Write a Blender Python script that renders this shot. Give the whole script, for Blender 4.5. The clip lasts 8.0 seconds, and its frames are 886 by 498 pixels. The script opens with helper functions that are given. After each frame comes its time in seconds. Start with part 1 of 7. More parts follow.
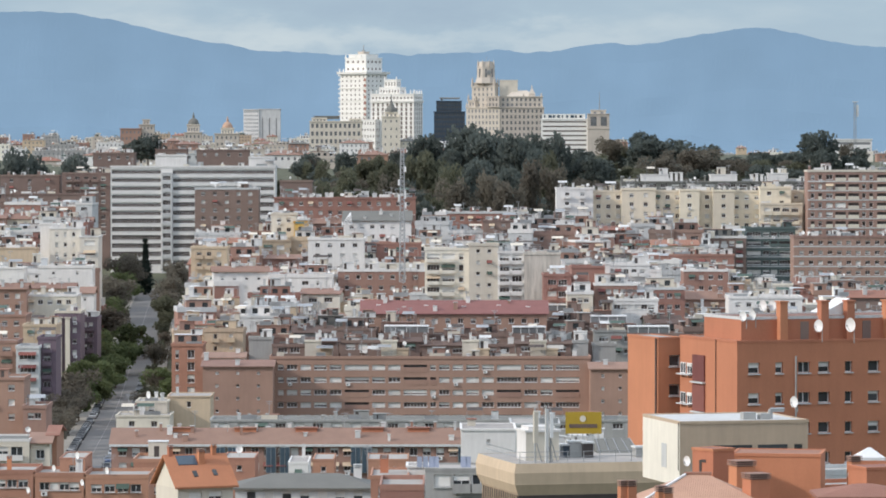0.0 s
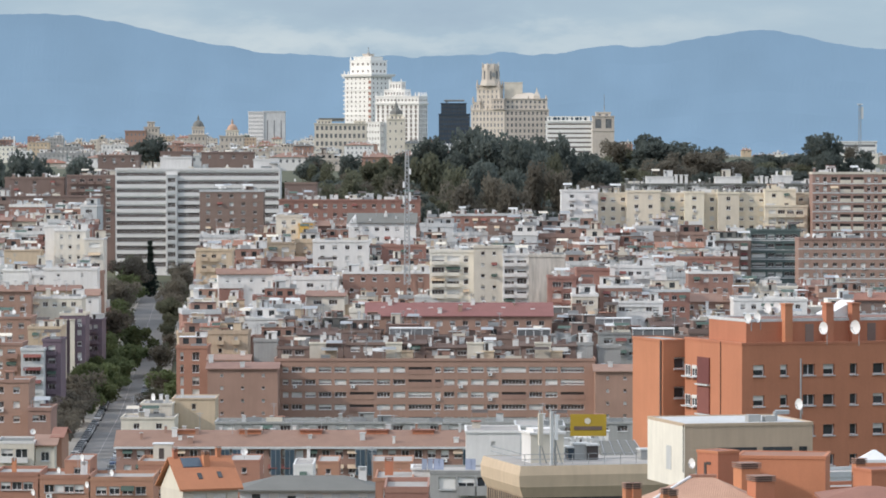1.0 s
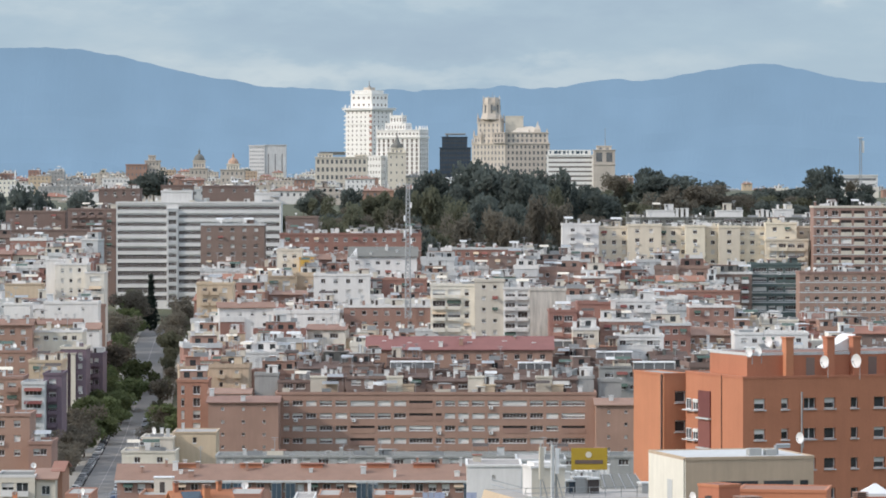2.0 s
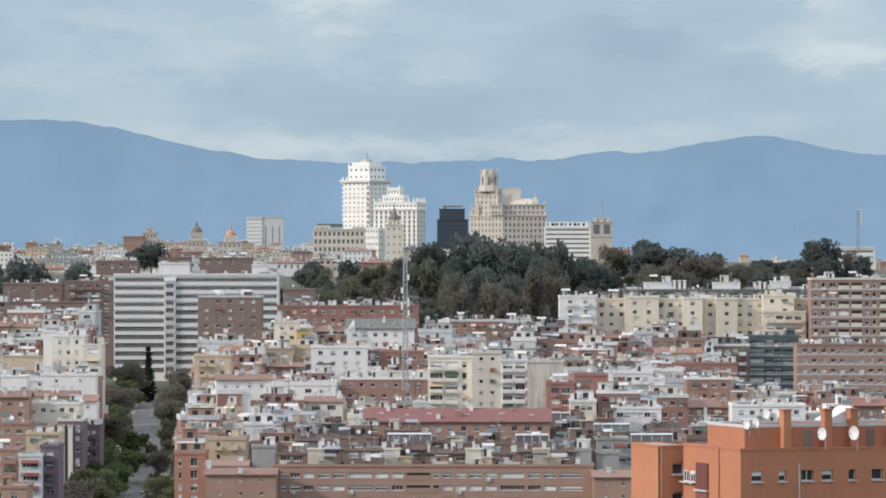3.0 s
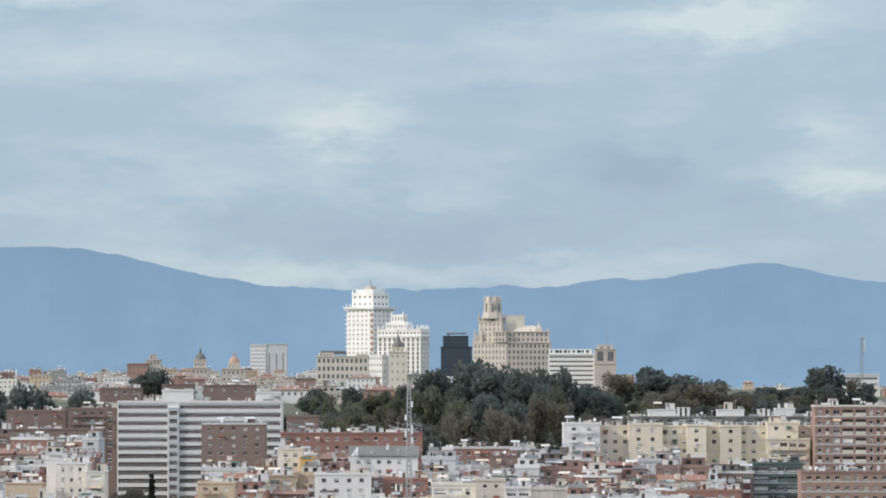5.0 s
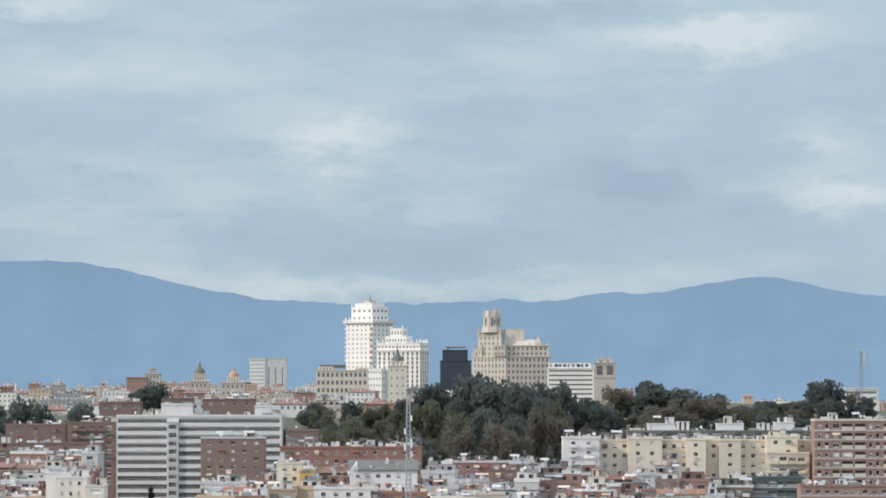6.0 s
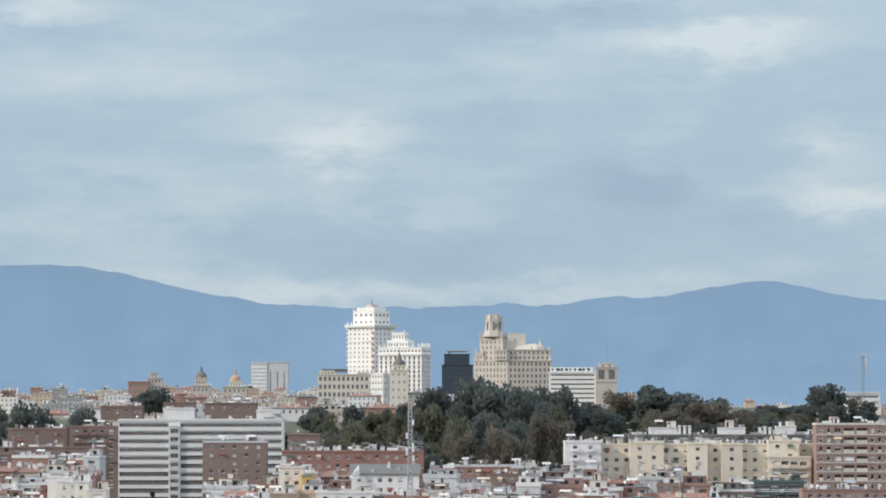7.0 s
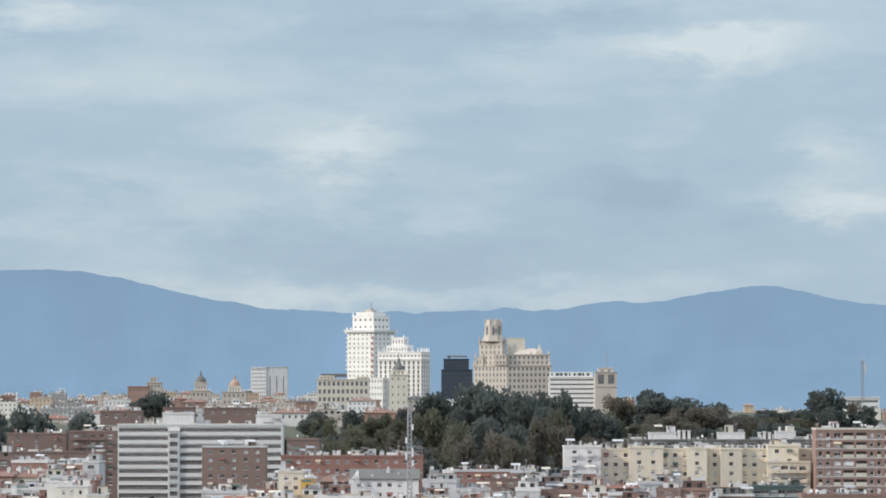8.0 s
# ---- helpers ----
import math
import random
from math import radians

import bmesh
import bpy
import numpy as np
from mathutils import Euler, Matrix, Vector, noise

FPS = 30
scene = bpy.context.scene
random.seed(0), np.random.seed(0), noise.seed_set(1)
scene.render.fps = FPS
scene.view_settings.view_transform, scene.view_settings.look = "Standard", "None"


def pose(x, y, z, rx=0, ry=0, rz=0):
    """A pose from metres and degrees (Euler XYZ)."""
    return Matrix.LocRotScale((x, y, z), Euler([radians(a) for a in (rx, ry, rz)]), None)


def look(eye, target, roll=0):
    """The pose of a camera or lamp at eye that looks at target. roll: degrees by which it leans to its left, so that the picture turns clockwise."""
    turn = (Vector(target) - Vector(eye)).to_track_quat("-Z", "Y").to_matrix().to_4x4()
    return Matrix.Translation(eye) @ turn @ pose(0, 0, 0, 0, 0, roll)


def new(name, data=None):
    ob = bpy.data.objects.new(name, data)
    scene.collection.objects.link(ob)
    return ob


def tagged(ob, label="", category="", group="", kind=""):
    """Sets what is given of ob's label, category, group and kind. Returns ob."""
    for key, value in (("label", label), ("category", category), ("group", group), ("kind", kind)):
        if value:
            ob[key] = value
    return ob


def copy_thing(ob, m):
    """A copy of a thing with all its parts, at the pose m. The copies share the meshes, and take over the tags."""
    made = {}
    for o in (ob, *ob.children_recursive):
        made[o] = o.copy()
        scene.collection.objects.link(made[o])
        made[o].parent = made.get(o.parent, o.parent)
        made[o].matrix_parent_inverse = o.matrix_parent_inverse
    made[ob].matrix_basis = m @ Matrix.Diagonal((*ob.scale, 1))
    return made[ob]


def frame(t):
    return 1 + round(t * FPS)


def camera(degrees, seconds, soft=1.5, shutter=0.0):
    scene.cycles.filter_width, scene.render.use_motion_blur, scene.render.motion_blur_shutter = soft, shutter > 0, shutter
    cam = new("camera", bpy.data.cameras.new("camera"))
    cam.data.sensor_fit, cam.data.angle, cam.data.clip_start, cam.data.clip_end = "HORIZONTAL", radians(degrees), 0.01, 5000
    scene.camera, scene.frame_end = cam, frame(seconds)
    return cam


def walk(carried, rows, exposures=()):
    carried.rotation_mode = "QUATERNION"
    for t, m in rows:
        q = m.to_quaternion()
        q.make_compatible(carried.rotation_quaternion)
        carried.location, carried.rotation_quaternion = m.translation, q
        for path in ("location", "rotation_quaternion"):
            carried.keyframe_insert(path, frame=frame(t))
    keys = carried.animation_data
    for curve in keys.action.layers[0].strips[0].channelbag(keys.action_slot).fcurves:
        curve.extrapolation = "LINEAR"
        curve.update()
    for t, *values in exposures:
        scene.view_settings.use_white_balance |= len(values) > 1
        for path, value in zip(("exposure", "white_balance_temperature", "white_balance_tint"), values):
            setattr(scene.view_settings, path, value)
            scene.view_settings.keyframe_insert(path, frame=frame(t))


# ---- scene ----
# The camera stands on a hill over the city; it only tilts up and turns a little.
cam = camera(12.0, 8.0, soft=1.8)
EYE = 65.0
TURNS = [
    (0, 0.0000, -1.3516),
    (0.5, 0.0538, -1.3286),
    (1, 0.0653, -1.3209),
    (1.2, 0.0730, -1.2979),
    (1.5, 0.0807, -1.1981),
    (1.7, 0.0822, -1.0752),
    (2.8, 0.0461, -0.1152),
    (3, 0.0422, 0.1152),
    (3.5, 0.0384, 0.4993),
    (4, 0.0422, 1.0522),
    (4.5, 0.0768, 1.4514),
    (5, 0.0922, 1.8428),
    (5.2, 0.0906, 1.9042),
    (6.3, 0.0830, 2.0538),
    (6.5, 0.0845, 2.0615),
    (7, 0.1075, 2.0884),
    (7.5, 0.0845, 2.1037),
    (8, 0.0999, 2.1536),
]
walk(cam, [(t, pose(0, 0, EYE, 90 + pitch, 0, yaw)) for t, yaw, pitch in TURNS])

# ---- sky and sun ----
SUN = Vector((-0.85, -0.32, 0.52)).normalized()
sun = new("sun", bpy.data.lights.new("sun", "SUN"))
sun.data.energy, sun.data.angle, sun.data.color = 2.6, radians(3.0), (1.0, 0.905, 0.81)
sun.matrix_world = look((0, 0, 300), Vector((0, 0, 300)) - SUN)
scene.view_settings.exposure = 0.0


def sky():
    w = bpy.data.worlds.new("sky")
    scene.world = w
    w.use_nodes = True
    nt = w.node_tree
    nt.nodes.clear()
    N, L = nt.nodes.new, nt.links.new
    out, bg = N("ShaderNodeOutputWorld"), N("ShaderNodeBackground")
    L(bg.outputs[0], out.inputs[0])
    tex = N("ShaderNodeTexSky")
    tex.sky_type, tex.sun_disc = "NISHITA", False
    tex.sun_elevation = math.asin(SUN.z)
    tex.sun_rotation = math.atan2(SUN.x, SUN.y)
    tex.air_density, tex.dust_density = 1.0, 1.5
    dim = N("ShaderNodeVectorMath")
    dim.operation = "SCALE"
    dim.inputs[3].default_value = 0.10
    L(tex.outputs[0], dim.inputs[0])
    co = N("ShaderNodeTexCoord")
    sep = N("ShaderNodeSeparateXYZ")
    L(co.outputs["Generated"], sep.inputs[0])

    def math_node(op, a, b=None, c=None):
        n = N("ShaderNodeMath")
        n.operation = op
        for i, v in enumerate((a, b, c)):
            if v is None:
                continue
            if isinstance(v, (int, float)):
                n.inputs[i].default_value = v
            else:
                L(v, n.inputs[i])
        return n.outputs[0]

    def noise_at(sx, sz, scale, detail, shift, rough=0.55):
        m = N("ShaderNodeMapping")
        m.inputs["Scale"].default_value = (sx, sx, sz)
        m.inputs["Location"].default_value = shift
        L(co.outputs["Generated"], m.inputs[0])
        n = N("ShaderNodeTexNoise")
        n.inputs["Scale"].default_value = scale
        n.inputs["Detail"].default_value = detail
        n.inputs["Roughness"].default_value = rough
        L(m.outputs[0], n.inputs[0])
        return n.outputs[0]

    big = noise_at(1.0, 3.4, 10.0, 6.0, (0.31, 0.0, 0.12))
    fine = noise_at(1.0, 3.0, 52.0, 6.0, (1.7, 0.4, 0.0), 0.6)
    mix = math_node("MULTIPLY_ADD", fine, 0.14, math_node("MULTIPLY_ADD", big, 0.82, 0.13))
    # named clouds: azimuth and elevation as slopes, spreads, gain
    az, el = sep.outputs[0], sep.outputs[2]
    wob = math_node("MULTIPLY", math_node("SUBTRACT", fine, 0.5), 0.02)
    for a, e, sa, se, gain in CLOUDS:
        p = math_node("DIVIDE", math_node("SUBTRACT", math_node("ADD", az, wob), a), sa)
        q = math_node("DIVIDE", math_node("SUBTRACT", math_node("ADD", el, wob), e), se)
        r = math_node("ADD", math_node("MULTIPLY", p, p), math_node("MULTIPLY", q, q))
        g = math_node("POWER", 2.718, math_node("MULTIPLY", r, -1.0))
        mix = math_node("MULTIPLY_ADD", g, gain, mix)
    ramp = N("ShaderNodeValToRGB")
    e = ramp.color_ramp.elements
    e[0].position, e[0].color = 0.40, (*SKY_LOW, 1)
    e[1].position, e[1].color = 0.86, (*SKY_HIGH, 1)
    mid = e.new(0.60)
    mid.color = (*SKY_MID, 1)
    L(mix, ramp.inputs[0])
    both = N("ShaderNodeMix")
    both.data_type = "RGBA"
    both.inputs[0].default_value = 0.88
    L(dim.outputs[0], both.inputs[6])
    L(ramp.outputs[0], both.inputs[7])
    # the cloud cover is thinner and brighter towards the zenith
    rise = N("ShaderNodeMapRange")
    rise.interpolation_type = "SMOOTHSTEP"
    rise.inputs[1].default_value, rise.inputs[2].default_value = 0.10, 0.70
    L(el, rise.inputs[0])
    high = N("ShaderNodeMix")
    high.data_type = "RGBA"
    high.inputs[7].default_value = (*SKY_ZENITH, 1)
    L(rise.outputs[0], high.inputs[0])
    L(both.outputs[2], high.inputs[6])
    L(high.outputs[2], bg.inputs[0])
    bg.inputs[1].default_value = 1.0


CLOUDS = [
    (-0.026, 0.0620, 0.016, 0.0055, 0.28), (0.063, 0.0855, 0.018, 0.0042, 0.30), (0.087, 0.0610, 0.010, 0.0042, 0.16),
    (0.094, 0.0500, 0.018, 0.0035, 0.20), (0.046, 0.0520, 0.014, 0.0045, -0.20), (0.022, 0.0900, 0.040, 0.0030, -0.14),
    (-0.098, 0.0930, 0.016, 0.0040, 0.26), (-0.010, 0.0265, 0.070, 0.0030, 0.13), (-0.030, 0.0370, 0.100, 0.0070, -0.14),
    (-0.075, 0.0560, 0.016, 0.0045, 0.10), (0.010, 0.0690, 0.012, 0.0030, -0.10), (-0.080, 0.0700, 0.030, 0.0040, -0.04),
]
SKY_ZENITH = (0.98, 1.08, 1.25)
SKY_LOW, SKY_MID, SKY_HIGH = (0.36, 0.48, 0.62), (0.435, 0.57, 0.69), (0.67, 0.76, 0.81)
sky()


# ---- materials ----
def surface(name, color, rough=0.85, vary=0.12, scale=0.35, fine=4.0, metal=0.0, bump=0.0, streak=0.0, tint=0.10, rib=0.0, emit=0.0):
    """A weathered surface: large stains, fine grain, a shade of its own for each piece, streaks down and ribs where wanted."""
    m = bpy.data.materials.new(name)
    m.use_nodes = True
    nt = m.node_tree
    N, L = nt.nodes.new, nt.links.new
    b = nt.nodes["Principled BSDF"]
    b.inputs["Roughness"].default_value, b.inputs["Metallic"].default_value = rough, metal
    geo = N("ShaderNodeNewGeometry")

    def spread(node_scale, stretch, detail):
        mp = N("ShaderNodeMapping")
        mp.inputs["Scale"].default_value = stretch
        L(geo.outputs["Position"], mp.inputs[0])
        n = N("ShaderNodeTexNoise")
        n.inputs["Scale"].default_value, n.inputs["Detail"].default_value = node_scale, detail
        L(mp.outputs[0], n.inputs[0])
        return n.outputs[0]

    def calc(op, a, b2):
        n = N("ShaderNodeMath")
        n.operation = op
        for i, v in enumerate((a, b2)):
            if isinstance(v, (int, float)):
                n.inputs[i].default_value = v
            else:
                L(v, n.inputs[i])
        return n.outputs[0]

    def around(v, amount):
        return calc("MULTIPLY", calc("SUBTRACT", v, 0.5), amount)

    grain = spread(fine, (1, 1, 1), 4)
    total = calc("ADD", around(spread(scale, (1, 1, 1), 5), vary * 3.0), around(grain, vary * 1.2))
    if streak:
        total = calc("ADD", total, around(spread(1.6, (1, 1, 0.12), 4), streak * 3.0))
    info = N("ShaderNodeObjectInfo")
    total = calc("ADD", total, around(info.outputs["Random"], tint * 2))
    hsv = N("ShaderNodeHueSaturation")
    hsv.inputs["Color"].default_value = (*color, 1)
    L(calc("ADD", total, 1.0), hsv.inputs["Value"])
    L(calc("ADD", around(info.outputs["Random"], 0.012), 0.5), hsv.inputs["Hue"])
    L(hsv.outputs[0], b.inputs["Base Color"])
    if bump or rib:
        bp = N("ShaderNodeBump")
        bp.inputs["Strength"].default_value, bp.inputs["Distance"].default_value = max(bump, rib), 0.05
        if rib:
            co = N("ShaderNodeTexCoord")
            wv = N("ShaderNodeTexWave")
            wv.inputs["Scale"].default_value, wv.inputs["Distortion"].default_value = 2.6, 0.4
            L(co.outputs["Object"], wv.inputs[0])
            L(calc("ADD", wv.outputs[1], grain), bp.inputs["Height"])
        else:
            L(grain, bp.inputs["Height"])
        L(bp.outputs[0], b.inputs["Normal"])
    if emit:
        b.inputs["Emission Color"].default_value = (*color, 1)
        b.inputs["Emission Strength"].default_value = emit
    return m


BRICK = surface("orange_brick", (0.52,0.215,0.12), 0.9, 0.10, 0.25, 5, bump=0.3, streak=0.05)
BRICK_DUSTY = surface("dusty_orange_brick", (0.41, 0.215, 0.15), 0.9, 0.12, 0.25, 5, bump=0.3, streak=0.06)
BRICK_BROWN = surface("brown_brick", (0.36,0.225,0.178), 0.9, 0.12, 0.2, 3, bump=0.3, streak=0.06)
BRICK_GREYED = surface("greyed_brown_brick", (0.33, 0.218, 0.18), 0.9, 0.12, 0.2, 3, bump=0.3, streak=0.06)
BRICK_DARK = surface("dark_brick", (0.235,0.168,0.145), 0.9, 0.12, 0.2, 3, bump=0.3, streak=0.06)
BRICK_RED = surface("red_brick", (0.33,0.18,0.145), 0.9, 0.12, 0.2, 3, bump=0.3, streak=0.06)
WHITE = surface("white_plaster", (0.76, 0.745, 0.725), 0.85, 0.07, 0.3, 2, streak=0.08, tint=0.05)
CREAM = surface("cream_plaster", (0.66,0.61,0.52), 0.88, 0.07, 0.3, 2, streak=0.07)
BEIGE = surface("beige_render", (0.56,0.44,0.32), 0.9, 0.08, 0.3, 2, streak=0.10)
LIME = surface("limewash", (0.80, 0.76, 0.67), 0.88, 0.08, 0.3, 2, streak=0.08)
YELLOW = surface("yellow_plaster", (0.74,0.665,0.535), 0.88, 0.07, 0.3, 2, streak=0.06)
STREAKED = surface("rain_streaked_render", (0.60, 0.56, 0.50), 0.9, 0.10, 0.3, 2, streak=0.34)
OCHRE = surface("ochre_plaster", (0.62, 0.38, 0.10), 0.88, 0.10, 0.3, 2, streak=0.06)
STONE = surface("pale_stone", (0.555,0.495,0.43), 0.9, 0.10, 0.15, 1, streak=0.08)
# Lighter copy of the pale stone, with sunlight put into the colour.
STONE_SUNLIT = surface("sunlit_pale_stone", (0.72, 0.66, 0.56), 0.9, 0.10, 0.15, 1, streak=0.08)
GREY = surface("grey_concrete", (0.36, 0.36, 0.35), 0.9, 0.12, 0.3, 3, streak=0.12)
PALE = surface("pale_concrete", (0.58, 0.59, 0.59), 0.9, 0.10, 0.3, 3, streak=0.12)
GREEN_CLAD = surface("green_cladding", (0.10,0.135,0.13), 0.6, 0.12, 0.3, 2, streak=0.08)
BLACK_CLAD = surface("black_glass_cladding", (0.042,0.060,0.085), 0.25, 0.2, 0.2, 2)
TILE = surface("terracotta_tiles", (0.33,0.165,0.12), 0.9, 0.14, 0.4, 3, rib=0.6)
TILE_BROWN = surface("brown_clay_tiles", (0.27, 0.165, 0.13), 0.9, 0.14, 0.4, 3, rib=0.6)
TILE_TAN = surface("tan_terracotta_tiles", (0.57, 0.35, 0.245), 0.9, 0.14, 0.4, 3, rib=0.6)
# Dark brick with blue distance haze put into its colour.
HAZED_BRICK = surface("hazed_dark_brick", (0.17, 0.125, 0.155), 0.8, 0.10, 0.3, 2, streak=0.08)
# Brighter copy of the terracotta tiles, with sunlight put into the colour.
TILE_SUNLIT = surface("sunlit_orange_tiles", (0.47, 0.19, 0.105), 0.9, 0.12, 0.4, 3, rib=0.6)
TILE_PALE = surface("faded_terracotta_tiles", (0.31, 0.195, 0.155), 0.9, 0.14, 0.4, 3, rib=0.6)
TILE_DARK = surface("weathered_brown_tiles", (0.15,0.105,0.09), 0.9, 0.16, 0.4, 3, rib=0.6)
TILE_RED = surface("red_roof_sheet", (0.24,0.105,0.10), 0.8, 0.12, 0.4, 3, rib=0.5)
SLATE = surface("grey_roof_sheet", (0.175,0.175,0.16), 0.7, 0.12, 0.3, 3, rib=0.4)
GRAVEL = surface("roof_gravel", (0.38, 0.36, 0.34), 0.95, 0.18, 0.6, 6, bump=0.3)
ROOF_WHITE = surface("whitewashed_roof", (0.74, 0.75, 0.77), 0.8, 0.10, 0.5, 3, tint=0.06)
METAL = surface("galvanised_metal", (0.42, 0.43, 0.44), 0.45, 0.08, 1, 4, metal=0.7)
PAINT = surface("white_paint", (0.82, 0.82, 0.82), 0.5, 0.05, 0.6, 4, tint=0.06)
ALUMINIUM = surface("white_window_frame", (0.78,0.78,0.78), 0.45, 0.05, 1, 4)
BLIND = surface("roller_blind", (0.72,0.71,0.68), 0.7, 0.06, 1, 5, tint=0.16)
GLASS = surface("dark_window_glass", (0.055,0.06,0.065), 0.12, 0.2, 0.4, 2, tint=0.35)
# Paler copy of the dark glass: haze and sky reflection put into the colour.
TOWN_GLASS = surface("far_window_glass", (0.21,0.215,0.225), 0.25, 0.2, 0.4, 2, tint=0.3)
# Dark brown with shade put in, for recess backs, slots and dark fittings.
SHADE = surface("dark_wall_and_shade", (0.085,0.07,0.065), 0.9, 0.2, 0.4, 2)
AWNING = surface("green_awning_cloth", (0.07,0.11,0.09), 0.8, 0.12, 0.8, 5, tint=0.2)
AWNING_RED = surface("maroon_awning_cloth", (0.21,0.075,0.065), 0.8, 0.12, 0.8, 5, tint=0.2)
SIGN = surface("yellow_sign_paint", (0.42,0.275,0.03), 0.5, 0.08, 0.6, 4)
ASPHALT = surface("asphalt", (0.20,0.195,0.19), 0.9, 0.15, 0.2, 2)
PAVING = surface("paving", (0.30, 0.28, 0.25), 0.9, 0.15, 0.3, 2)
EARTH = surface("dry_grass_and_earth", (0.085,0.09,0.055), 0.95, 0.3, 0.05, 0.8)
BARK = surface("bark", (0.12,0.095,0.075), 0.95, 0.2, 1, 6, bump=0.4)
def leafy(m, share=0.55):
    """Lets a share of the light through the leaves."""
    nt = m.node_tree
    b, out = nt.nodes["Principled BSDF"], nt.nodes["Material Output"]
    tr, mx = nt.nodes.new("ShaderNodeBsdfTranslucent"), nt.nodes.new("ShaderNodeMixShader")
    nt.links.new(b.inputs["Base Color"].links[0].from_socket, tr.inputs[0])
    mx.inputs[0].default_value = share
    b.inputs["Specular IOR Level"].default_value = 0.1
    nt.links.new(b.outputs[0], mx.inputs[1])
    nt.links.new(tr.outputs[0], mx.inputs[2])
    nt.links.new(mx.outputs[0], out.inputs[0])
    return m


PINE = surface("pine_needles", (0.132,0.152,0.138), 0.9, 0.10, 0.4, 2, tint=0.15)
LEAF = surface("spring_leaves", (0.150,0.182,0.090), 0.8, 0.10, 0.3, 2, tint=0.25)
OLIVE = surface("olive_leaves", (0.155,0.160,0.112), 0.8, 0.10, 0.3, 2, tint=0.2)
TWIG = surface("bare_twigs", (0.178,0.160,0.130), 0.9, 0.10, 0.3, 2, tint=0.2)
CYPRESS = surface("cypress_leaves", (0.045,0.06,0.052), 0.85, 0.25, 0.5, 2)
for leaf_material in (PINE, LEAF, OLIVE, TWIG, CYPRESS):
    leafy(leaf_material)
SOLAR = surface("solar_glass", (0.35,0.40,0.52), 0.15, 0.1, 1, 4)
SOLAR_DARK = surface("blue_grey_glass", (0.06, 0.09, 0.12), 0.15, 0.15, 1, 3, tint=0.2)
COPPER = surface("orange_dome_tiles", (0.42,0.27,0.20), 0.7, 0.12, 0.5, 3)
DARK = surface("black_rubber", (0.02, 0.02, 0.02), 0.8, 0.1)
CARS = [surface("car_paint_" + n, c, 0.3, 0.03, 0.5, 2) for n, c in
        (("white", (0.7, 0.7, 0.7)), ("silver", (0.35, 0.36, 0.38)), ("dark", (0.03, 0.035, 0.045)), ("red", (0.25, 0.03, 0.02)), ("blue", (0.04, 0.08, 0.18)))]


# ---- geometry helpers ----
class Geo:
    """Vertices and faces of one mesh; every face has a material slot."""

    def __init__(self):
        self.v, self.f, self.s = [], [], []

    def face(self, pts, slot=0):
        n = len(self.v)
        self.v += [tuple(p) for p in pts]
        self.f.append(tuple(range(n, n + len(pts))))
        self.s.append(slot)

    def box(self, x0, x1, y0, y1, z0, z1, slot=0, bottom=True):
        n = len(self.v)
        self.v += [(x0, y0, z0), (x1, y0, z0), (x1, y1, z0), (x0, y1, z0), (x0, y0, z1), (x1, y0, z1), (x1, y1, z1), (x0, y1, z1)]
        fs = [(0, 1, 5, 4), (1, 2, 6, 5), (2, 3, 7, 6), (3, 0, 4, 7), (4, 5, 6, 7)] + ([(3, 2, 1, 0)] if bottom else [])
        self.f += [tuple(n + i for i in q) for q in fs]
        self.s += [slot] * len(fs)
        return self

    def ring(self, cx, cy, z0, z1, r0, r1, n=10, slot=0, cap=True):
        k = len(self.v)
        for z, r in ((z0, r0), (z1, r1)):
            self.v += [(cx + r * math.cos(2 * math.pi * i / n), cy + r * math.sin(2 * math.pi * i / n), z) for i in range(n)]
        for i in range(n):
            j = (i + 1) % n
            self.f.append((k + i, k + j, k + n + j, k + n + i))
            self.s.append(slot)
        if cap:
            self.f += [tuple(k + n + i for i in range(n)), tuple(k + n - 1 - i for i in range(n))]
            self.s += [slot, slot]
        return self

    def bar(self, a, b, r, slot=0, n=5):
        a, b = Vector(a), Vector(b)
        q = (b - a).to_track_quat("Z", "Y")
        k = len(self.v)
        for c in (a, b):
            self.v += [tuple(c + q @ Vector((r * math.cos(2 * math.pi * i / n), r * math.sin(2 * math.pi * i / n), 0))) for i in range(n)]
        for i in range(n):
            j = (i + 1) % n
            self.f.append((k + i, k + j, k + n + j, k + n + i))
            self.s.append(slot)
        self.f += [tuple(k + n + i for i in range(n)), tuple(k + n - 1 - i for i in range(n))]
        self.s += [slot, slot]
        return self

    def weld(self):
        """Joins the corners that coincide, so that a moulded part is one piece."""
        seen, order, out = {}, [], []
        for p in self.v:
            k = tuple(round(c, 3) for c in p)
            if k not in seen:
                seen[k] = len(out)
                out.append(p)
            order.append(seen[k])
        self.v, self.f = out, [tuple(order[i] for i in q) for q in self.f]
        return self

    def mesh(self, name, *mats):
        me = bpy.data.meshes.new(name)
        me.from_pydata(self.v, [], self.f)
        for m in mats:
            me.materials.append(m)
        me.polygons.foreach_set("material_index", [min(s, len(mats) - 1) for s in self.s])
        me.update()
        return me


def part(name, geo, mats, parent, label="", at=(0, 0, 0), turn=0.0):
    """One mesh object under a thing or a part."""
    me = geo if isinstance(geo, bpy.types.Mesh) else geo.mesh(name, *(mats if isinstance(mats, (tuple, list)) else (mats,)))
    ob = new(name, me)
    ob.parent = parent
    ob.matrix_basis = pose(*at, 0, 0, turn)
    return tagged(ob, label)


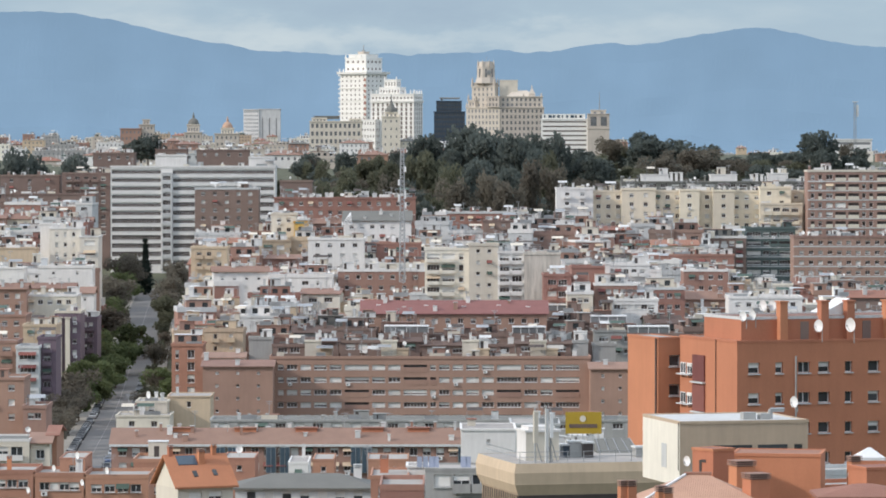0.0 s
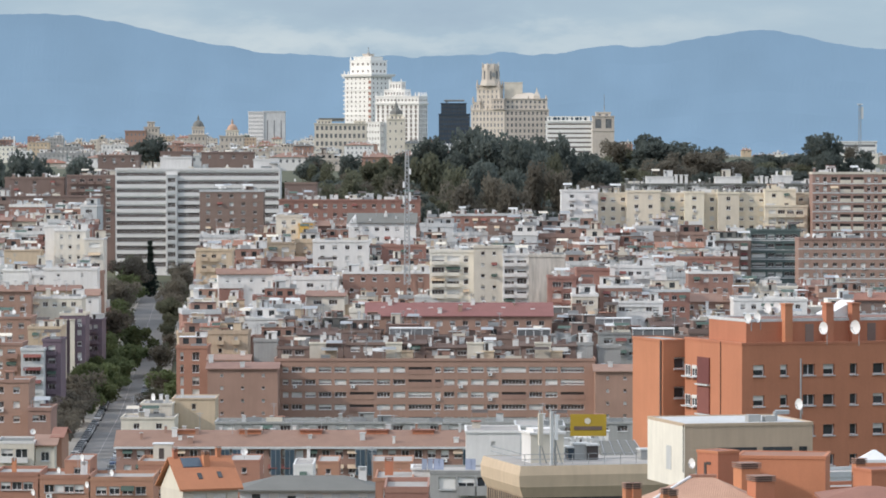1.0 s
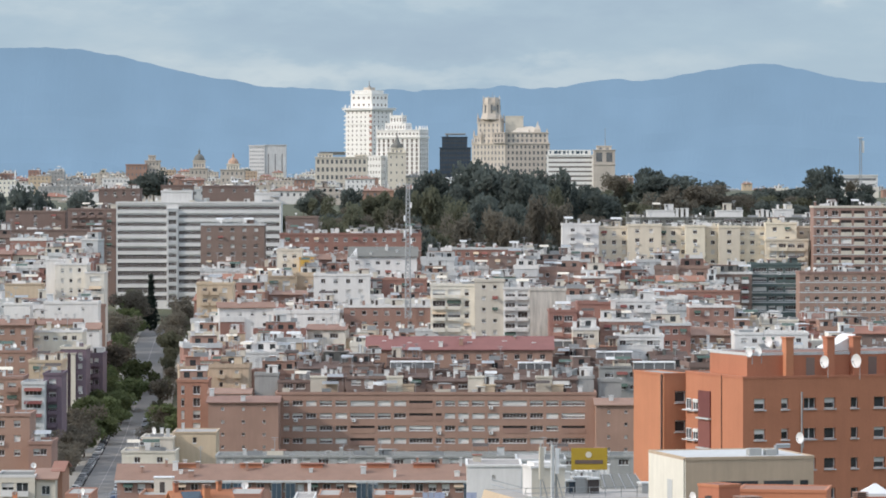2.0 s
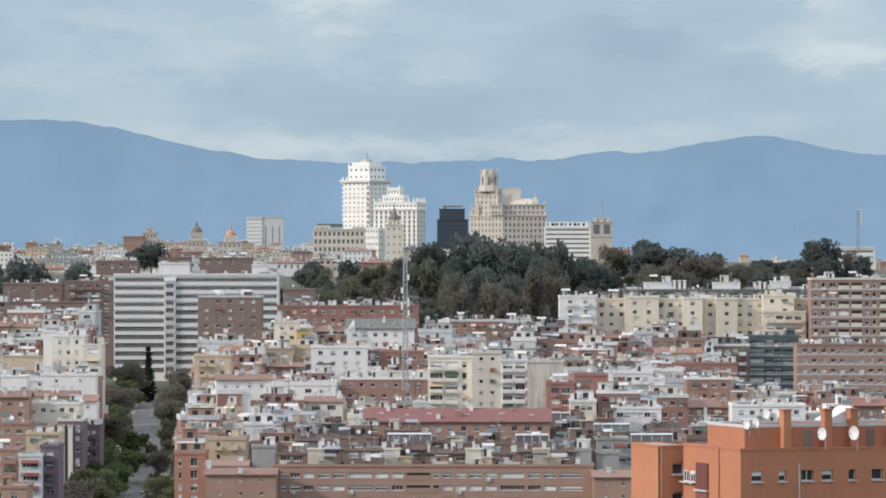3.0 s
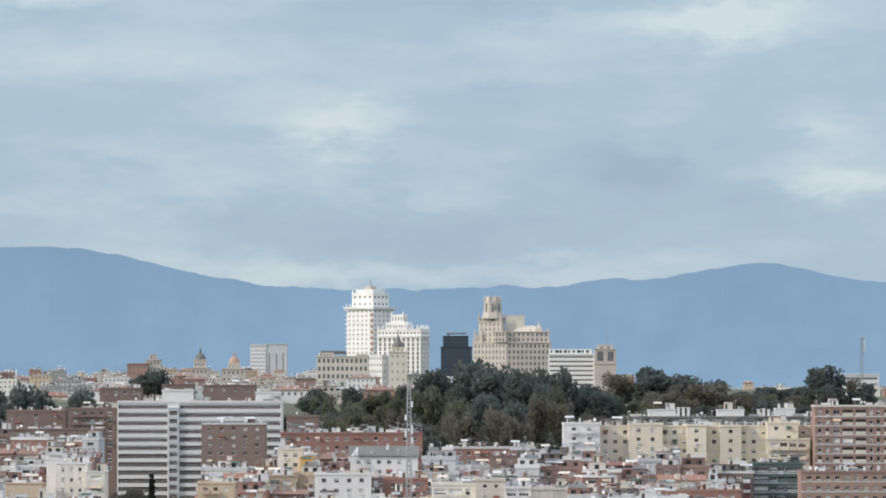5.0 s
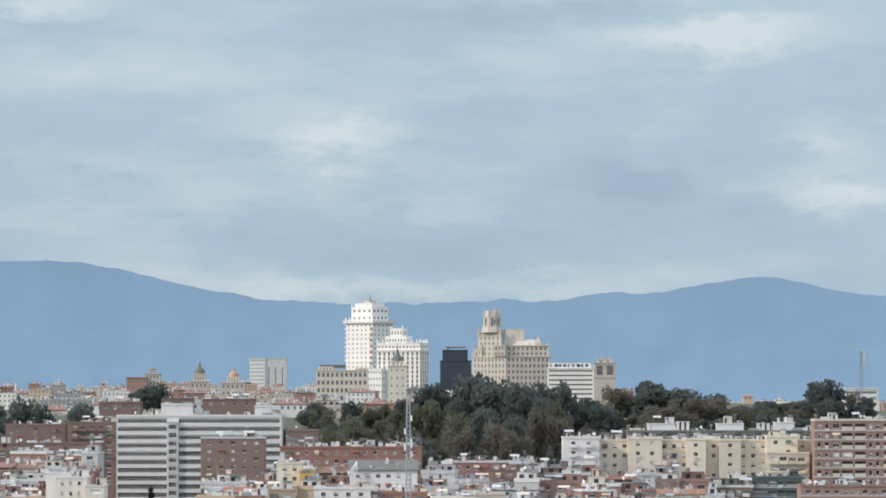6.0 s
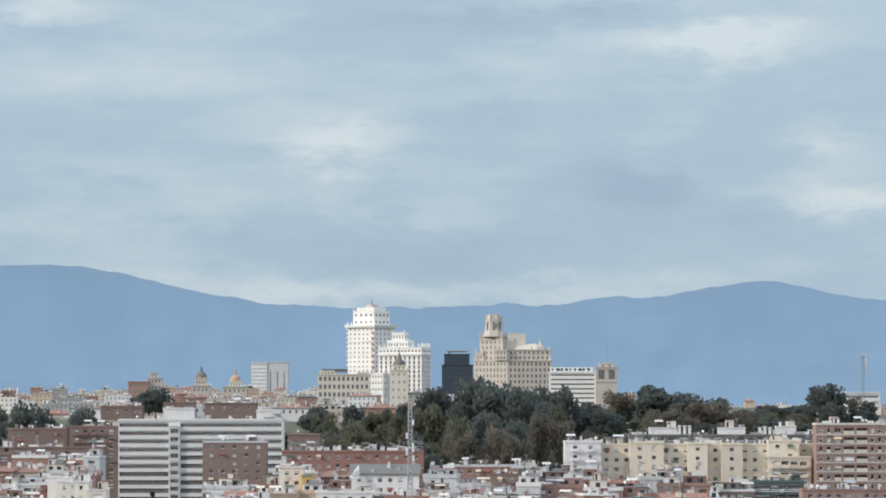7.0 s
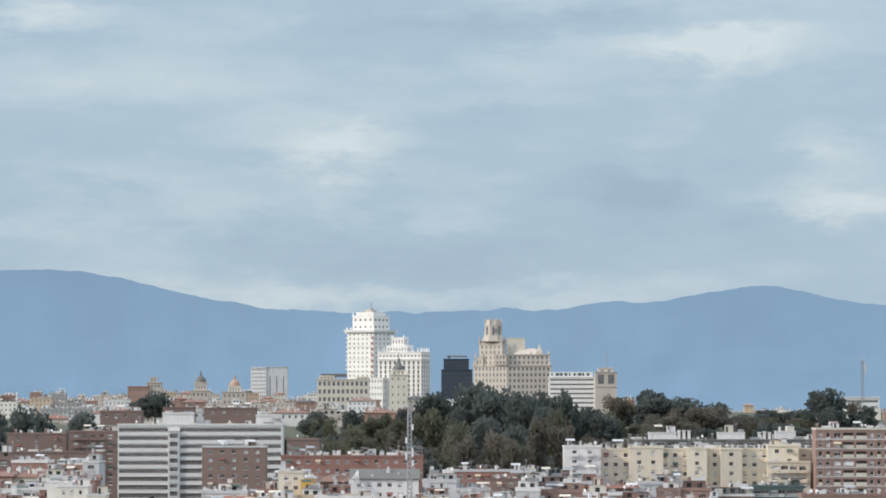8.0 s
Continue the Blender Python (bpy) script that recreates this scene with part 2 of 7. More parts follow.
def thing(name, label, category, at, turn=0.0, group="", kind=""):
    ob = new(name)
    ob.empty_display_size = 1.0
    ob.matrix_basis = pose(*at, 0, 0, turn)
    return tagged(ob, label, category, group, kind)


# ---- ground ----
def smooth(a, b, v):
    k = min(1.0, max(0.0, (v - a) / (b - a)))
    return k * k * (3 - 2 * k)


def ground(x, y):
    """Height of the land: the camera's hill, a valley, a slope beyond it that is steeper on the right, the old town's plateau."""
    z = 63.2 * (1 - smooth(16, 190, y)) if y > 0 else 63.2
    side = smooth(-70, 30, x)
    z += 16 * smooth(1000, 1450, y) + 14 * side * smooth(980, 1300, y)
    z += (26 - 14 * side) * smooth(1450, 1950, y) + 14 * smooth(1700, 2100, y) + 4 * smooth(2100, 4500, y)
    return z


def build_ground():
    g = Geo()
    ys = [-400, -100, 0, 16] + [30 + 20 * i for i in range(10)] + [260 + 40 * i for i in range(52)] + [2400 + 200 * i for i in range(13)] + [4990]
    xs = [-3000, -1200, -600] + [-400 + 20 * i for i in range(41)] + [600, 1200, 3000]
    for y in ys:
        for x in xs:
            g.v.append((x, y, ground(x, y)))
    n = len(xs)
    for j in range(len(ys) - 1):
        for i in range(n - 1):
            g.f.append((j * n + i, j * n + i + 1, (j + 1) * n + i + 1, (j + 1) * n + i))
            g.s.append(0)
    ob = new("ground", g.mesh("ground", EARTH))
    tagged(ob, "dry grassy ground under the city, rising to a plateau", "ground", kind="structure")


build_ground()


def mountains(name, y, base, humps, rough, color, label):
    """A far range: a thick ridge of land, glowing blue with haze put into its colour."""
    m = bpy.data.materials.new(name)
    m.use_nodes = True
    nt = m.node_tree
    b = nt.nodes["Principled BSDF"]
    b.inputs["Roughness"].default_value = 1.0
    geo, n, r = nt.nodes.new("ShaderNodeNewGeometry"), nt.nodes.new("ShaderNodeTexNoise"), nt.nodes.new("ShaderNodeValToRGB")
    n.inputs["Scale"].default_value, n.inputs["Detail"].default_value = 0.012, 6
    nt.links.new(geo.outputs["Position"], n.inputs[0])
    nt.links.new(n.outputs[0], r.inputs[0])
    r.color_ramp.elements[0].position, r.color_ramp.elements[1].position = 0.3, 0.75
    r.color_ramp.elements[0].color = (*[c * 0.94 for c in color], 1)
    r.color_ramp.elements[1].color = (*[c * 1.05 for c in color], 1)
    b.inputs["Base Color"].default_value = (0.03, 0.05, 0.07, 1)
    # Haze put in as a blue glow, paler at the foot than the crest.
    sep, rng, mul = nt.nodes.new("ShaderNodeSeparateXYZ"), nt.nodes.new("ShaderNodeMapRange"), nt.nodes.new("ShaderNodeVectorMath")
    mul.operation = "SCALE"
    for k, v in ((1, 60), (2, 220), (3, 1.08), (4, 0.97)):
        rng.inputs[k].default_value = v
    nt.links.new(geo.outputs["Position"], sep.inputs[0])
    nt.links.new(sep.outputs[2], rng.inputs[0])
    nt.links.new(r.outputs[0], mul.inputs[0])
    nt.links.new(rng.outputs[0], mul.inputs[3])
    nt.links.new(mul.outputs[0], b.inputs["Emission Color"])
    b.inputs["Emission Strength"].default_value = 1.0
    g = Geo()
    xs = [-900 + 6 * i for i in range(301)]
    rows = 8
    for k in range(rows):
        f = k / (rows - 1)
        for x in xs:
            top = base + sum(h * math.exp(-((x - c) / s) ** 2) for c, s, h in humps) + rough * noise.fractal((x * 0.016, base * 0.1, 0), 0.8, 2.1, 6)
            z = 40 + (top - 40) * f
            dent = 6 * noise.noise((x * 0.02, f * 4, base)) * math.sin(f * math.pi)
            g.v.append((x, y - 60 * (1 - f) + dent, z))
    n_x = len(xs)
    for k in range(rows - 1):
        for i in range(n_x - 1):
            g.f.append((k * n_x + i, k * n_x + i + 1, (k + 1) * n_x + i + 1, (k + 1) * n_x + i))
            g.s.append(0)
    tagged(new(name, g.mesh(name, m)), label, "mountains", kind="structure")


mountains("backdrop_range", 4960, 176, [(-540, 140, 48), (-400, 85, 24), (-270, 110, 11), (64, 22, 7), (180, 70, 8), (340, 110, 26), (390, 45, 6), (520, 120, 8)], 4, (0.196, 0.308, 0.443), "far mountain range, blue with painted haze, under a cloudy sky")
mountains("backdrop_foothills", 4900, 72, [(-470, 130, 22), (-200, 90, 9), (60, 120, 8), (330, 160, 6)], 5, (0.176, 0.280, 0.405), "far foothills, blue with painted haze, before the mountain range")


# ---- pieces of buildings ----
cache = {}


def window_mesh(w, h, blind, frame_mat, kind="two"):
    """A window: sill, frame, mullion, panes, and a roller blind that is let down in part."""
    key = (round(w, 1), round(h, 1), blind, frame_mat.name, kind)
    if key in cache:
        return cache[key]
    w, h = key[0], key[1]
    g = Geo()
    t = 0.08
    n = max(1, round(w / 0.8))
    hg = (h - 2 * t) * (1 - blind)
    pw = (w - t * (n + 1)) / n
    cols = [(t + (pw + t) * i, pw) for i in range(n)]
    if hg > 0.1:
        facade(g, 0, w, 0, t + hg + (t if blind else t), cols, [(t, hg)], 0.06, 1)
    top = t + hg + t if hg > 0.1 else 0
    if blind:
        g.face([(0, 0, top), (w, 0, top), (w, -0.05, top + 0.03), (0, -0.05, top + 0.03)], 2)
        g.face([(0, -0.05, top + 0.03), (w, -0.05, top + 0.03), (w, -0.02, h), (0, -0.02, h)], 2)
    if kind == "two":
        g.face([(0, 0, 0), (0, -0.42, -0.02), (w, -0.42, -0.02), (w, 0, 0)], 0)
        g.face([(0, -0.42, -0.02), (0, -0.42, -0.13), (w, -0.42, -0.13), (w, -0.42, -0.02)], 0)
    cache[key] = g.weld().mesh("window", frame_mat, GLASS, BLIND)
    return cache[key]


def near_window(home, w, h, blind, frame_mat, at, turn=0.0):
    """A window close to the camera: frame with panes, and sill and roller blind as parts of it."""
    win = part("window", window_mesh(w, h, 0, frame_mat, "bare"), None, home, at=at, turn=turn)
    k = ("sill", round(w, 1))
    if k not in cache:
        cache[k] = Geo().box(-0.06, k[1] + 0.06, -0.45, -0.002, -0.12, -0.01).mesh("sill", PALE)
    part("sill", cache[k], None, win)
    if blind:
        k = ("blind", round(w, 1), round(h, 1), blind)
        if k not in cache:
            cache[k] = Geo().box(0.06, k[1] - 0.06, -0.07, -0.01, k[2] - 0.06 - (k[2] - 0.14) * blind, k[2] - 0.05).mesh("blind", BLIND)
        part("blind", cache[k], None, win)
    return win


def facade(g, x0, x1, z0, z1, cols, rows, depth=0.3, back_slot=0):
    """A wall in the plane y=0, facing -y, with recesses at the given columns (x, width) and rows (z, height)."""
    xs, zs = [x0], [z0]
    for c, w in cols:
        xs += [c, c + w]
    for z, h in rows:
        zs += [z, z + h]
    xs.append(x1), zs.append(z1)
    for i in range(len(xs) - 1):
        for j in range(len(zs) - 1):
            a, b, c, d = xs[i], xs[i + 1], zs[j], zs[j + 1]
            if b - a < 1e-4 or d - c < 1e-4:
                continue
            if i % 2 and j % 2:
                g.face([(a, depth, c), (b, depth, c), (b, depth, d), (a, depth, d)], back_slot)
                g.face([(a, 0, c), (a, depth, c), (a, depth, d), (a, 0, d)])
                g.face([(b, depth, c), (b, 0, c), (b, 0, d), (b, depth, d)])
                g.face([(a, 0, c), (b, 0, c), (b, depth, c), (a, depth, c)])
                g.face([(a, depth, d), (b, depth, d), (b, 0, d), (a, 0, d)])
            else:
                g.face([(a, 0, c), (b, 0, c), (b, 0, d), (a, 0, d)])


def shell(g, w, deep, z0, z1, cols, rows, depth=0.3, back_slot=0):
    facade(g, 0, w, z0, z1, cols, rows, depth, back_slot)
    g.face([(w, 0, z0), (w, deep, z0), (w, deep, z1), (w, 0, z1)])
    g.face([(w, deep, z0), (0, deep, z0), (0, deep, z1), (w, deep, z1)])
    g.face([(0, deep, z0), (0, 0, z0), (0, 0, z1), (0, deep, z1)])


def dish_mesh(r):
    key = ("dish", round(r, 2))
    if key not in cache:
        g = Geo()
        n, k = 12, 0
        rings = 4
        for j in range(rings + 1):
            f = j / rings
            g.v += [(r * f * math.cos(2 * math.pi * i / n), -0.25 * r * f * f, r * f * math.sin(2 * math.pi * i / n)) for i in range(n)]
        for j in range(rings):
            for i in range(n):
                m = (i + 1) % n
                g.f.append((j * n + i, j * n + m, (j + 1) * n + m, (j + 1) * n + i))
                g.s.append(0)
        g.bar((0, 0.05, 0), (0, 0.35 * r, -0.4 * r), 0.05, 1)
        g.bar((0, 0.35 * r, -0.4 * r), (0, 0.35 * r, -r - 0.9), 0.04, 1)
        g.bar((0, -0.2 * r, -r), (0, -0.9 * r, 0), 0.025, 1)
        g.box(-0.06, 0.06, -0.95 * r, -0.8 * r, -0.06, 0.06, 1)
        cache[key] = g.mesh("satellite_dish", PAINT, METAL)
    return cache[key]


def antenna_mesh(h, style):
    key = ("antenna", round(h), style)
    if key not in cache:
        g = Geo()
        h = float(round(h))
        g.bar((0, 0, 0), (0, 0, h), 0.05, n=5)
        for k in range(3 + style):
            z = h * (0.97 - 0.09 * k)
            g.bar((-0.9 + 0.15 * k, 0, z), (0.9 - 0.15 * k, 0, z), 0.03, n=4)
        g.bar((0, -0.8, h * 0.9), (0, 0.8, h * 0.9), 0.03, n=4)
        cache[key] = g.mesh("antenna", METAL)
    return cache[key]


def chimney_mesh(w, h, style):
    key = ("chimney", round(w, 1), round(h, 1), style)
    if key not in cache:
        g = Geo()
        w, h = key[1], key[2]
        g.box(-w / 2, w / 2, -w / 2, w / 2, -0.6, h, 0)
        for sx in (-1, 1):
            for sy in (-1, 1):
                g.box(sx * w * 0.42 - 0.08, sx * w * 0.42 + 0.08, sy * w * 0.42 - 0.08, sy * w * 0.42 + 0.08, h, h + 0.3, 0)
        for k in range(2):
            g.box(-w * 0.56, w * 0.56, -w * 0.56, w * 0.56, h + 0.12 + 0.24 * k, h + 0.22 + 0.24 * k, 1)
        m = {"white": (WHITE, PALE), "brick": (BRICK, TILE_PALE), "brown": (BRICK_BROWN, PALE), "cream": (CREAM, PALE)}[style]
        cache[key] = g.mesh("chimney", *m)
    return cache[key]


def ac_mesh():
    if "ac" not in cache:
        g = Geo().box(0, 0.9, -0.35, 0, 0, 0.65, 0)
        g.ring(0.45, 0, 0, 0, 0.01, 0.01, 6)
        g.v[-12:] = [(0.35 + 0.22 * math.cos(i * math.pi / 3), -0.36 - 0.01 * (j == 1), 0.33 + 0.22 * math.sin(i * math.pi / 3)) for j in range(2) for i in range(6)]
        g.s[-8:] = [1] * 8
        g.box(0.05, 0.12, -0.3, 0, -0.1, 0, 1).box(0.78, 0.85, -0.3, 0, -0.1, 0, 1)
        cache["ac"] = g.mesh("air_conditioner", PAINT, SHADE)
    return cache["ac"]


def balcony_mesh(w, d, style):
    key = ("balcony", round(w, 1), round(d, 1), style)
    if key not in cache:
        g = Geo()
        w, d = key[1], key[2]
        t = 0.12
        hi = 0.95 if style == "solid" else 0.75
        o = [(0, 0), (0, -d), (w, -d), (w, 0)]
        i = [(t, 0), (t, -d + t), (w - t, -d + t), (w - t, 0)]
        for k in range(3):
            (a, b), (c, e) = o[k], o[k + 1]
            (p, q), (r, u) = i[k], i[k + 1]
            g.face([(a, b, -0.18), (c, e, -0.18), (c, e, hi), (a, b, hi)])
            g.face([(r, u, 0), (p, q, 0), (p, q, hi), (r, u, hi)])
            g.face([(a, b, hi), (c, e, hi), (r, u, hi), (p, q, hi)], 1)
        g.face([(0, 0, -0.18), (w, 0, -0.18), (w, -d, -0.18), (0, -d, -0.18)])
        g.face([(p, q, 0) for p, q in i])
        g.weld()
        cache[key] = g
    return cache[key]


def roof_pitched(g, w, deep, z, rise, over=0.5, hip=False, slot=0):
    """A tiled roof with eaves, as a closed slab."""
    a, b, c, d = -over, w + over, -over, deep + over
    m = deep / 2
    e = min(m, w * 0.45) if hip else -over
    r0, r1 = (e, w - e) if hip else (a, b)
    lo = [(a, c, z), (b, c, z), (b, d, z), (a, d, z)]
    t = 0.22
    up = [(p[0], p[1], z + t) for p in lo]
    if hip:
        g.face([lo[3], lo[2], lo[1], lo[0]], slot)
    for i in range(0, 4, 1 if hip else 2):
        j = (i + 1) % 4
        g.face([lo[i], lo[j], up[j], up[i]], slot)
    ra, rb = (r0, m, z + rise), (r1, m, z + rise)
    g.face([up[0], up[1], rb, ra], slot)
    g.face([up[2], up[3], ra, rb], slot)
    if hip:
        g.face([up[1], up[2], rb], slot)
        g.face([up[3], up[0], ra], slot)
    else:
        for x, q in ((a, 1), (b, -1)):
            lo_f, lo_b, hi_f, hi_b, top, low = (x, c, z), (x, d, z), (x, c, z + t), (x, d, z + t), (x, m, z + rise), (x, m, z + rise - t)
            g.face([lo_f, low, top, hi_f], slot)
            g.face([low, lo_b, hi_b, top], slot)
        g.face([(a, c, z), (b, c, z), (b, m, z + rise - t), (a, m, z + rise - t)], slot)
        g.face([(a, d, z), (b, d, z), (b, m, z + rise - t), (a, m, z + rise - t)], slot)


def building(x, y, w, top, deep=13.0, wall=BRICK_BROWN, roof="flat", roof_mat=None, storey=2.9, rows=3, cols=None, win=(1.3, 1.2),
             turn=0.0, label="", name="apartment_building", frame_mat=None, skip=0.12, parapet=0.5, parapet_mat=None, clutter=1.0, pent=None,
             awn=0.08, first=1.0, far=False, band=None, balconies=0.0, seed=0, rise=2.2, loggia=0.0, base=None, chimney="white", category="apartment building",
             side=0, ac=0.06, group="", hip=False, margin=0.9, dishes=0.5, back=None, near=False, blinds=(0, 0, 0.25, 0.5, 0.7, 1.0), xs=None, trim=None):
    """A block of flats: wall with window recesses, windows, roof, parapet, penthouse and what stands on the roof. Its near left foot is at (x, y)."""
    rnd = random.Random(seed * 7919 + round(x * 13 + y * 7))
    z0 = min(ground(x, y), ground(x + w, y)) - 0.5 if base is None else base
    frame_mat = frame_mat or ALUMINIUM
    home = thing(name, label or "apartment block among other blocks of the city", category, (x, y, z0), turn, group)
    h = top - z0
    n = cols if cols is not None else max(1, int((w - 2 * margin) / 3.0))
    ww, wh = win
    columns = []
    if n:
        pitch = (w - 2 * margin) / n
        columns = [(margin + pitch * (i + 0.5) - ww / 2, ww) for i in range(n) if pitch > ww]
    columns = xs or columns
    rows = max(0, min(rows, int((h - first) / storey)))
    levels = [(h - first - wh - storey * (rows - 1 - k), wh) for k in range(rows)]
    g = Geo()
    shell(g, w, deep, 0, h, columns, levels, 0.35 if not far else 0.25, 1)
    # Backs of near recesses take a dark brown, shade put into their colour.
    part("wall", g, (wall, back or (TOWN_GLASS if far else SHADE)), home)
    if side and rows:
        for k, (z, _) in enumerate(levels):
            for i in range(side):
                yy = deep * (i + 0.7) / (side + 0.4)
                if not far:
                    ob = part("window", window_mesh(ww * 0.8, wh, rnd.choice((0, 0.3, 0.6)), frame_mat), None, home, at=(-0.02, yy, z), turn=-90)
    if not far:
        for c, cw in columns:
            kind = rnd.random()
            for z, _ in levels:
                r = rnd.random()
                if r < loggia * (2.6 if cw > 4 else 1.6 if cw > 3.1 else 0.4):
                    part("balcony", balcony_mesh(cw + 0.1, 0.12, "solid"), (parapet_mat or wall, METAL), home, at=(c - 0.05, 0.0, z - 0.4))
                    continue
                if near:
                    near_window(home, cw, wh, rnd.choice(blinds), frame_mat, (c, 0.27, z))
                else:
                    part("window", window_mesh(cw, wh, rnd.choice(blinds), frame_mat), None, home, at=(c, 0.33, z))
                if kind < balconies:
                    bw = max(cw + 0.1, min(cw + 1.0, (w - 2 * margin) / max(1, len(columns)) - 0.15))
                    part("balcony", balcony_mesh(bw, 0.9, rnd.choice(("solid", "rail"))), (parapet_mat or wall, METAL), home, at=(c + cw / 2 - bw / 2, 0.0, z - 0.5))
                if rnd.random() < awn:
                    a = Geo()
                    a.face([(0, 0, 0.1), (0, -0.9, -0.6), (cw + 0.4, -0.9, -0.6), (cw + 0.4, 0, 0.1)])
                    a.face([(0, 0, 0.06), (cw + 0.4, 0, 0.06), (cw + 0.4, -0.9, -0.64), (0, -0.9, -0.64)])
                    part("awning", a, rnd.choice((AWNING, AWNING, AWNING_RED, BEIGE)), home, at=(c - 0.2, -0.02, z + wh))
                if rnd.random() < ac:
                    part("air_conditioner", ac_mesh(), None, home, at=(c + 0.3, -0.01, z - 0.85))
    if band:
        for z, _ in levels:
            part("floor_band", Geo().box(-0.05, w + 0.05, -0.06, 0.02, z - 0.75, z - 0.4), band, home)
    if roof == "flat":
        p = Geo()
        e = 0.05 if near else 0.18
        p.box(-e, w + e, -e, 0.15, h - 0.15, h + parapet).box(-e, w + e, deep - 0.15, deep + e, h - 0.15, h + parapet)
        p.box(-e, 0.15, 0.15, deep - 0.15, h - 0.15, h + parapet).box(w - 0.15, w + e, 0.15, deep - 0.15, h - 0.15, h + parapet)
        part("parapet", p, parapet_mat or wall, home)
        part("roof", Geo().box(0.15, w - 0.15, 0.15, deep - 0.15, h - 0.25, h + 0.02), roof_mat or GRAVEL, home)
    else:
        r = Geo()
        roof_pitched(r, w, deep, h, rise, hip=(roof == "hip"))
        part("roof", r, roof_mat or TILE, home)
        if roof == "gable":
            q = Geo()
            for xx in (0.02, w - 0.02):
                q.face([(xx, 0.1, h), (xx, deep - 0.1, h), (xx, deep / 2, h + rise - 0.15)])
            part("gable", q, wall, home)
    zr = h + 0.02
    if pent:
        pw, pd, ph, pm = pent
        px = rnd.uniform(0.2, max(0.3, w - pw - 0.2))
        py = rnd.uniform(1.8, 3.0)
        pg = Geo()
        k = max(1, int(pw / 2.6))
        shell(pg, pw, pd, 0, ph, [(pw * (i + 0.5) / k - 0.7, 1.4) for i in range(k)], [(0.8, 1.35)], 0.25, 1)
        pt = part("penthouse", pg, (pm, GLASS), home, at=(px, py, zr))
        part("penthouse_roof", Geo().box(-0.12, pw + 0.12, -0.15, pd + 0.12, ph, ph + 0.16), rnd.choice((ROOF_WHITE, TILE, PALE, TILE_PALE, GRAVEL, GRAVEL, TILE_DARK)), pt)
    if clutter and not near:
        # small things on a far roof, too small to pick apart
        k = Geo()
        for i in range(int(clutter * rnd.uniform(0.8, 1.4) * max(3.0, w / 1.3))):
            cx, cy, r = rnd.uniform(0.4, w - 0.8), rnd.uniform(0.6, deep - 1.2), rnd.random()
            zz = zr + (rise * (1 - abs(cy - deep / 2) / (deep / 2)) * 0.9 if roof != "flat" else 0)
            if pent and px < cx < px + pent[0] and py < cy < py + pent[1]:
                zz += pent[2] + 0.2
            if roof != "flat":
                r = r * 0.4 if r < 0.85 else r
            if r < 0.34 or roof != "flat" and r < 0.8:
                c, hh, sl = rnd.choice((0.25, 0.35, 0.5)), rnd.uniform(0.7, 1.9), rnd.choice((0, 0, 1, 2))
                k.box(cx - c, cx + c, cy - c, cy + c, zz - 0.5, zz + hh, sl).box(cx - c - 0.1, cx + c + 0.1, cy - c - 0.1, cy + c + 0.1, zz + hh, zz + hh + 0.14, 2)
            elif r < 0.52 and roof == "flat":
                bw, bd, bh, sl = rnd.uniform(1.0, 3.2), rnd.uniform(1, 2.5), rnd.uniform(0.9, 2.4), rnd.choice((0, 0, 1, 2, 5))
                bx = min(cx, max(0.2, w - bw - 0.2))
                k.box(bx, bx + bw, cy, cy + bd, zz - 0.1, zz + bh, sl).box(bx - 0.15, bx + bw + 0.15, cy - 0.2, cy + bd + 0.1, zz + bh, zz + bh + 0.12, rnd.choice((0, 2, 6)))
                if bw > 1.6:
                    k.box(bx + 0.3, bx + 1.0, cy - 0.02, cy, zz, zz + min(1.8, bh - 0.2), 7)
            elif r < 0.64 and roof == "flat":
                bw = rnd.uniform(1.5, 4.0)
                bx = min(cx, max(0.2, w - bw - 0.2))
                k.box(bx, bx + bw, 0.3 + 0.021 * i, 0.345 + 0.021 * i, zz, zz + 0.95 + 0.013 * i, rnd.choice((0, 3, 3, 5)))
            elif r < 0.72 and roof == "flat":
                bw = rnd.uniform(2.0, 4.0)
                bx = min(cx, max(0.2, w - bw - 0.2))
                q = zz + 0.017 * i
                k.face([(bx, 0.2, q + 1.9), (bx + bw, 0.2, q + 1.9), (bx + bw, 2.2, q + 2.5), (bx, 2.2, q + 2.5)], rnd.choice((8, 7, 3, 2, 5)))
                k.bar((bx, 0.2, zz), (bx, 0.2, zz + 1.9), 0.05, 3).bar((bx + bw, 0.2, zz), (bx + bw, 0.2, zz + 1.9), 0.05, 3)
            elif r < 0.80:
                q = rnd.choice((0.35, 0.45, 0.55))
                a1 = rnd.uniform(0.3, 1.0)
                pts = [(cx + q * math.cos(t) * math.cos(a1 * 0.6), cy - q * math.cos(t) * math.sin(a1 * 0.6), zz + 1.3 + q * math.sin(t)) for t in [math.pi / 4 * j for j in range(8)]]
                k.face(pts, 4)
                k.bar((cx, cy + 0.1, zz), (cx, cy + 0.1, zz + 1.3), 0.05, 3)
            else:
                hh = rnd.uniform(1.6, 4.2)
                k.bar((cx, cy, zz), (cx, cy, zz + hh), 0.06, 3, 4).bar((cx - 0.7, cy, zz + hh * 0.95), (cx + 0.7, cy, zz + hh * 0.95), 0.05, 3, 4)
                k.bar((cx - 0.5, cy, zz + hh * 0.84), (cx + 0.5, cy, zz + hh * 0.84), 0.05, 3, 4)
        tagged(part("roof_clutter", k, (trim or WHITE, wall, PALE, METAL, PAINT, CREAM, TILE, SHADE, AWNING, AWNING_RED), home), kind="stuff")
        return home, h
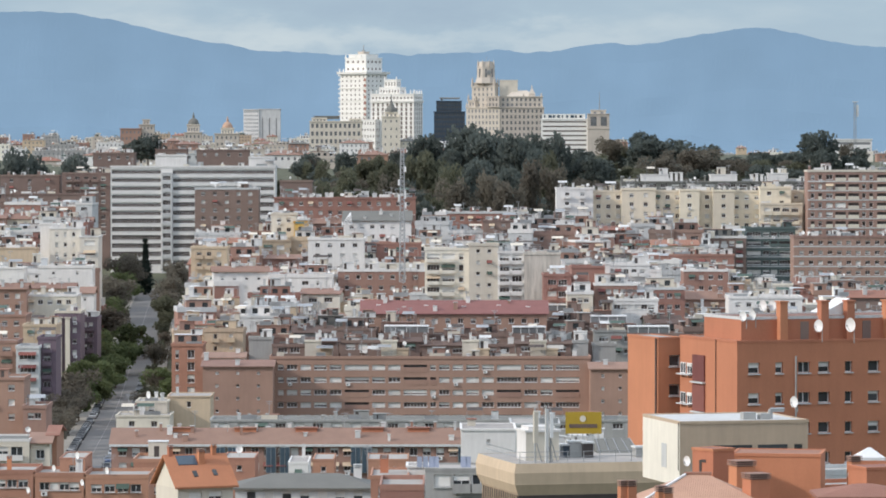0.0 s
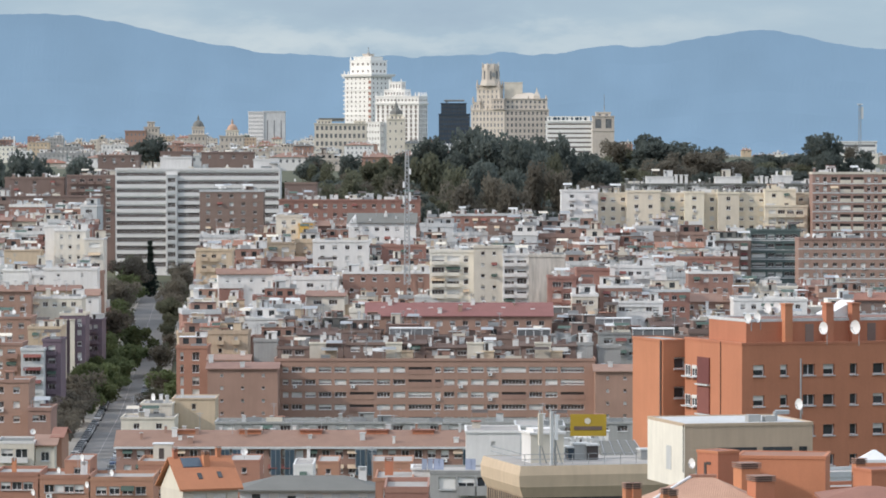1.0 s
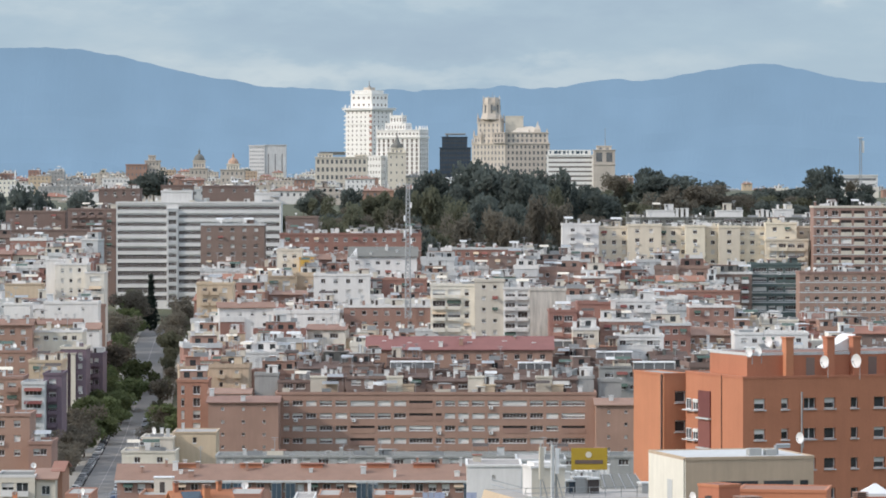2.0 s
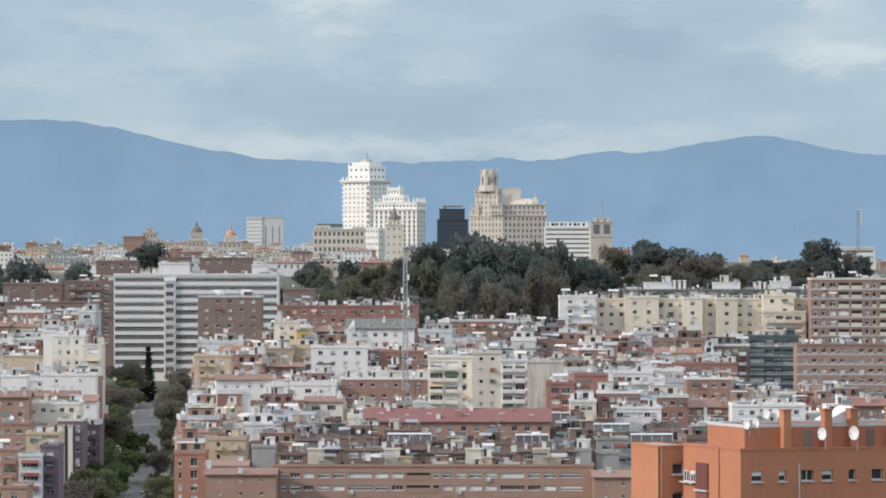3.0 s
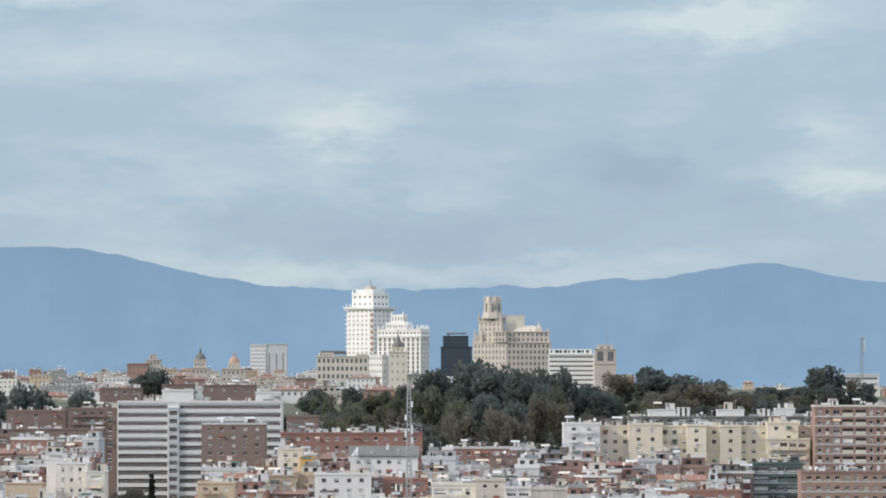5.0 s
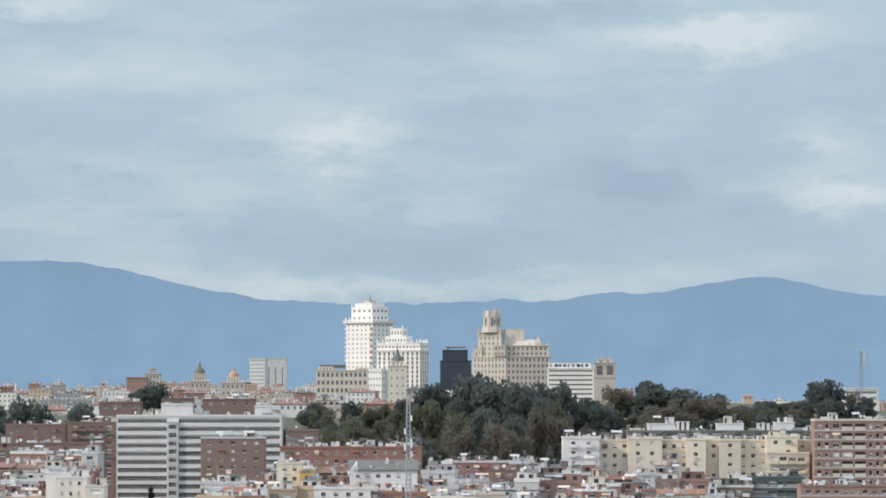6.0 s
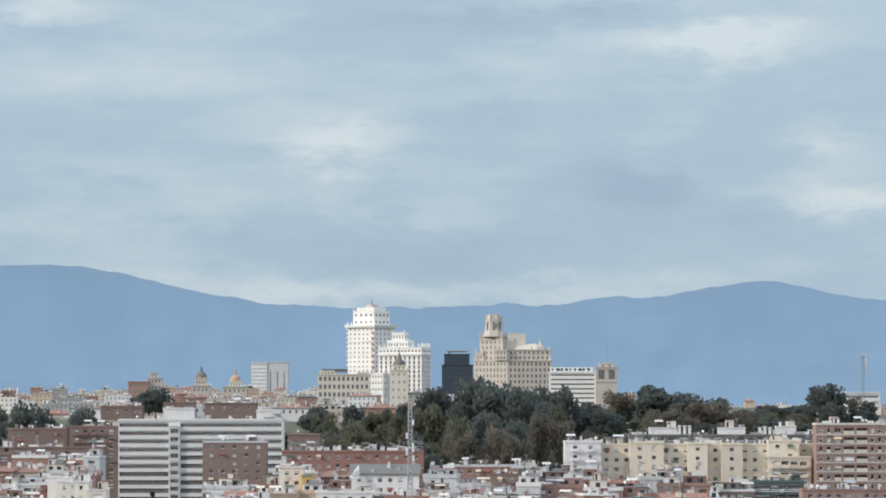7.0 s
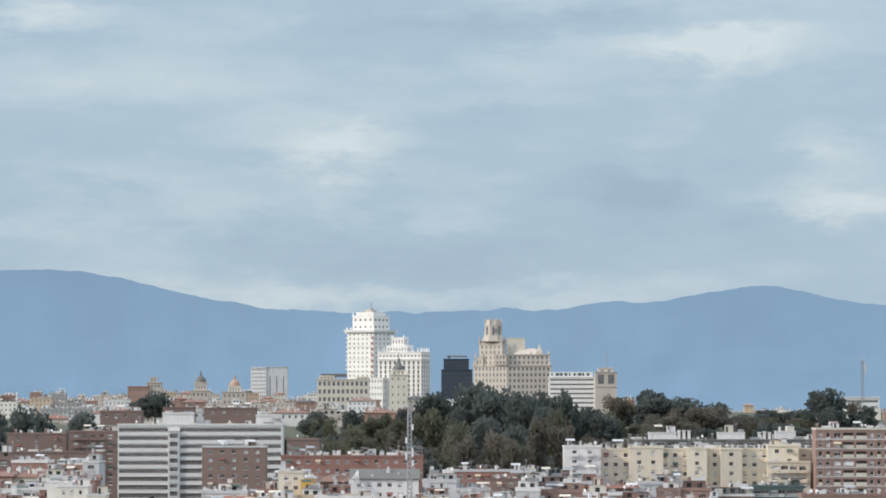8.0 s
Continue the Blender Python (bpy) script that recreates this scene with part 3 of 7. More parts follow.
    count = int(clutter * rnd.uniform(0.6, 1.3) * max(2.0, w / 3.2))
    for i in range(count):
        cx, cy, r = rnd.uniform(0.6, w - 0.6), rnd.uniform(1.0, deep - 1.5), rnd.random()
        zz = zr + (pent[2] + 0.2 if pent and r > 0.75 and px < cx < px + pent[0] and py < cy < py + pent[1] else 0)
        if roof != "flat":
            zz = zr + rise * (1 - abs(cy - deep / 2) / (deep / 2)) * 0.9
        if r < 0.40:
            part("chimney", chimney_mesh(rnd.choice((0.5, 0.7, 1.0)), rnd.choice((0.8, 1.2, 1.7)), chimney if rnd.random() < 0.7 else "white"), None, home, at=(cx, cy, zz))
        elif r < 0.60 and roof == "flat":
            bw, bd, bh = rnd.uniform(1.8, 3.6), rnd.uniform(2, 3), rnd.uniform(1.6, 2.6)
            b = Geo().box(0, bw, 0, bd, 0, bh, 0).box(-0.12, bw + 0.12, -0.12, bd + 0.12, bh, bh + 0.14, 1)
            b.box(bw * 0.3, bw * 0.3 + 0.8, -0.03, 0, 0.05, 1.7, 2)
            part("stair_housing", b, (rnd.choice((WHITE, WHITE, CREAM, wall, PALE)), ROOF_WHITE, SHADE), home, at=(min(cx, w - bw - 0.2), cy, zz))
        elif r < 0.60 + 0.25 * dishes:
            part("satellite_dish", dish_mesh(rnd.choice((0.4, 0.5, 0.6))), None, home, at=(cx, cy, zz + 1.4), turn=rnd.uniform(-25, 10))
        else:
            part("antenna", antenna_mesh(rnd.choice((2, 3, 4)), rnd.randint(0, 2)), None, home, at=(cx, cy, zz), turn=rnd.uniform(0, 180))
    return home, h


# ---- old town on the plateau ----
HOTEL_GLASS = surface("warm_dark_window_glass", (0.20, 0.165, 0.14), 0.3, 0.2, 0.4, 2, tint=0.2)
WHITE_STONE = surface("bright_white_stone", (0.84, 0.82, 0.78), 0.85, 0.05, 0.1, 1, tint=0.03)


def tower(x, y, base, blocks, label, name="tower_building", category="tower", turn=0.0):
    """Stacked blocks: (x, width, y, depth, z0, z1, wall, windows across, rows, window width, window height)."""
    home = thing(name, label, category, (x, y, base), turn)
    for px, w, py, d, z0, z1, wall, n, rows, ww, wh in blocks:
        g = Geo()
        m = 0.5
        pitch = (w - 2 * m) / max(n, 1)
        lv = (z1 - z0) / max(rows, 1)
        shell(g, w, d, 0, z1 - z0, [(m + pitch * (i + 0.5) - ww / 2, ww) for i in range(n)], [(lv * k + (lv - wh) / 2, wh) for k in range(rows)], 0.3, 1)
        if turn < 0 and n:
            # the right side is seen too and has windows of its own
            k = max(1, round(n * d / w))
            p2, side = (d - 2 * m) / k, Geo()
            facade(side, 0, d, 0, z1 - z0, [(m + p2 * (i + 0.5) - ww / 2, ww) for i in range(k)], [(lv * r + (lv - wh) / 2, wh) for r in range(rows)], 0.3, 1)
            first = len(g.v)
            g.v += [(w + 0.36 - b, a, c) for a, b, c in side.v]
            g.f += [tuple(first + i for i in q) for q in side.f]
            g.s += side.s
        g.box(-0.5, w + 0.5, -0.5, d + 0.5, z1 - z0 - 0.02, z1 - z0 + 0.8)
        part("storey_block", g, (wall, HOTEL_GLASS if wall is WHITE_STONE else GLASS if wall is BLACK_CLAD else TOWN_GLASS), home, at=(px, py, z0 - base))
    return home


def pinnacles(home, base, xs, y, z, h, r, wall):
    for px in xs:
        part("pinnacle", Geo().ring(0, 0, 0, h * 0.6, r, r * 0.8, 6).ring(0, 0, h * 0.6, h, r * 0.8, r * 0.15, 6), wall, home, at=(px, y, z - base))


def dome(home, px, py, z, r, mat, lantern=True):
    g = Geo()
    n = 14
    for k in range(6):
        a, b = k * math.pi / 12, (k + 1) * math.pi / 12
        g.ring(0, 0, r * math.sin(a) * 1.2, r * math.sin(b) * 1.2, r * math.cos(a), max(0.05, r * math.cos(b)), n, cap=False)
    if lantern:
        g.ring(0, 0, r * 1.15, r * 1.6, r * 0.22, r * 0.2, 8).ring(0, 0, r * 1.6, r * 2.2, r * 0.2, 0.05, 8)
    return part("dome", g, mat, home, at=(px, py, z))


def fill_far(y, x0, x1, top, spread, seed, walls, group, width=(9, 24)):
    """A far row of old town blocks with their window recesses."""
    rnd = random.Random(seed)
    x = x0
    while x < x1:
        w = rnd.uniform(*width)
        wall, word = rnd.choice(walls)
        roof = rnd.choice(("flat", "flat", "hip"))
        building(x, y + rnd.uniform(-30, 30), w, top + rnd.uniform(-spread, spread), deep=14, wall=wall, roof=roof, rise=2.5, far=True, rows=4, storey=3.4, win=(1.1, 1.5),
                 roof_mat=rnd.choice((GRAVEL, ROOF_WHITE, TILE_PALE)) if roof == "flat" else rnd.choice((TILE_PALE, TILE, SLATE)), group=group, seed=seed,
                 label=word + " of the old town", clutter=1.1, category="building", name="town_building", dishes=0.2,
                 pent=(w * 0.5, 5, 2.8, rnd.choice((WHITE, CREAM, wall))) if roof == "flat" and rnd.random() < 0.6 else None)
        x += w + rnd.choice((0.2, 0.2, 0.2, 4))


OLD = [(LIME, "limewashed building"), (CREAM, "cream rendered building"), (STONE, "pale stone building"), (BEIGE, "beige building"), (WHITE, "white rendered building"), (BRICK_BROWN, "brown brick building"), (PALE, "pale grey building"), (STONE, "pale stone building"), (GREY, "grey rendered building")]
home = tower(-114.7, 4700, 61.9, [
    (0, 38.7, 0, 35, 61.9, 148.7, WHITE_STONE, 6, 17, 1.9, 2.1),
    (-2.6, 43.9, -2.6, 40.2, 148.7, 150.6, WHITE_STONE, 0, 0, 1, 1),
    (4.0, 30.7, 4, 27, 150.6, 166.3, WHITE_STONE, 4, 2, 3.0, 2.6),
    (7.0, 24.7, 7, 21, 166.3, 170.1, WHITE_STONE, 0, 0, 1, 1),
    (15.0, 9.0, 13, 9, 170.1, 173.3, STONE, 0, 0, 1, 1)], "tall bright white stepped tower with balconies and setbacks", "tower_building", "tower", -40.0)
for k in range(10):
    part("balcony", Geo().box(-3.6, 0, 1, 12, 0, 1.2), WHITE_STONE, home, at=(0, 0, 40.0 + k * 5.0))
pinnacles(home, 61.9, [4.6, 12.0, 19.0, 27.0, 34.2], 4.5, 166.3, 5.0, 0.9, WHITE_STONE)
pinnacles(home, 61.9, [-0.6, 5.0, 33.0, 39.3], 0.0, 151.2, 4.0, 0.9, WHITE_STONE)
# Proud panels for the reddish loggia recesses, with shade put into their colour.
for k in range(12):
    part("loggia", Geo().box(0, 3.6, -0.25, 0.0, 0, 3.6), BRICK_RED, home, at=(35.0, 0, 8.0 + 6.4 * k), label="reddish corner loggia panel, shade put into its colour")
    part("balcony", Geo().box(-0.2, 4.0, -1.2, 0.0, 0, 1.0), WHITE_STONE, home, at=(35.0, 0, 7.4 + 6.4 * k))
for k in range(5):
    part("cornice", Geo().box(-0.6, 39.3, -0.7, 0.0, 0, 0.5), WHITE_STONE, home, at=(0, 0, 16.0 + 13.8 * k))
part("mast", Geo().bar((0, 0, 0), (0, 0, 8.0), 0.5).box(-1.5, 1.5, -1, 1, 0, 2.5), METAL, home, at=(19.5, 17.5, 111.4))
home = tower(-78.9, 4600, 61.9, [
    (0, 52.0, 0, 22, 61.9, 116.1, WHITE_STONE, 9, 11, 2.4, 3.9),
    (-0.8, 53.6, -0.8, 23.6, 116.1, 117.4, WHITE_STONE, 0, 0, 1, 1),
    (0, 52.0, 0, 22, 117.4, 124.8, WHITE_STONE, 12, 1, 2.0, 2.2),
    (8, 25, 5, 14, 124.8, 132.2, WHITE_STONE, 7, 1, 1.5, 3.0),
    (13, 15, 7, 10, 132.2, 140.8, WHITE_STONE, 4, 1, 1.5, 4.0),
    (-8, 18, -9, 20, 61.9, 97.0, WHITE_STONE, 5, 5, 1.4, 2.6)], "bright white grand hotel with pinnacles along its roof", "hotel_building", "hotel", -25.0)
pinnacles(home, 61.9, [0.5, 7, 14, 21, 28, 35, 42, 48, 51.5], 0.5, 124.8, 5.5, 1.0, WHITE_STONE)
for k in range(4):
    part("pinnacle", Geo().ring(0, 0, 0, 3.2, 1.0, 0.8, 6).ring(0, 0, 3.2, 5.5, 0.8, 0.15, 6), WHITE_STONE, home, at=(51.5, 4 + 5.5 * k, 62.9))
pinnacles(home, 61.9, [13.5, 27.5], 7.5, 140.8, 4.0, 0.9, WHITE_STONE)
home = tower(-47.8, 3300, 53.9, [
    (0.0, 14.2, 0, 13, 53.9, 90.2, STONE_SUNLIT, 3, 6, 1.0, 1.8),
    (2.2, 10.2, 2, 9, 89.8, 93.7, STONE_SUNLIT, 3, 1, 1.2, 2)], "pale stone church tower with a dark pointed roof", "church_tower", "tower")
part("spire", Geo().ring(0, 0, 0, 2.6, 5.2, 4.6, 8).ring(0, 0, 2.6, 4.2, 4.0, 2.6, 8).ring(0, 0, 4.2, 9.5, 2.4, 0.45, 8).ring(0, 0, 9.5, 14.5, 0.4, 0.08, 6), SLATE, home, at=(7.3, 6, 40.5))
pinnacles(home, 53.9, [0.8, 13.4], 0.8, 90.2, 3.4, 0.8, STONE_SUNLIT)
home = tower(-110.7, 3500, 55.6, [
    (0.0, 43.2, 0, 20, 55.6, 88.0, STONE_SUNLIT, 11, 5, 2.0, 3.4),
    (1.9, 12.2, 2, 14, 87.5, 90.8, STONE_SUNLIT, 4, 1, 1.4, 1.8),
    (32.8, 9.4, 2, 14, 87.5, 89.9, STONE_SUNLIT, 3, 1, 1.2, 1.2),
    (3.8, 20.6, 3, 10, 90.3, 92.2, SLATE, 0, 0, 1, 1)], "beige stone palace with arcaded windows and corner pavilions", "palace_building", "palace")
home = tower(-9.2, 4300, 59.2, [
    (0.0, 31.7, 0, 24, 59.2, 103.0, BLACK_CLAD, 11, 9, 2.0, 2.6),
    (2.3, 25.9, 2, 20, 102.4, 114.0, BLACK_CLAD, 9, 3, 2.0, 2.4),
    (5.8, 20.2, 6, 12, 116.5, 117.4, GREY, 0, 0, 1, 1)], "dark glass office tower with a roof platform", "office_tower", "office tower")
part("roof_strut", Geo().box(4, 6, 9, 11, 0, 3.2), METAL, home, at=(2.9, 0, 54.8))
def skyscraper(x, y, base):
    """Two wings that meet at an obtuse corner, a shaft over the first one and a tapering crowned lantern with a clock."""
    home = thing("skyscraper", "stepped beige stone skyscraper with a crowned clock tower", "skyscraper", (x, y, base))

    def block(px, py, w, d, z0, z1, n, rows, ww, wh, turn=0.0, wall=STONE, lip=0.6):
        g = Geo()
        pitch, lv = (w - 2) / max(n, 1), (z1 - z0) / max(rows, 1)
        shell(g, w, d, 0, z1 - z0, [(1 + pitch * (i + 0.5) - ww / 2, ww) for i in range(n)], [(lv * k + (lv - wh) / 2, wh) for k in range(rows)], 0.5, 1)
        g.box(-lip, w + lip, -lip, d + lip, z1 - z0 - 0.02, z1 - z0 + 0.9)
        return part("storey_block", g, (wall, TOWN_GLASS), home, at=(px, py, z0 - base), turn=turn)

    block(0, 0, 36.6, 30, base, 106.2, 9, 8, 1.7, 3.2, -25)
    block(33.2, -15.0, 44.0, 34, base, 106.2, 10, 8, 1.9, 3.2)
    block(21.0, -12.0, 12.6, 24, 107.0, 117.0, 3, 2, 1.7, 2.8, -25)
    block(33.4, -12.0, 42.4, 26, 107.0, 117.0, 9, 2, 2.0, 2.8)
    block(1.8, 2.0, 8.0, 20, 106.8, 113.7, 2, 1, 1.5, 3.0, -25)
    block(5.6, 3.0, 25.0, 9, 106.8, 127.5, 5, 4, 1.6, 2.8, -25)
    block(7.6, 3.4, 21.8, 8, 128.3, 130.8, 0, 0, 1, 1, -25)
    block(33.3, -2.0, 18.0, 14, 117.5, 133.4, 0, 0, 1, 1, 0, CREAM, 0.2)
    g = Geo()
    roof_pitched(g, 29.0, 16.0, 0.0, 6.0, 0.3, True)
    part("roof", g, STONE, home, at=(40.0, -8.0, 117.8 - base))
    crown = Geo()
    for z0, z1, r0, r1 in ((130.8, 136.0, 11.6, 10.2), (136.0, 146.5, 9.8, 9.0), (146.5, 148.0, 9.3, 9.3), (148.0, 152.6, 8.4, 7.4)):
        crown.ring(0, 0, z0 - base, z1 - base, r0, r1, 8)
    lantern = part("lantern", crown, STONE, home, at=(19.6, 4.0, 0), turn=22.5)
    for k in range(8):
        q = Geo().box(-0.9, 0.9, -0.25, 0.25, 137.0 - base, 145.4 - base)
        part("lantern_window", q, TOWN_GLASS, lantern, at=(8.75 * math.cos(math.pi / 8 + k * math.pi / 4), 8.75 * math.sin(math.pi / 8 + k * math.pi / 4), 0), turn=22.5 + 45 * k + 90)
        part("pinnacle", Geo().ring(0, 0, 146.0 - base, 151.0 - base, 0.9, 0.7, 6).ring(0, 0, 151.0 - base, 154.4 - base, 0.7, 0.1, 6), STONE, lantern, at=(8.6 * math.cos(k * math.pi / 4), 8.6 * math.sin(k * math.pi / 4), 0))
    part("clock", Geo().bar((0, 0, 0), (0, -0.9, 0), 2.3, n=20), GREY, home, "grey round clock face", at=(22.2, -5.0, 141.6 - base), turn=18)
    for px, py, z, h, r in ((6.2, 3.0, 128.0, 9, 1.1), (27.8, -7.0, 128.0, 9, 1.1), (31.4, 0.6, 128.0, 8, 1.1), (17.0, -2.6, 128.0, 6, 1.0), (2.2, 1.8, 113.5, 7, 1.0), (9.4, 0.5, 113.5, 6, 0.9), (0.6, -0.2, 106.5, 5.5, 1.0),
                            (16.0, -7.0, 106.5, 5.0, 1.0), (33.0, -14.0, 106.5, 5.0, 1.0), (75.4, -14.0, 106.5, 4.5, 1.0), (74.6, -11.0, 117.4, 4.0, 1.0), (57.0, -11.5, 117.4, 3.5, 0.9)):
        part("pinnacle", Geo().ring(0, 0, 0, h * 0.6, r, r * 0.8, 6).ring(0, 0, h * 0.6, h, r * 0.8, r * 0.15, 6), STONE, home, at=(px, py, z - base))
    part("turret", Geo().ring(0, 0, 0, 3.0, 4.6, 4.4, 4).ring(0, 0, 3.0, 8.0, 4.6, 0.9, 4).ring(0, 0, 8.0, 11.5, 0.9, 0.15, 6), STONE, home, at=(65.3, -6.0, 117.6 - base), turn=45)
    part("mast", Geo().bar((0, 0, 0), (0, 0, 8.0), 0.18), METAL, home, at=(20.5, 4.0, 150.0 - base))


skyscraper(23.1, 4200, 59.4)
home = tower(91.0, 3900, 54.5, [
    (0.0, 42.9, 0, 18, 54.5, 92.7, WHITE_STONE, 1, 9, 40.0, 1.4),
    (42.9, 19.9, -4, 20, 54.5, 84.0, STONE, 0, 0, 1, 1),
    (42.9, 19.9, -4, 20, 84.8, 97.4, STONE, 2, 1, 5.6, 8.6),
    (46.0, 13.6, 0, 12, 96.9, 101.0, STONE, 2, 1, 2.5, 2.0)], "white banded hotel slab with a roof sign", "hotel_building", "hotel")
part("roof_sign", Geo().box(0, 40, 0, 0.5, 0, 4.4), WHITE_STONE, home, "white sign band", at=(0.6, 1, 39.0))
for k, w in enumerate((1.2, 3.2, 2.0, 2.4, 1.2, 1.8, 3.0, 1.6, 2.2)):
    part("sign_bar", Geo().box(0, w, -0.3, 0, 0.9, 3.4), SOLAR_DARK, home, "dark blue sign bar", at=(2.4 + k * 4.1, 1, 39.0))
part("mast", Geo().bar((0, 0, 0), (0, 0, 17), 0.25).bar((0, 0, 0), (0, 0, 7), 0.5), METAL, home, at=(53.9, 5, 46.5))
# The right block takes a greyer wall, shade put into its colour.
home = tower(-208.2, 4400, 59.1, [
    (0.0, 15.9, 0, 16, 59.1, 106.3, WHITE, 7, 12, 1.0, 1.8),
    (15.9, 22.4, 1, 16, 59.1, 106.8, PALE, 3, 1, 1.0, 30)], "pale concrete slab tower with a greyer half standing for shade", "office_tower", "office tower")
home = tower(-221.0, 3600, 55.4, [
    (0.0, 14.5, 0, 16, 55.4, 79.0, STONE, 4, 4, 1.4, 2.4),
    (2.4, 10.1, 3, 10, 78.5, 85.7, STONE, 4, 1, 1.2, 3)], "domed stone building of the old town", "domed_building", "building")
dome(home, 7.5, 8, 30.9, 4.8, SLATE)
home = tower(-195.0, 3600, 55.4, [
    (0.0, 20.3, 0, 16, 55.4, 78.0, STONE, 5, 4, 1.4, 2.4),
    (5.3, 10.6, 3, 10, 77.5, 82.8, CREAM, 4, 1, 1.0, 2.4)], "church with a small orange tiled dome", "church_building", "church")
dome(home, 10.6, 8, 28.0, 4.6, COPPER)
home = tower(-275.6, 3600, 55.4, [
    (0.0, 17.9, 0, 16, 55.4, 82.4, BRICK_BROWN, 5, 5, 1.4, 2.0),
    (15.9, 12.5, 3, 14, 55.4, 85.7, STONE, 4, 6, 1.4, 2.0),
    (18.8, 5.8, 5, 6, 85.3, 90.1, STONE, 2, 1, 1.0, 2.0)], "brown and red roofed old town block", "town_building", "building")
home = tower(279.1, 3000, 57.0, [
    (0.0, 26.1, 0, 16, 57.0, 71.8, WHITE, 1, 3, 24.0, 1.6)], "white banded building beyond the park", "office_building", "office building")
mast = thing("lattice_mast", "slender grey lattice mast rising behind the trees", "mast", (244.3, 2500, 53.3))
g = Geo()
for a, b in ((-0.7, -0.7), (0.7, -0.7), (0.7, 0.7), (-0.7, 0.7)):
    g.bar((a, b, 0), (a * 0.7, b * 0.7, 40.2), 0.14)
for k in range(26):
    z = 40.2 * k / 26
    g.bar((-0.7, -0.7, z), (0.7, -0.7, z + 40.2/26), 0.08).bar((-0.7, 0.7, z), (-0.7, -0.7, z + 40.2/26), 0.08)
part("lattice", g, METAL, mast)
part("antenna_panel", Geo().box(0.6, 2.0, -0.5, 0.5, 31.200000000000003, 38.2).box(-1.6, 1.6, -1, 1, 39.7, 40.2), PALE, mast)
mast = thing("lattice_mast", "red and white lattice mast at the edge of town", "mast", (-308.5, 3000, 55.0))
part("lattice", Geo().ring(0, 0, 0, 20.9, 1.2, 0.5, 5), PAINT, mast)
fill_far(4350, -474.7, -84.0, 76.1, 4.5, 31, OLD, "blocks of the old town")
fill_far(3900, -425.6, -96.2, 71.8, 4.5, 32, OLD, "blocks of the old town")
fill_far(3400, -339.1, -102.1, 68.6, 4.5, 33, OLD, "blocks of the old town")
fill_far(2950, -321.9, -56.9, 65.0, 4.5, 34, OLD, "blocks of the old town")
fill_far(2500, -242.7, -55.0, 61.3, 4.5, 35, OLD, "blocks of the old town")
fill_far(2250, -206.3, -67.6, 58.1, 4.5, 45, OLD, "blocks of the old town")
fill_far(2080, -128.0, -26.0, 61.3, 2.2, 46, OLD, "blocks of the old town")
fill_far(3750, -42.2, 33.2, 74.0, 4.5, 36, OLD, "blocks of the old town")
fill_far(3300, -37.2, 7.1, 69.0, 4.5, 37, OLD, "blocks of the old town")
fill_far(4000, 91.7, 174.8, 72.0, 4.5, 38, OLD, "blocks of the old town")
fill_far(3600, 167.0, 229.7, 62.6, 4.5, 39, OLD, "blocks of the old town")
fill_far(4200, 256.8, 459.5, 63.3, 4.5, 40, OLD, "blocks of the old town")
fill_far(2800, 246.2, 306.3, 60.1, 4.5, 41, OLD, "blocks of the old town")

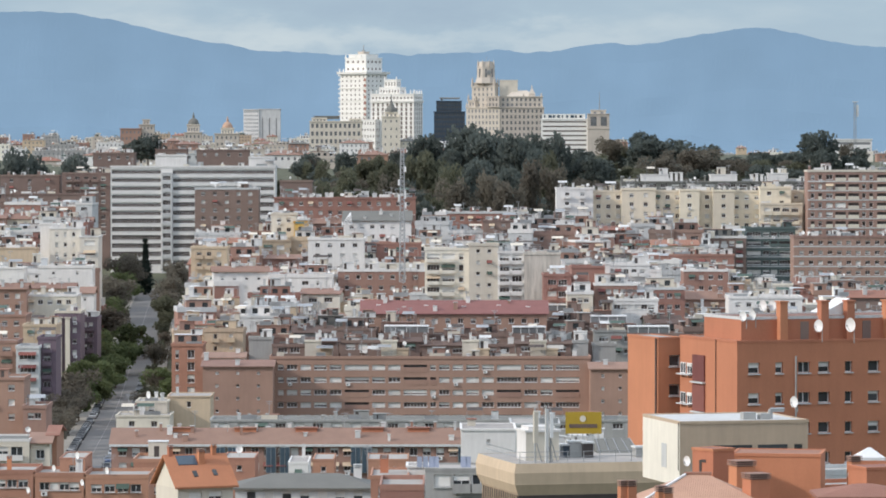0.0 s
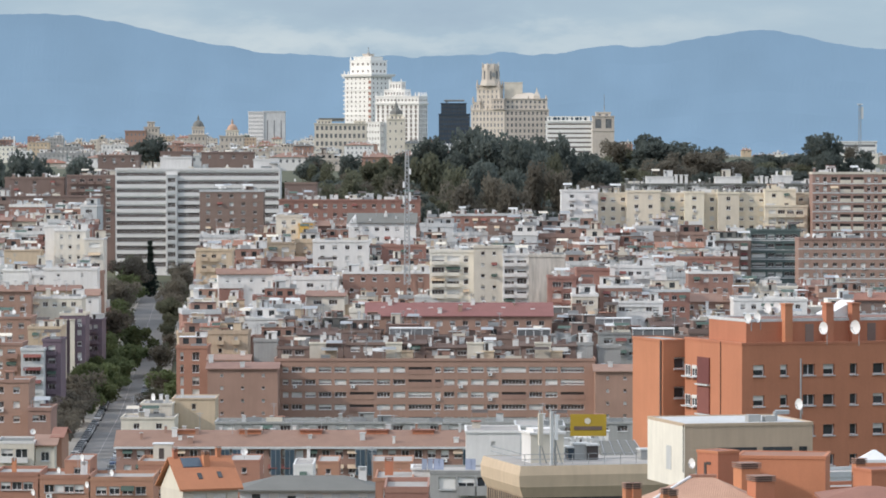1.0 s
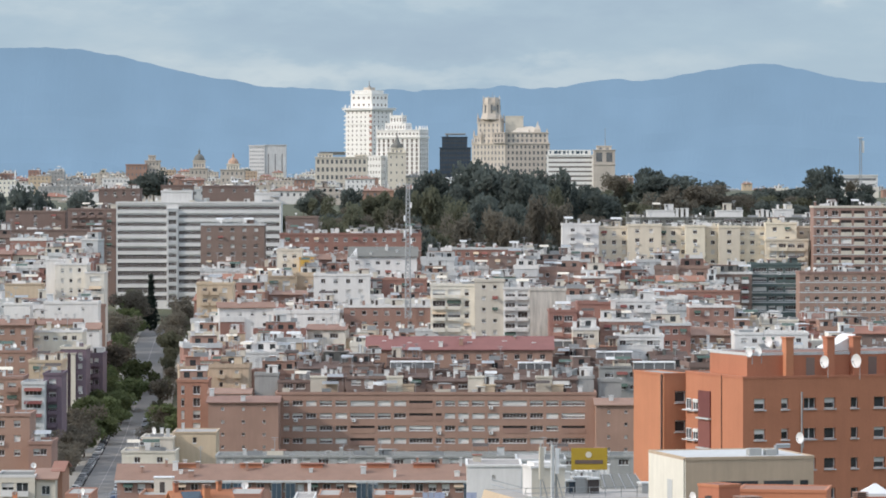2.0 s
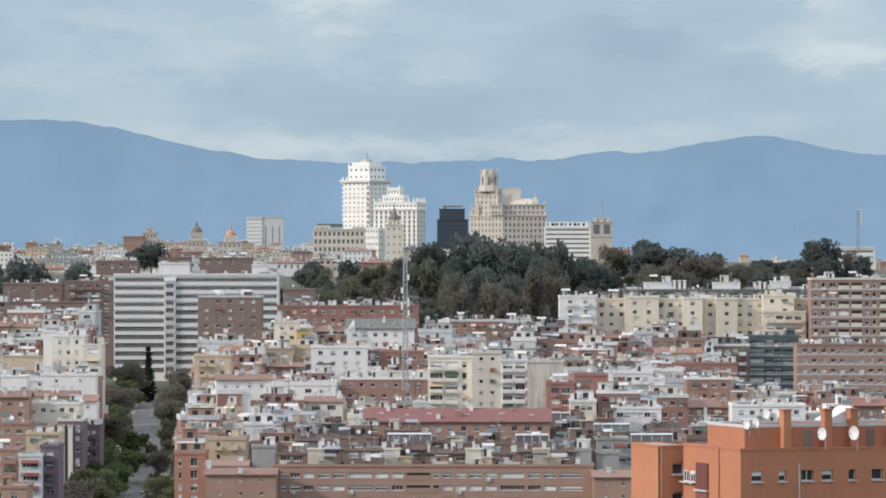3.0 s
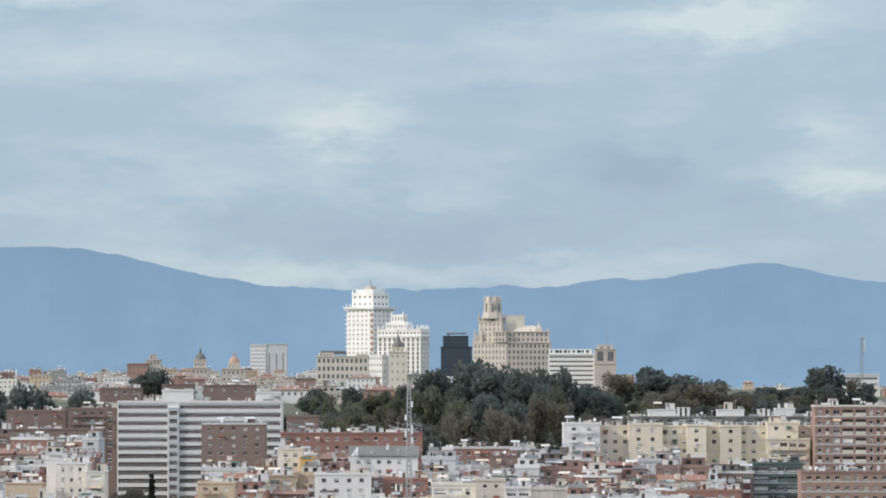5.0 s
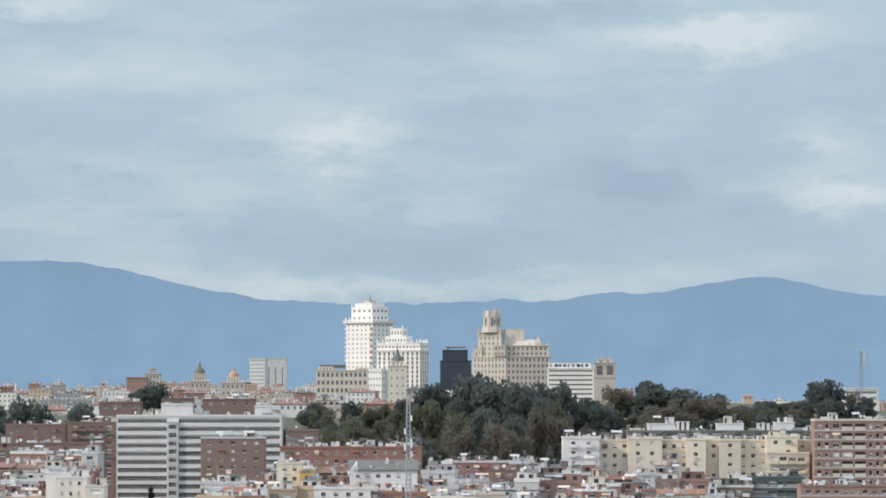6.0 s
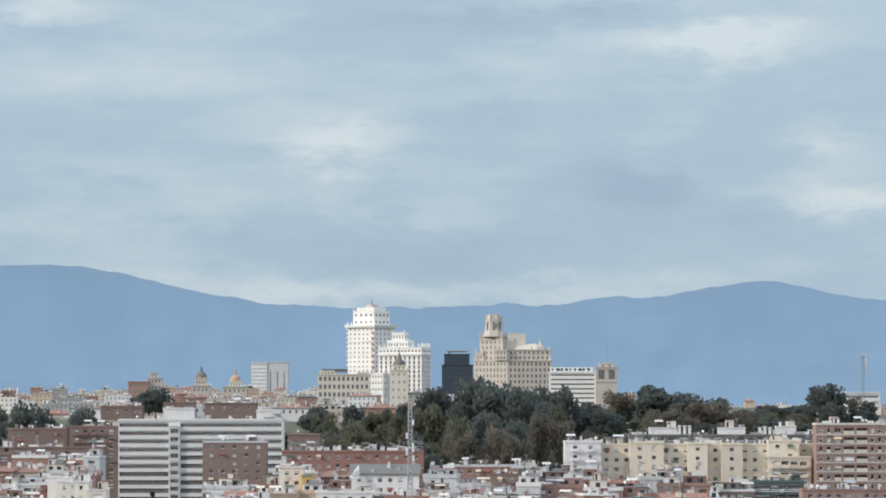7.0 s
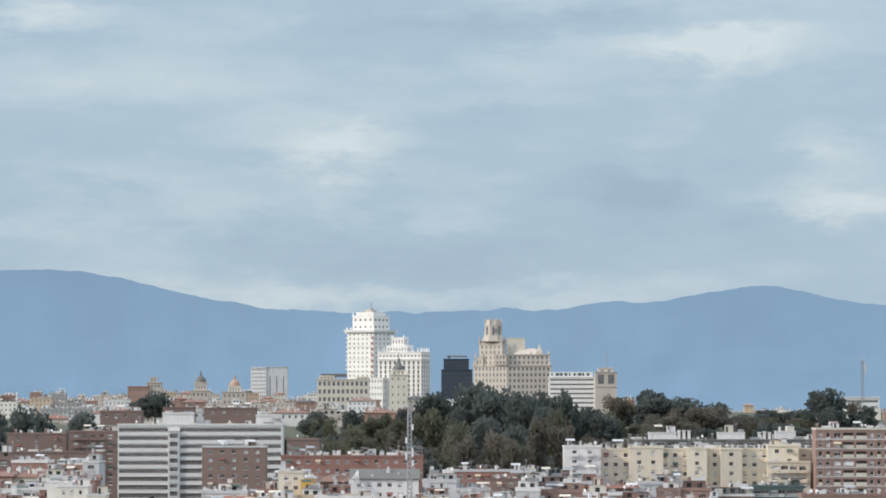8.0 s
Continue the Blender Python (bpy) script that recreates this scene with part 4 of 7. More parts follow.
# ---- the park and the street trees ----
def crown_geo(kind, h, seed):
    """Leaf clumps gathered in uneven lobes on limbs, with gaps between them."""
    rnd = random.Random(seed)
    g, trunk = Geo(), Geo()
    if kind == "oak":
        centres = []
        for i in range(16):
            z = 0.40 + 0.52 * (i + 0.5) / 16
            q, a = 0.31 * math.sqrt(max(0.05, 1 - ((z - 0.58) / 0.38) ** 2)) * rnd.uniform(0.6, 1.1), i * 2.4 + rnd.uniform(-0.5, 0.5)
            centres.append((math.cos(a) * h * q, math.sin(a) * h * q, h * z))
        size, flat, leaf, count = h * 0.145, 0.85, h * 0.026, 115
    elif kind == "cypress":
        centres = [(0, 0, h * (0.12 + 0.82 * i / 9)) for i in range(10)]
        size, flat, leaf, count = h * 0.085, 1.2, h * 0.018, 170
    elif kind == "bare":
        centres = [(rnd.gauss(0, h * 0.14), rnd.gauss(0, h * 0.14), h * rnd.uniform(0.42, 0.92)) for i in range(13)]
        size, flat, leaf, count = h * 0.15, 1.1, h * 0.020, 130
    else:
        centres = [(rnd.gauss(0, h * 0.15), rnd.gauss(0, h * 0.15), h * rnd.uniform(0.36, 0.86)) for i in range(12)]
        size, flat, leaf, count = h * 0.165, 0.9, h * 0.026, 150
    for c in centres:
        s = size * rnd.uniform(0.75, 1.25)
        if kind == "cypress":
            s *= 1.2 - 1.15 * max(0, c[2] / h - 0.2)
        for _ in range(count):
            d = Vector((rnd.gauss(0, 1), rnd.gauss(0, 1), rnd.gauss(0, 1))).normalized()
            p = Vector(c) + Vector((d.x, d.y, d.z * flat)) * s * rnd.uniform(0.5, 1.12)
            q = Euler((rnd.uniform(0, 6.3), rnd.uniform(0, 6.3), rnd.uniform(0, 6.3))).to_matrix()
            l = leaf * rnd.uniform(0.6, 1.5)
            a, b = q @ Vector((l, 0, 0)), q @ Vector((0, l * 0.8, 0))
            g.face([p - a - b * 0.6, p + a * 0.9 - b, p + a + b * 0.7, p - a * 0.7 + b])
        trunk.bar((0, 0, h * 0.28), c, h * 0.009)
    # the crown reaches the tree's full height and a set width
    high, broad = sorted(p[2] for p in g.v)[int(len(g.v) * 0.985)], sorted(math.hypot(p[0], p[1]) for p in g.v)[int(len(g.v) * 0.93)]
    fz, fr = h / high, {"cypress": 0.11}.get(kind, 0.42) * h / broad
    g.v = [(p[0] * fr, p[1] * fr, p[2] * fz) for p in g.v]
    trunk.v = [(p[0] * fr, p[1] * fr, p[2] * fz) for p in trunk.v]
    trunk.ring(0, 0, -1.0, h * 0.5, h * 0.026, h * 0.018, 7).ring(0, 0, h * 0.5, h * 0.8, h * 0.018, h * 0.006, 7)
    return trunk, g


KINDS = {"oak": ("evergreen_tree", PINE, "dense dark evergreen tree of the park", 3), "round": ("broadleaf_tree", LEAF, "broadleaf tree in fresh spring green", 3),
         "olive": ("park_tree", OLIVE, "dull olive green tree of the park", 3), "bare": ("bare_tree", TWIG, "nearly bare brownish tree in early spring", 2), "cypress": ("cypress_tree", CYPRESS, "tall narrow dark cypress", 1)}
grown, planted = {}, []
tree_rnd = random.Random(5)


def plant(kind, x, y, h, wide=1.0):
    """A tree on the ground, of that height; the first of each shape is grown, the others are copies."""
    name, leaf, label, shapes = KINDS[kind]
    k = (kind, tree_rnd.randrange(shapes))
    if k not in grown:
        home = thing(name, label, "tree", (x, y, ground(x, y)), group="trees of the park and the avenue")
        trunk, crown = crown_geo(kind, 14.0, shapes + k[1] * 17 + len(kind))
        part("trunk", trunk, BARK, home)
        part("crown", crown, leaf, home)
        home.matrix_basis = home.matrix_basis @ Matrix.Diagonal((h / 14.0 * wide, h / 14.0 * wide, h / 14.0, 1))
        grown[k] = home
        return home
    s = h / 14.0
    return copy_thing(grown[k], pose(x, y, ground(x, y), 0, 0, tree_rnd.uniform(0, 360)) @ Matrix.Diagonal((s * wide, s * wide, s, 1)))


def grove(x0, x1, y0, y1, count, mix, low, high, seed):
    rnd = random.Random(seed)
    for _ in range(count):
        f = rnd.random()
        y = y0 + (y1 - y0) * f
        plant(rnd.choice(mix), rnd.uniform(x0, x1) * y / y0, y, rnd.uniform(low, high), rnd.uniform(0.85, 1.2))


grove(-16.2, 44.0, 1440, 1800, 115, ("oak", "olive", "bare", "oak", "olive"), 10, 15, 1)
grove(-58.3, -12.7, 1480, 1820, 64, ("olive", "oak", "olive", "bare"), 9, 14, 2)
grove(38.9, 134.0, 1500, 1850, 95, ("olive", "bare", "bare", "oak"), 9, 13, 3)
grove(129.9, 160.1, 1500, 1900, 30, ("olive", "oak", "bare"), 9, 13, 4)
grove(-62.0, -28.0, 1800, 1950, 26, ("oak", "olive", "olive", "bare"), 8, 11, 9)
grove(-176.8, -150.0, 1640, 1700, 10, ("olive", "bare"), 8, 11, 5)
grove(-135.4, -100.0, 1700, 1800, 8, ("olive", "oak", "round"), 8, 11, 6)
grove(48.5, 154.7, 1840, 2020, 46, ("olive", "bare", "bare", "oak", "oak"), 8, 11, 7)
plant("oak", 10.0, 1850, 28.3, 0.76)
plant("oak", 22.4, 1850, 27.7, 0.78)
plant("oak", 38.5, 1840, 29.3, 0.57)
plant("oak", 48.3, 1800, 27.1, 0.45)
plant("oak", -8.1, 1850, 24.6, 0.71)
plant("oak", -4.6, 1900, 22.2, 0.64)
plant("oak", -61.7, 1950, 12.5, 1.02)
plant("oak", -44.1, 1900, 14.2, 0.87)
plant("olive", -53.1, 1850, 16.3, 0.81)
plant("olive", -34.5, 1850, 16.0, 0.65)
plant("olive", -28.0, 1850, 17.4, 0.66)
plant("oak", -21.4, 1900, 14.6, 0.45)
plant("oak", -16.3, 1880, 17.9, 0.57)
plant("oak", 19.2, 1780, 29.5, 0.70)
plant("oak", 4.9, 1780, 27.6, 0.65)
plant("oak", 31.4, 1760, 29.2, 0.66)
plant("oak", 38.9, 1700, 31.2, 0.55)
plant("oak", 13.4, 1650, 29.6, 0.65)
plant("olive", -7.3, 1700, 29.3, 0.63)
plant("oak", 25.8, 1600, 27.4, 0.59)
plant("olive", 42.5, 1650, 29.3, 0.51)
plant("olive", -21.0, 1700, 26.1, 0.71)
plant("olive", -40.4, 1750, 22.6, 0.84)
plant("olive", -58.5, 1750, 24.2, 0.84)
plant("oak", -6.8, 1430, 23.8, 0.45)
plant("olive", 3.4, 1620, 27.4, 0.60)
plant("bare", 16.7, 1500, 24.6, 0.57)
plant("bare", 31.8, 1480, 28.2, 0.45)
plant("bare", 39.5, 1480, 26.2, 0.45)
plant("bare", 4.6, 1500, 24.1, 0.58)
plant("olive", -5.6, 1560, 26.9, 0.54)
plant("bare", 22.0, 1450, 21.9, 0.62)
plant("bare", -17.1, 1560, 26.9, 0.45)
plant("olive", -29.7, 1560, 28.8, 0.59)
plant("olive", -46.0, 1600, 29.2, 0.64)
plant("oak", 49.7, 1850, 22.7, 0.45)
plant("oak", 62.9, 1900, 17.7, 0.90)
plant("bare", 78.7, 1980, 15.9, 1.11)
plant("olive", 85.4, 2020, 15.7, 0.90)
plant("oak", 94.1, 1980, 21.7, 0.90)
plant("oak", 94.9, 1950, 17.0, 1.25)
plant("oak", 107.4, 1950, 15.9, 1.45)
plant("bare", 114.8, 1900, 15.2, 1.66)
plant("bare", 109.7, 1900, 14.7, 1.31)
plant("oak", 126.1, 1980, 13.2, 0.79)
plant("oak", 134.8, 1950, 10.9, 1.36)
plant("oak", 148.7, 2000, 9.2, 1.12)
plant("oak", 157.9, 2000, 9.4, 1.32)
plant("oak", 166.0, 2000, 5.7, 1.31)
plant("olive", 148.5, 1950, 8.6, 1.90)
plant("oak", 168.8, 1900, 22.6, 0.91)
plant("oak", 169.9, 1880, 18.6, 0.98)
plant("bare", 186.1, 1950, 14.9, 0.57)
plant("oak", 192.8, 1950, 13.0, 0.72)
plant("oak", 184.5, 1900, 12.1, 1.29)
plant("oak", 69.0, 1850, 17.0, 1.19)
plant("olive", 81.4, 1850, 16.2, 1.24)
plant("bare", 95.6, 1850, 15.2, 1.23)
plant("oak", 62.3, 1800, 18.5, 0.91)
plant("bare", 126.9, 1900, 11.1, 1.87)
plant("olive", 160.0, 1900, 10.3, 1.43)
plant("oak", -165.4, 1700, 36.3, 0.53)
plant("oak", -154.0, 1760, 30.4, 0.59)
plant("oak", -170.4, 1690, 32.6, 0.45)
plant("oak", -149.0, 2080, 14.0, 1.88)
plant("oak", -179.3, 1700, 30.4, 0.45)
plant("oak", -144.9, 2070, 14.6, 1.10)
plant("oak", -186.1, 1720, 28.9, 0.45)
plant("cypress", -100.3, 1420, 18.9, 1.0)
rnd = random.Random(11)
for k in range(34):
    y = 985 + k * 14 + rnd.uniform(-3, 3)
    road_x = -75 - 0.044 * (y - 906)
    plant(rnd.choice(("round", "round", "olive", "round", "bare")), road_x - (7.2 if y < 1250 else 8.2) - rnd.uniform(0, 1.5), y, rnd.uniform(9.5, 13) if y < 1250 else rnd.uniform(11, 14), rnd.uniform(0.95, 1.25))
    if k % 2 or y > 1260:
        plant(rnd.choice(("olive", "bare", "bare", "round")), road_x + 7.5 + rnd.uniform(0, 1.5), y, rnd.uniform(6, 9) if y < 1260 else rnd.uniform(9, 13), rnd.uniform(0.8, 1.1))
for k in range(10):
    y = 880 + k * 12
    road_x = -75 - 0.044 * (y - 906)
    plant("bare", road_x - 8.0, y, rnd.uniform(7, 10), 1.0)
plant("round", -86.2, 1140, 12.6, 1.3)
plant("round", -86.0, 1105, 12.4, 1.3)
plant("round", -86.0, 1075, 11.8, 1.3)
plant("round", -85.4, 1045, 10.4, 1.3)
plant("round", -72.9, 1085, 8.9, 1.5)
plant("round", -69.3, 1060, 8.0, 1.3)
plant("round", -87.7, 1185, 12.2, 1.2)

# ---- middle city ----
def fill(y, x0, x1, top, spread, seed, walls, group, rows=2, width=(6, 14), gaps=(), dusk=False):
    """A row of blocks of mixed colour and height along a street, with terraces and penthouses."""
    rnd = random.Random(seed)
    x = x0
    while x < x1:
        w = min(rnd.uniform(*width), x1 - x)
        if w < 4:
            break
        held = [b for a, b in gaps if a - 2 < x + w and x < b]
        if held:
            x = max(held)
            continue
        wall, word = rnd.choice(walls)
        kind = rnd.random()
        roof = "flat" if kind < 0.78 else "gable"
        pent = (w * rnd.uniform(0.4, 0.8), rnd.uniform(4, 6), rnd.uniform(2.4, 2.9), wall if dusk else rnd.choice((WHITE, CREAM, wall, wall, BRICK_BROWN))) if roof == "flat" and rnd.random() < 0.75 else None
        building(x, y + rnd.uniform(-5, 5), w - 0.1, top + rnd.uniform(-spread, spread), deep=rnd.uniform(9, 13), wall=wall, roof=roof,
                 roof_mat=rnd.choice((TILE_DARK, SLATE)) if dusk else rnd.choice((ROOF_WHITE, GRAVEL, TILE_PALE, TILE_PALE, GRAVEL)) if roof == "flat" else rnd.choice((TILE, TILE_PALE, TILE_BROWN)),
                 rows=rows, pent=pent, parapet=rnd.choice((0.4, 0.8, 1.1)), parapet_mat=wall if dusk and rnd.random() < 0.8 else rnd.choice((WHITE, wall, wall, PALE, None)), trim=BRICK_DARK if dusk else rnd.choice((WHITE, WHITE, wall)), balconies=rnd.choice((0, 0, 0.4)),
                 label=word + (" with a tiled roof" if roof == "gable" else " with a cluttered flat roof"), group=group, seed=seed, chimney=rnd.choice(("white", "brown", "cream")),
                 clutter=1.5, turn=rnd.uniform(-9, 9), awn=0.05, win=rnd.choice(((1.2, 1.2), (0.9, 1.3), (1.6, 1.2), (2.2, 1.3))), rise=rnd.uniform(1.2, 2.2), first=rnd.uniform(0.6, 1.2))
        x += w


DUSK = [(BRICK_DARK, "dark brick terrace block"), (BRICK_DARK, "dark brick terrace block"), (BRICK_DARK, "dark brick terrace block"), (SLATE, "dark grey terrace block"), (GREY, "grey rendered terrace block")]
MIX = [(WHITE, "white rendered apartment block"), (LIME, "limewashed apartment block"), (CREAM, "cream rendered apartment block"), (BRICK_BROWN, "brown brick apartment block"), (BRICK_BROWN, "brown brick apartment block"),
       (BRICK_RED, "red brick apartment block"), (BEIGE, "beige rendered apartment block"), (PALE, "pale grey apartment block"), (BRICK_DARK, "dark brick apartment block"), (BRICK_RED, "red brick apartment block"), (LIME, "limewashed apartment block")]
BRICKS = [(BRICK_BROWN, "brown brick apartment block"), (BRICK_RED, "red brick apartment block"), (BRICK_DARK, "dark brick apartment block"), (BRICK_GREYED, "greyed brick apartment block"), (PALE, "pale grey apartment block")]
fill(1285, -54.1, 79.4, 41.7, 2.0, 1, BRICKS, "blocks beyond the long brick building", rows=3)
fill(1258, -74.2, -24.0, 39.0, 2.0, 2, MIX, "blocks beyond the long brick building", rows=2)
fill(1258, -24.0, 77.7, 39.0, 2.0, 22, BRICKS, "blocks beyond the long brick building", rows=2)
fill(1231, -73.3, 101.7, 36.5, 2.0, 3, MIX, "blocks beyond the long brick building", rows=2, gaps=((84.8, 134.7),))
fill(1203, -72.3, 99.3, 34.0, 2.0, 4, MIX, "blocks beyond the long brick building", rows=2, gaps=((82.9, 131.6),))
fill(1176, -71.3, 97.1, 31.7, 2.0, 5, MIX, "blocks beyond the long brick building", rows=2, gaps=((81.0, 128.6),))
fill(1149, -70.2, 125.7, 29.6, 2.0, 6, MIX, "blocks beyond the long brick building", rows=2, gaps=((79.2, 125.7),))
fill(1122, -69.2, 122.7, 27.5, 2.0, 7, MIX, "blocks beyond the long brick building", rows=2, gaps=((-28.4, -4.4),))
fill(1095, -68.1, 119.8, 25.6, 2.0, 8, MIX, "blocks beyond the long brick building", rows=2)
fill(1067, -66.9, 116.7, 23.9, 2.0, 9, MIX, "blocks beyond the long brick building", rows=2, gaps=((-4.9, 30.2),))
fill(1040, -65.8, -32.0, 22.6, 1.6, 20, MIX, "blocks beyond the long brick building", rows=2)
fill(1013, -64.6, -36.0, 20.8, 1.4, 21, MIX, "blocks beyond the long brick building", rows=2)
fill(1040, -32.0, 113.8, 22.3, 1.2, 10, DUSK, "blocks beyond the long brick building", rows=2, dusk=True)
fill(1013, -36.0, 110.8, 20.8, 1.2, 11, DUSK, "blocks beyond the long brick building", rows=2, dusk=True)
fill(1430, -158.0, -118.7, 46.4, 2.0, 40, MIX, "blocks along the avenue", rows=2)
fill(1378, -152.2, -114.4, 42.8, 2.0, 41, MIX, "blocks along the avenue", rows=2)
fill(1325, -146.4, -110.8, 39.6, 2.0, 42, MIX, "blocks along the avenue", rows=2)
fill(1272, -140.5, -105.6, 36.6, 2.0, 43, MIX, "blocks along the avenue", rows=2)
fill(1220, -134.8, -99.2, 34.0, 2.0, 44, MIX, "blocks along the avenue", rows=2)
fill(1168, -129.0, -96.9, 31.7, 2.0, 45, MIX, "blocks along the avenue", rows=2)

building(-123.0, 1560, 60.9, 58.5, wall=WHITE, rows=13, xs=[(0.4, 18.2), (23.0, 37.4)], win=(4.7, 1.8), storey=3.05, parapet_mat=WHITE, roof_mat=GRAVEL, deep=16, label="white office slab with long horizontal window bands", name="office_building", category="office building", clutter=0.3, skip=0, awn=0, ac=0, margin=0.3, first=0.75, dishes=0.3, blinds=(0, 0, 0.25, 0.25))
# Added thin block: its greyer wall stands in for the slab's darker notch.
building(-104.1, 1559, 3.8, 56.4, margin=0.3, wall=PALE, rows=12, cols=1, win=(2.9, 1.8), storey=3.05, deep=0.9, label="grey window strip standing in for a darker notch", name="stair_strip", category="stair bay", clutter=0, parapet=0.1, awn=0, ac=0, blinds=(0,0,0.25))
building(-88.3, 1500, 22.7, 50.9, wall=BRICK_DARK, rows=6, cols=5, win=(1.4, 1.2), label="plain brown brick block before a white office slab", parapet_mat=PALE, clutter=0.8)
building(-142.8, 1580, 18.0, 55.9, wall=BRICK_DARK, rows=8, cols=5, win=(1.7, 1.4), balconies=0.6, label="tall brown brick block with stacked balconies")
building(-167.1, 1590, 22.4, 55.0, wall=BRICK_DARK, rows=4, cols=3, label="broad brown brick block with few windows", clutter=0.5)
building(-157.7, 1500, 34.2, 48.9, wall=BRICK_DARK, rows=3, cols=4, label="low dark brick block beside the avenue")
building(35.0, 1300, 11.3, 52.8, wall=WHITE, rows=4, cols=2, balconies=1, label="white apartment block with corner balconies")
building(45.7, 1305, 69.1, 51.9, wall=YELLOW, rows=5, cols=22, win=(1.3, 1.3), label="long cream yellow apartment block with many windows", chimney="cream", balconies=0.1)
building(55.2, 1302, 10.5, 52.6, wall=YELLOW, rows=4, cols=2, label="projecting cream yellow stair block", deep=5)
building(97.9, 1302, 9.6, 53.1, wall=YELLOW, rows=4, cols=2, label="projecting cream yellow stair block", deep=5)
building(56.8, 1340, 59.3, 54.6, wall=SLATE, rows=2, cols=16, win=(2.4, 1.2), storey=2.7, first=0.5, label="dark grey attic storey behind cream flats", clutter=0.35, parapet=0.35, parapet_mat=SLATE, roof_mat=SLATE, awn=0, ac=0)
for px, w, top in ((63.2, 8.8, 57.0), (85.2, 8.6, 57.0), (103.6, 6.4, 57.4), (72.4, 0.9, 57.6), (74.0, 0.9, 57.6), (75.6, 0.9, 57.6), (98.0, 0.9, 57.0), (99.6, 0.9, 57.3), (101.2, 0.9, 57.0)):
    building(px, 1344, w, top, wall=WHITE, rows=1 if w > 3 else 0, cols=3 if w > 3 else 0, win=(0.8, 0.8), deep=5 if w > 3 else 1.3, base=54.4, label="white roof room above a dark attic" if w > 3 else "white chimney stack above a dark attic", name="roof_room" if w > 3 else "chimney_stack", category="roof room" if w > 3 else "chimney", clutter=0.7 if w > 3 else 0, parapet=0.15, first=0.5, awn=0, ac=0, group="white rooms on the attic" if w > 3 else "chimneys on the attic")
building(73.1, 1302, 6.1, 52.3, wall=YELLOW, rows=4, cols=1, label="projecting cream yellow stair block", deep=5)
building(83.4, 1302, 6.6, 52.1, wall=YELLOW, rows=4, cols=1, label="projecting cream yellow stair block", deep=5)
building(97.7, 1299, 13.1, 48.1, wall=YELLOW, rows=3, cols=4, win=(2.2,1.6), balconies=1, label="projecting cream block with open balconies", deep=3, clutter=0.2)
building(-106.6, 1562, 11.5, 62.7, wall=WHITE, rows=0, cols=0, deep=5, label="white plant room on an office slab", name="plant_room", category="roof room", clutter=0.2, base=57.7)
building(-72.0, 1562, 9.2, 61.9, wall=WHITE, rows=0, cols=0, deep=5, label="white plant room on an office slab", name="plant_room", category="roof room", clutter=0.3, base=57.7)
building(111.7, 1290, 29.4, 58.3, awn=0.02, wall=BRICK_GREYED, rows=8, xs=[(0.9, 1.1), (3.2, 1.1), (5.6, 2.0), (8.4, 3.2), (12.4, 3.2), (16.6, 1.1), (18.8, 1.1), (21.2, 3.2), (25.4, 3.2)], win=(1.5, 1.45), storey=2.85, band=PALE, parapet_mat=CREAM, loggia=0.5,  label="tall brown brick block with pale floor bands")
building(91.0, 1270, 15.2, 41.2, wall=GREEN_CLAD, rows=6, xs=[(0.6, 4.2), (5.4, 2.0), (7.8, 2.0), (10.4, 4.2)], win=(1.5, 1.25), storey=2.85, blinds=(0, 0, 0, 0.25, 0.5, 1.0), awn=0, band=PALE, loggia=0.12, label="dark green clad apartment block with pale bands")
building(77.6, 1262, 13.2, 38.6, wall=BRICK_DARK, rows=4, cols=5, win=(1.6, 1.3), roof_mat=ROOF_WHITE, parapet_mat=WHITE, pent=(10.5, 5, 2.4, SLATE), label="dark brick block with a white edged roof terrace", clutter=1.0, awn=0.1, balconies=0.4)
building(54.0, 1190, 28.2, 35.0, wall=BRICK_RED, rows=3, cols=8, win=(1.5, 1.1), band=PALE, roof_mat=TILE_PALE, parapet_mat=BRICK_RED, deep=9, label="long red brown brick block with white chimneys", clutter=1.8, awn=0.05)
building(39.7, 1130, 18.5, 32.3, wall=WHITE, rows=1, cols=4, win=(0.9, 0.9), roof_mat=ROOF_WHITE, parapet_mat=WHITE, deep=12, parapet=0.6, label="low white block with a broad whitewashed terrace", clutter=1.2, awn=0)
building(102.0, 1225, 32.0, 39.5, awn=0.02, wall=BRICK_GREYED, rows=6, cols=11, band=PALE, win=(1.4, 1.1), label="brown brick block with pale bands between storeys")
building(-1.6, 1330, 28.5, 44.9, wall=BRICK_RED, rows=3, cols=10, label="low red brick block beside the park", parapet_mat=PALE)
building(-55.3, 1380, 46.3, 48.9, wall=BRICK_RED, rows=3, cols=14, label="red brick block with a row of white chimneys", clutter=1.6)
building(-4.7, 1090, 11.7, 39.1, wall=LIME, rows=7, xs=[(0.6, 3.2), (4.5, 3.2), (8.8, 1.2)], win=(1.9,1.6), balconies=0.4, awn=0.2, label="cream apartment block with glazed balconies")
building(6.7, 1086, 7.6, 40.3, wall=CREAM, rows=7, cols=2, win=(1.0,0.9), label="plain cream tower of a housing block", clutter=0.8)
building(14.1, 1085.4, 6.8, 38.4, wall=WHITE, rows=8, xs=[(0.5, 2.5), (3.7, 2.5)], win=(2.5, 1.7), storey=2.7, first=0.5, label="white framed block with stacked glazed balconies", balconies=1, awn=0.1, blinds=(0, 0.25, 0.5, 0.5))
building(20.9, 1084, 9.3, 38.1, wall=STREAKED, rows=0, cols=0, parapet_mat=STREAKED, label="blank pale rendered wall with dark rain streaks")
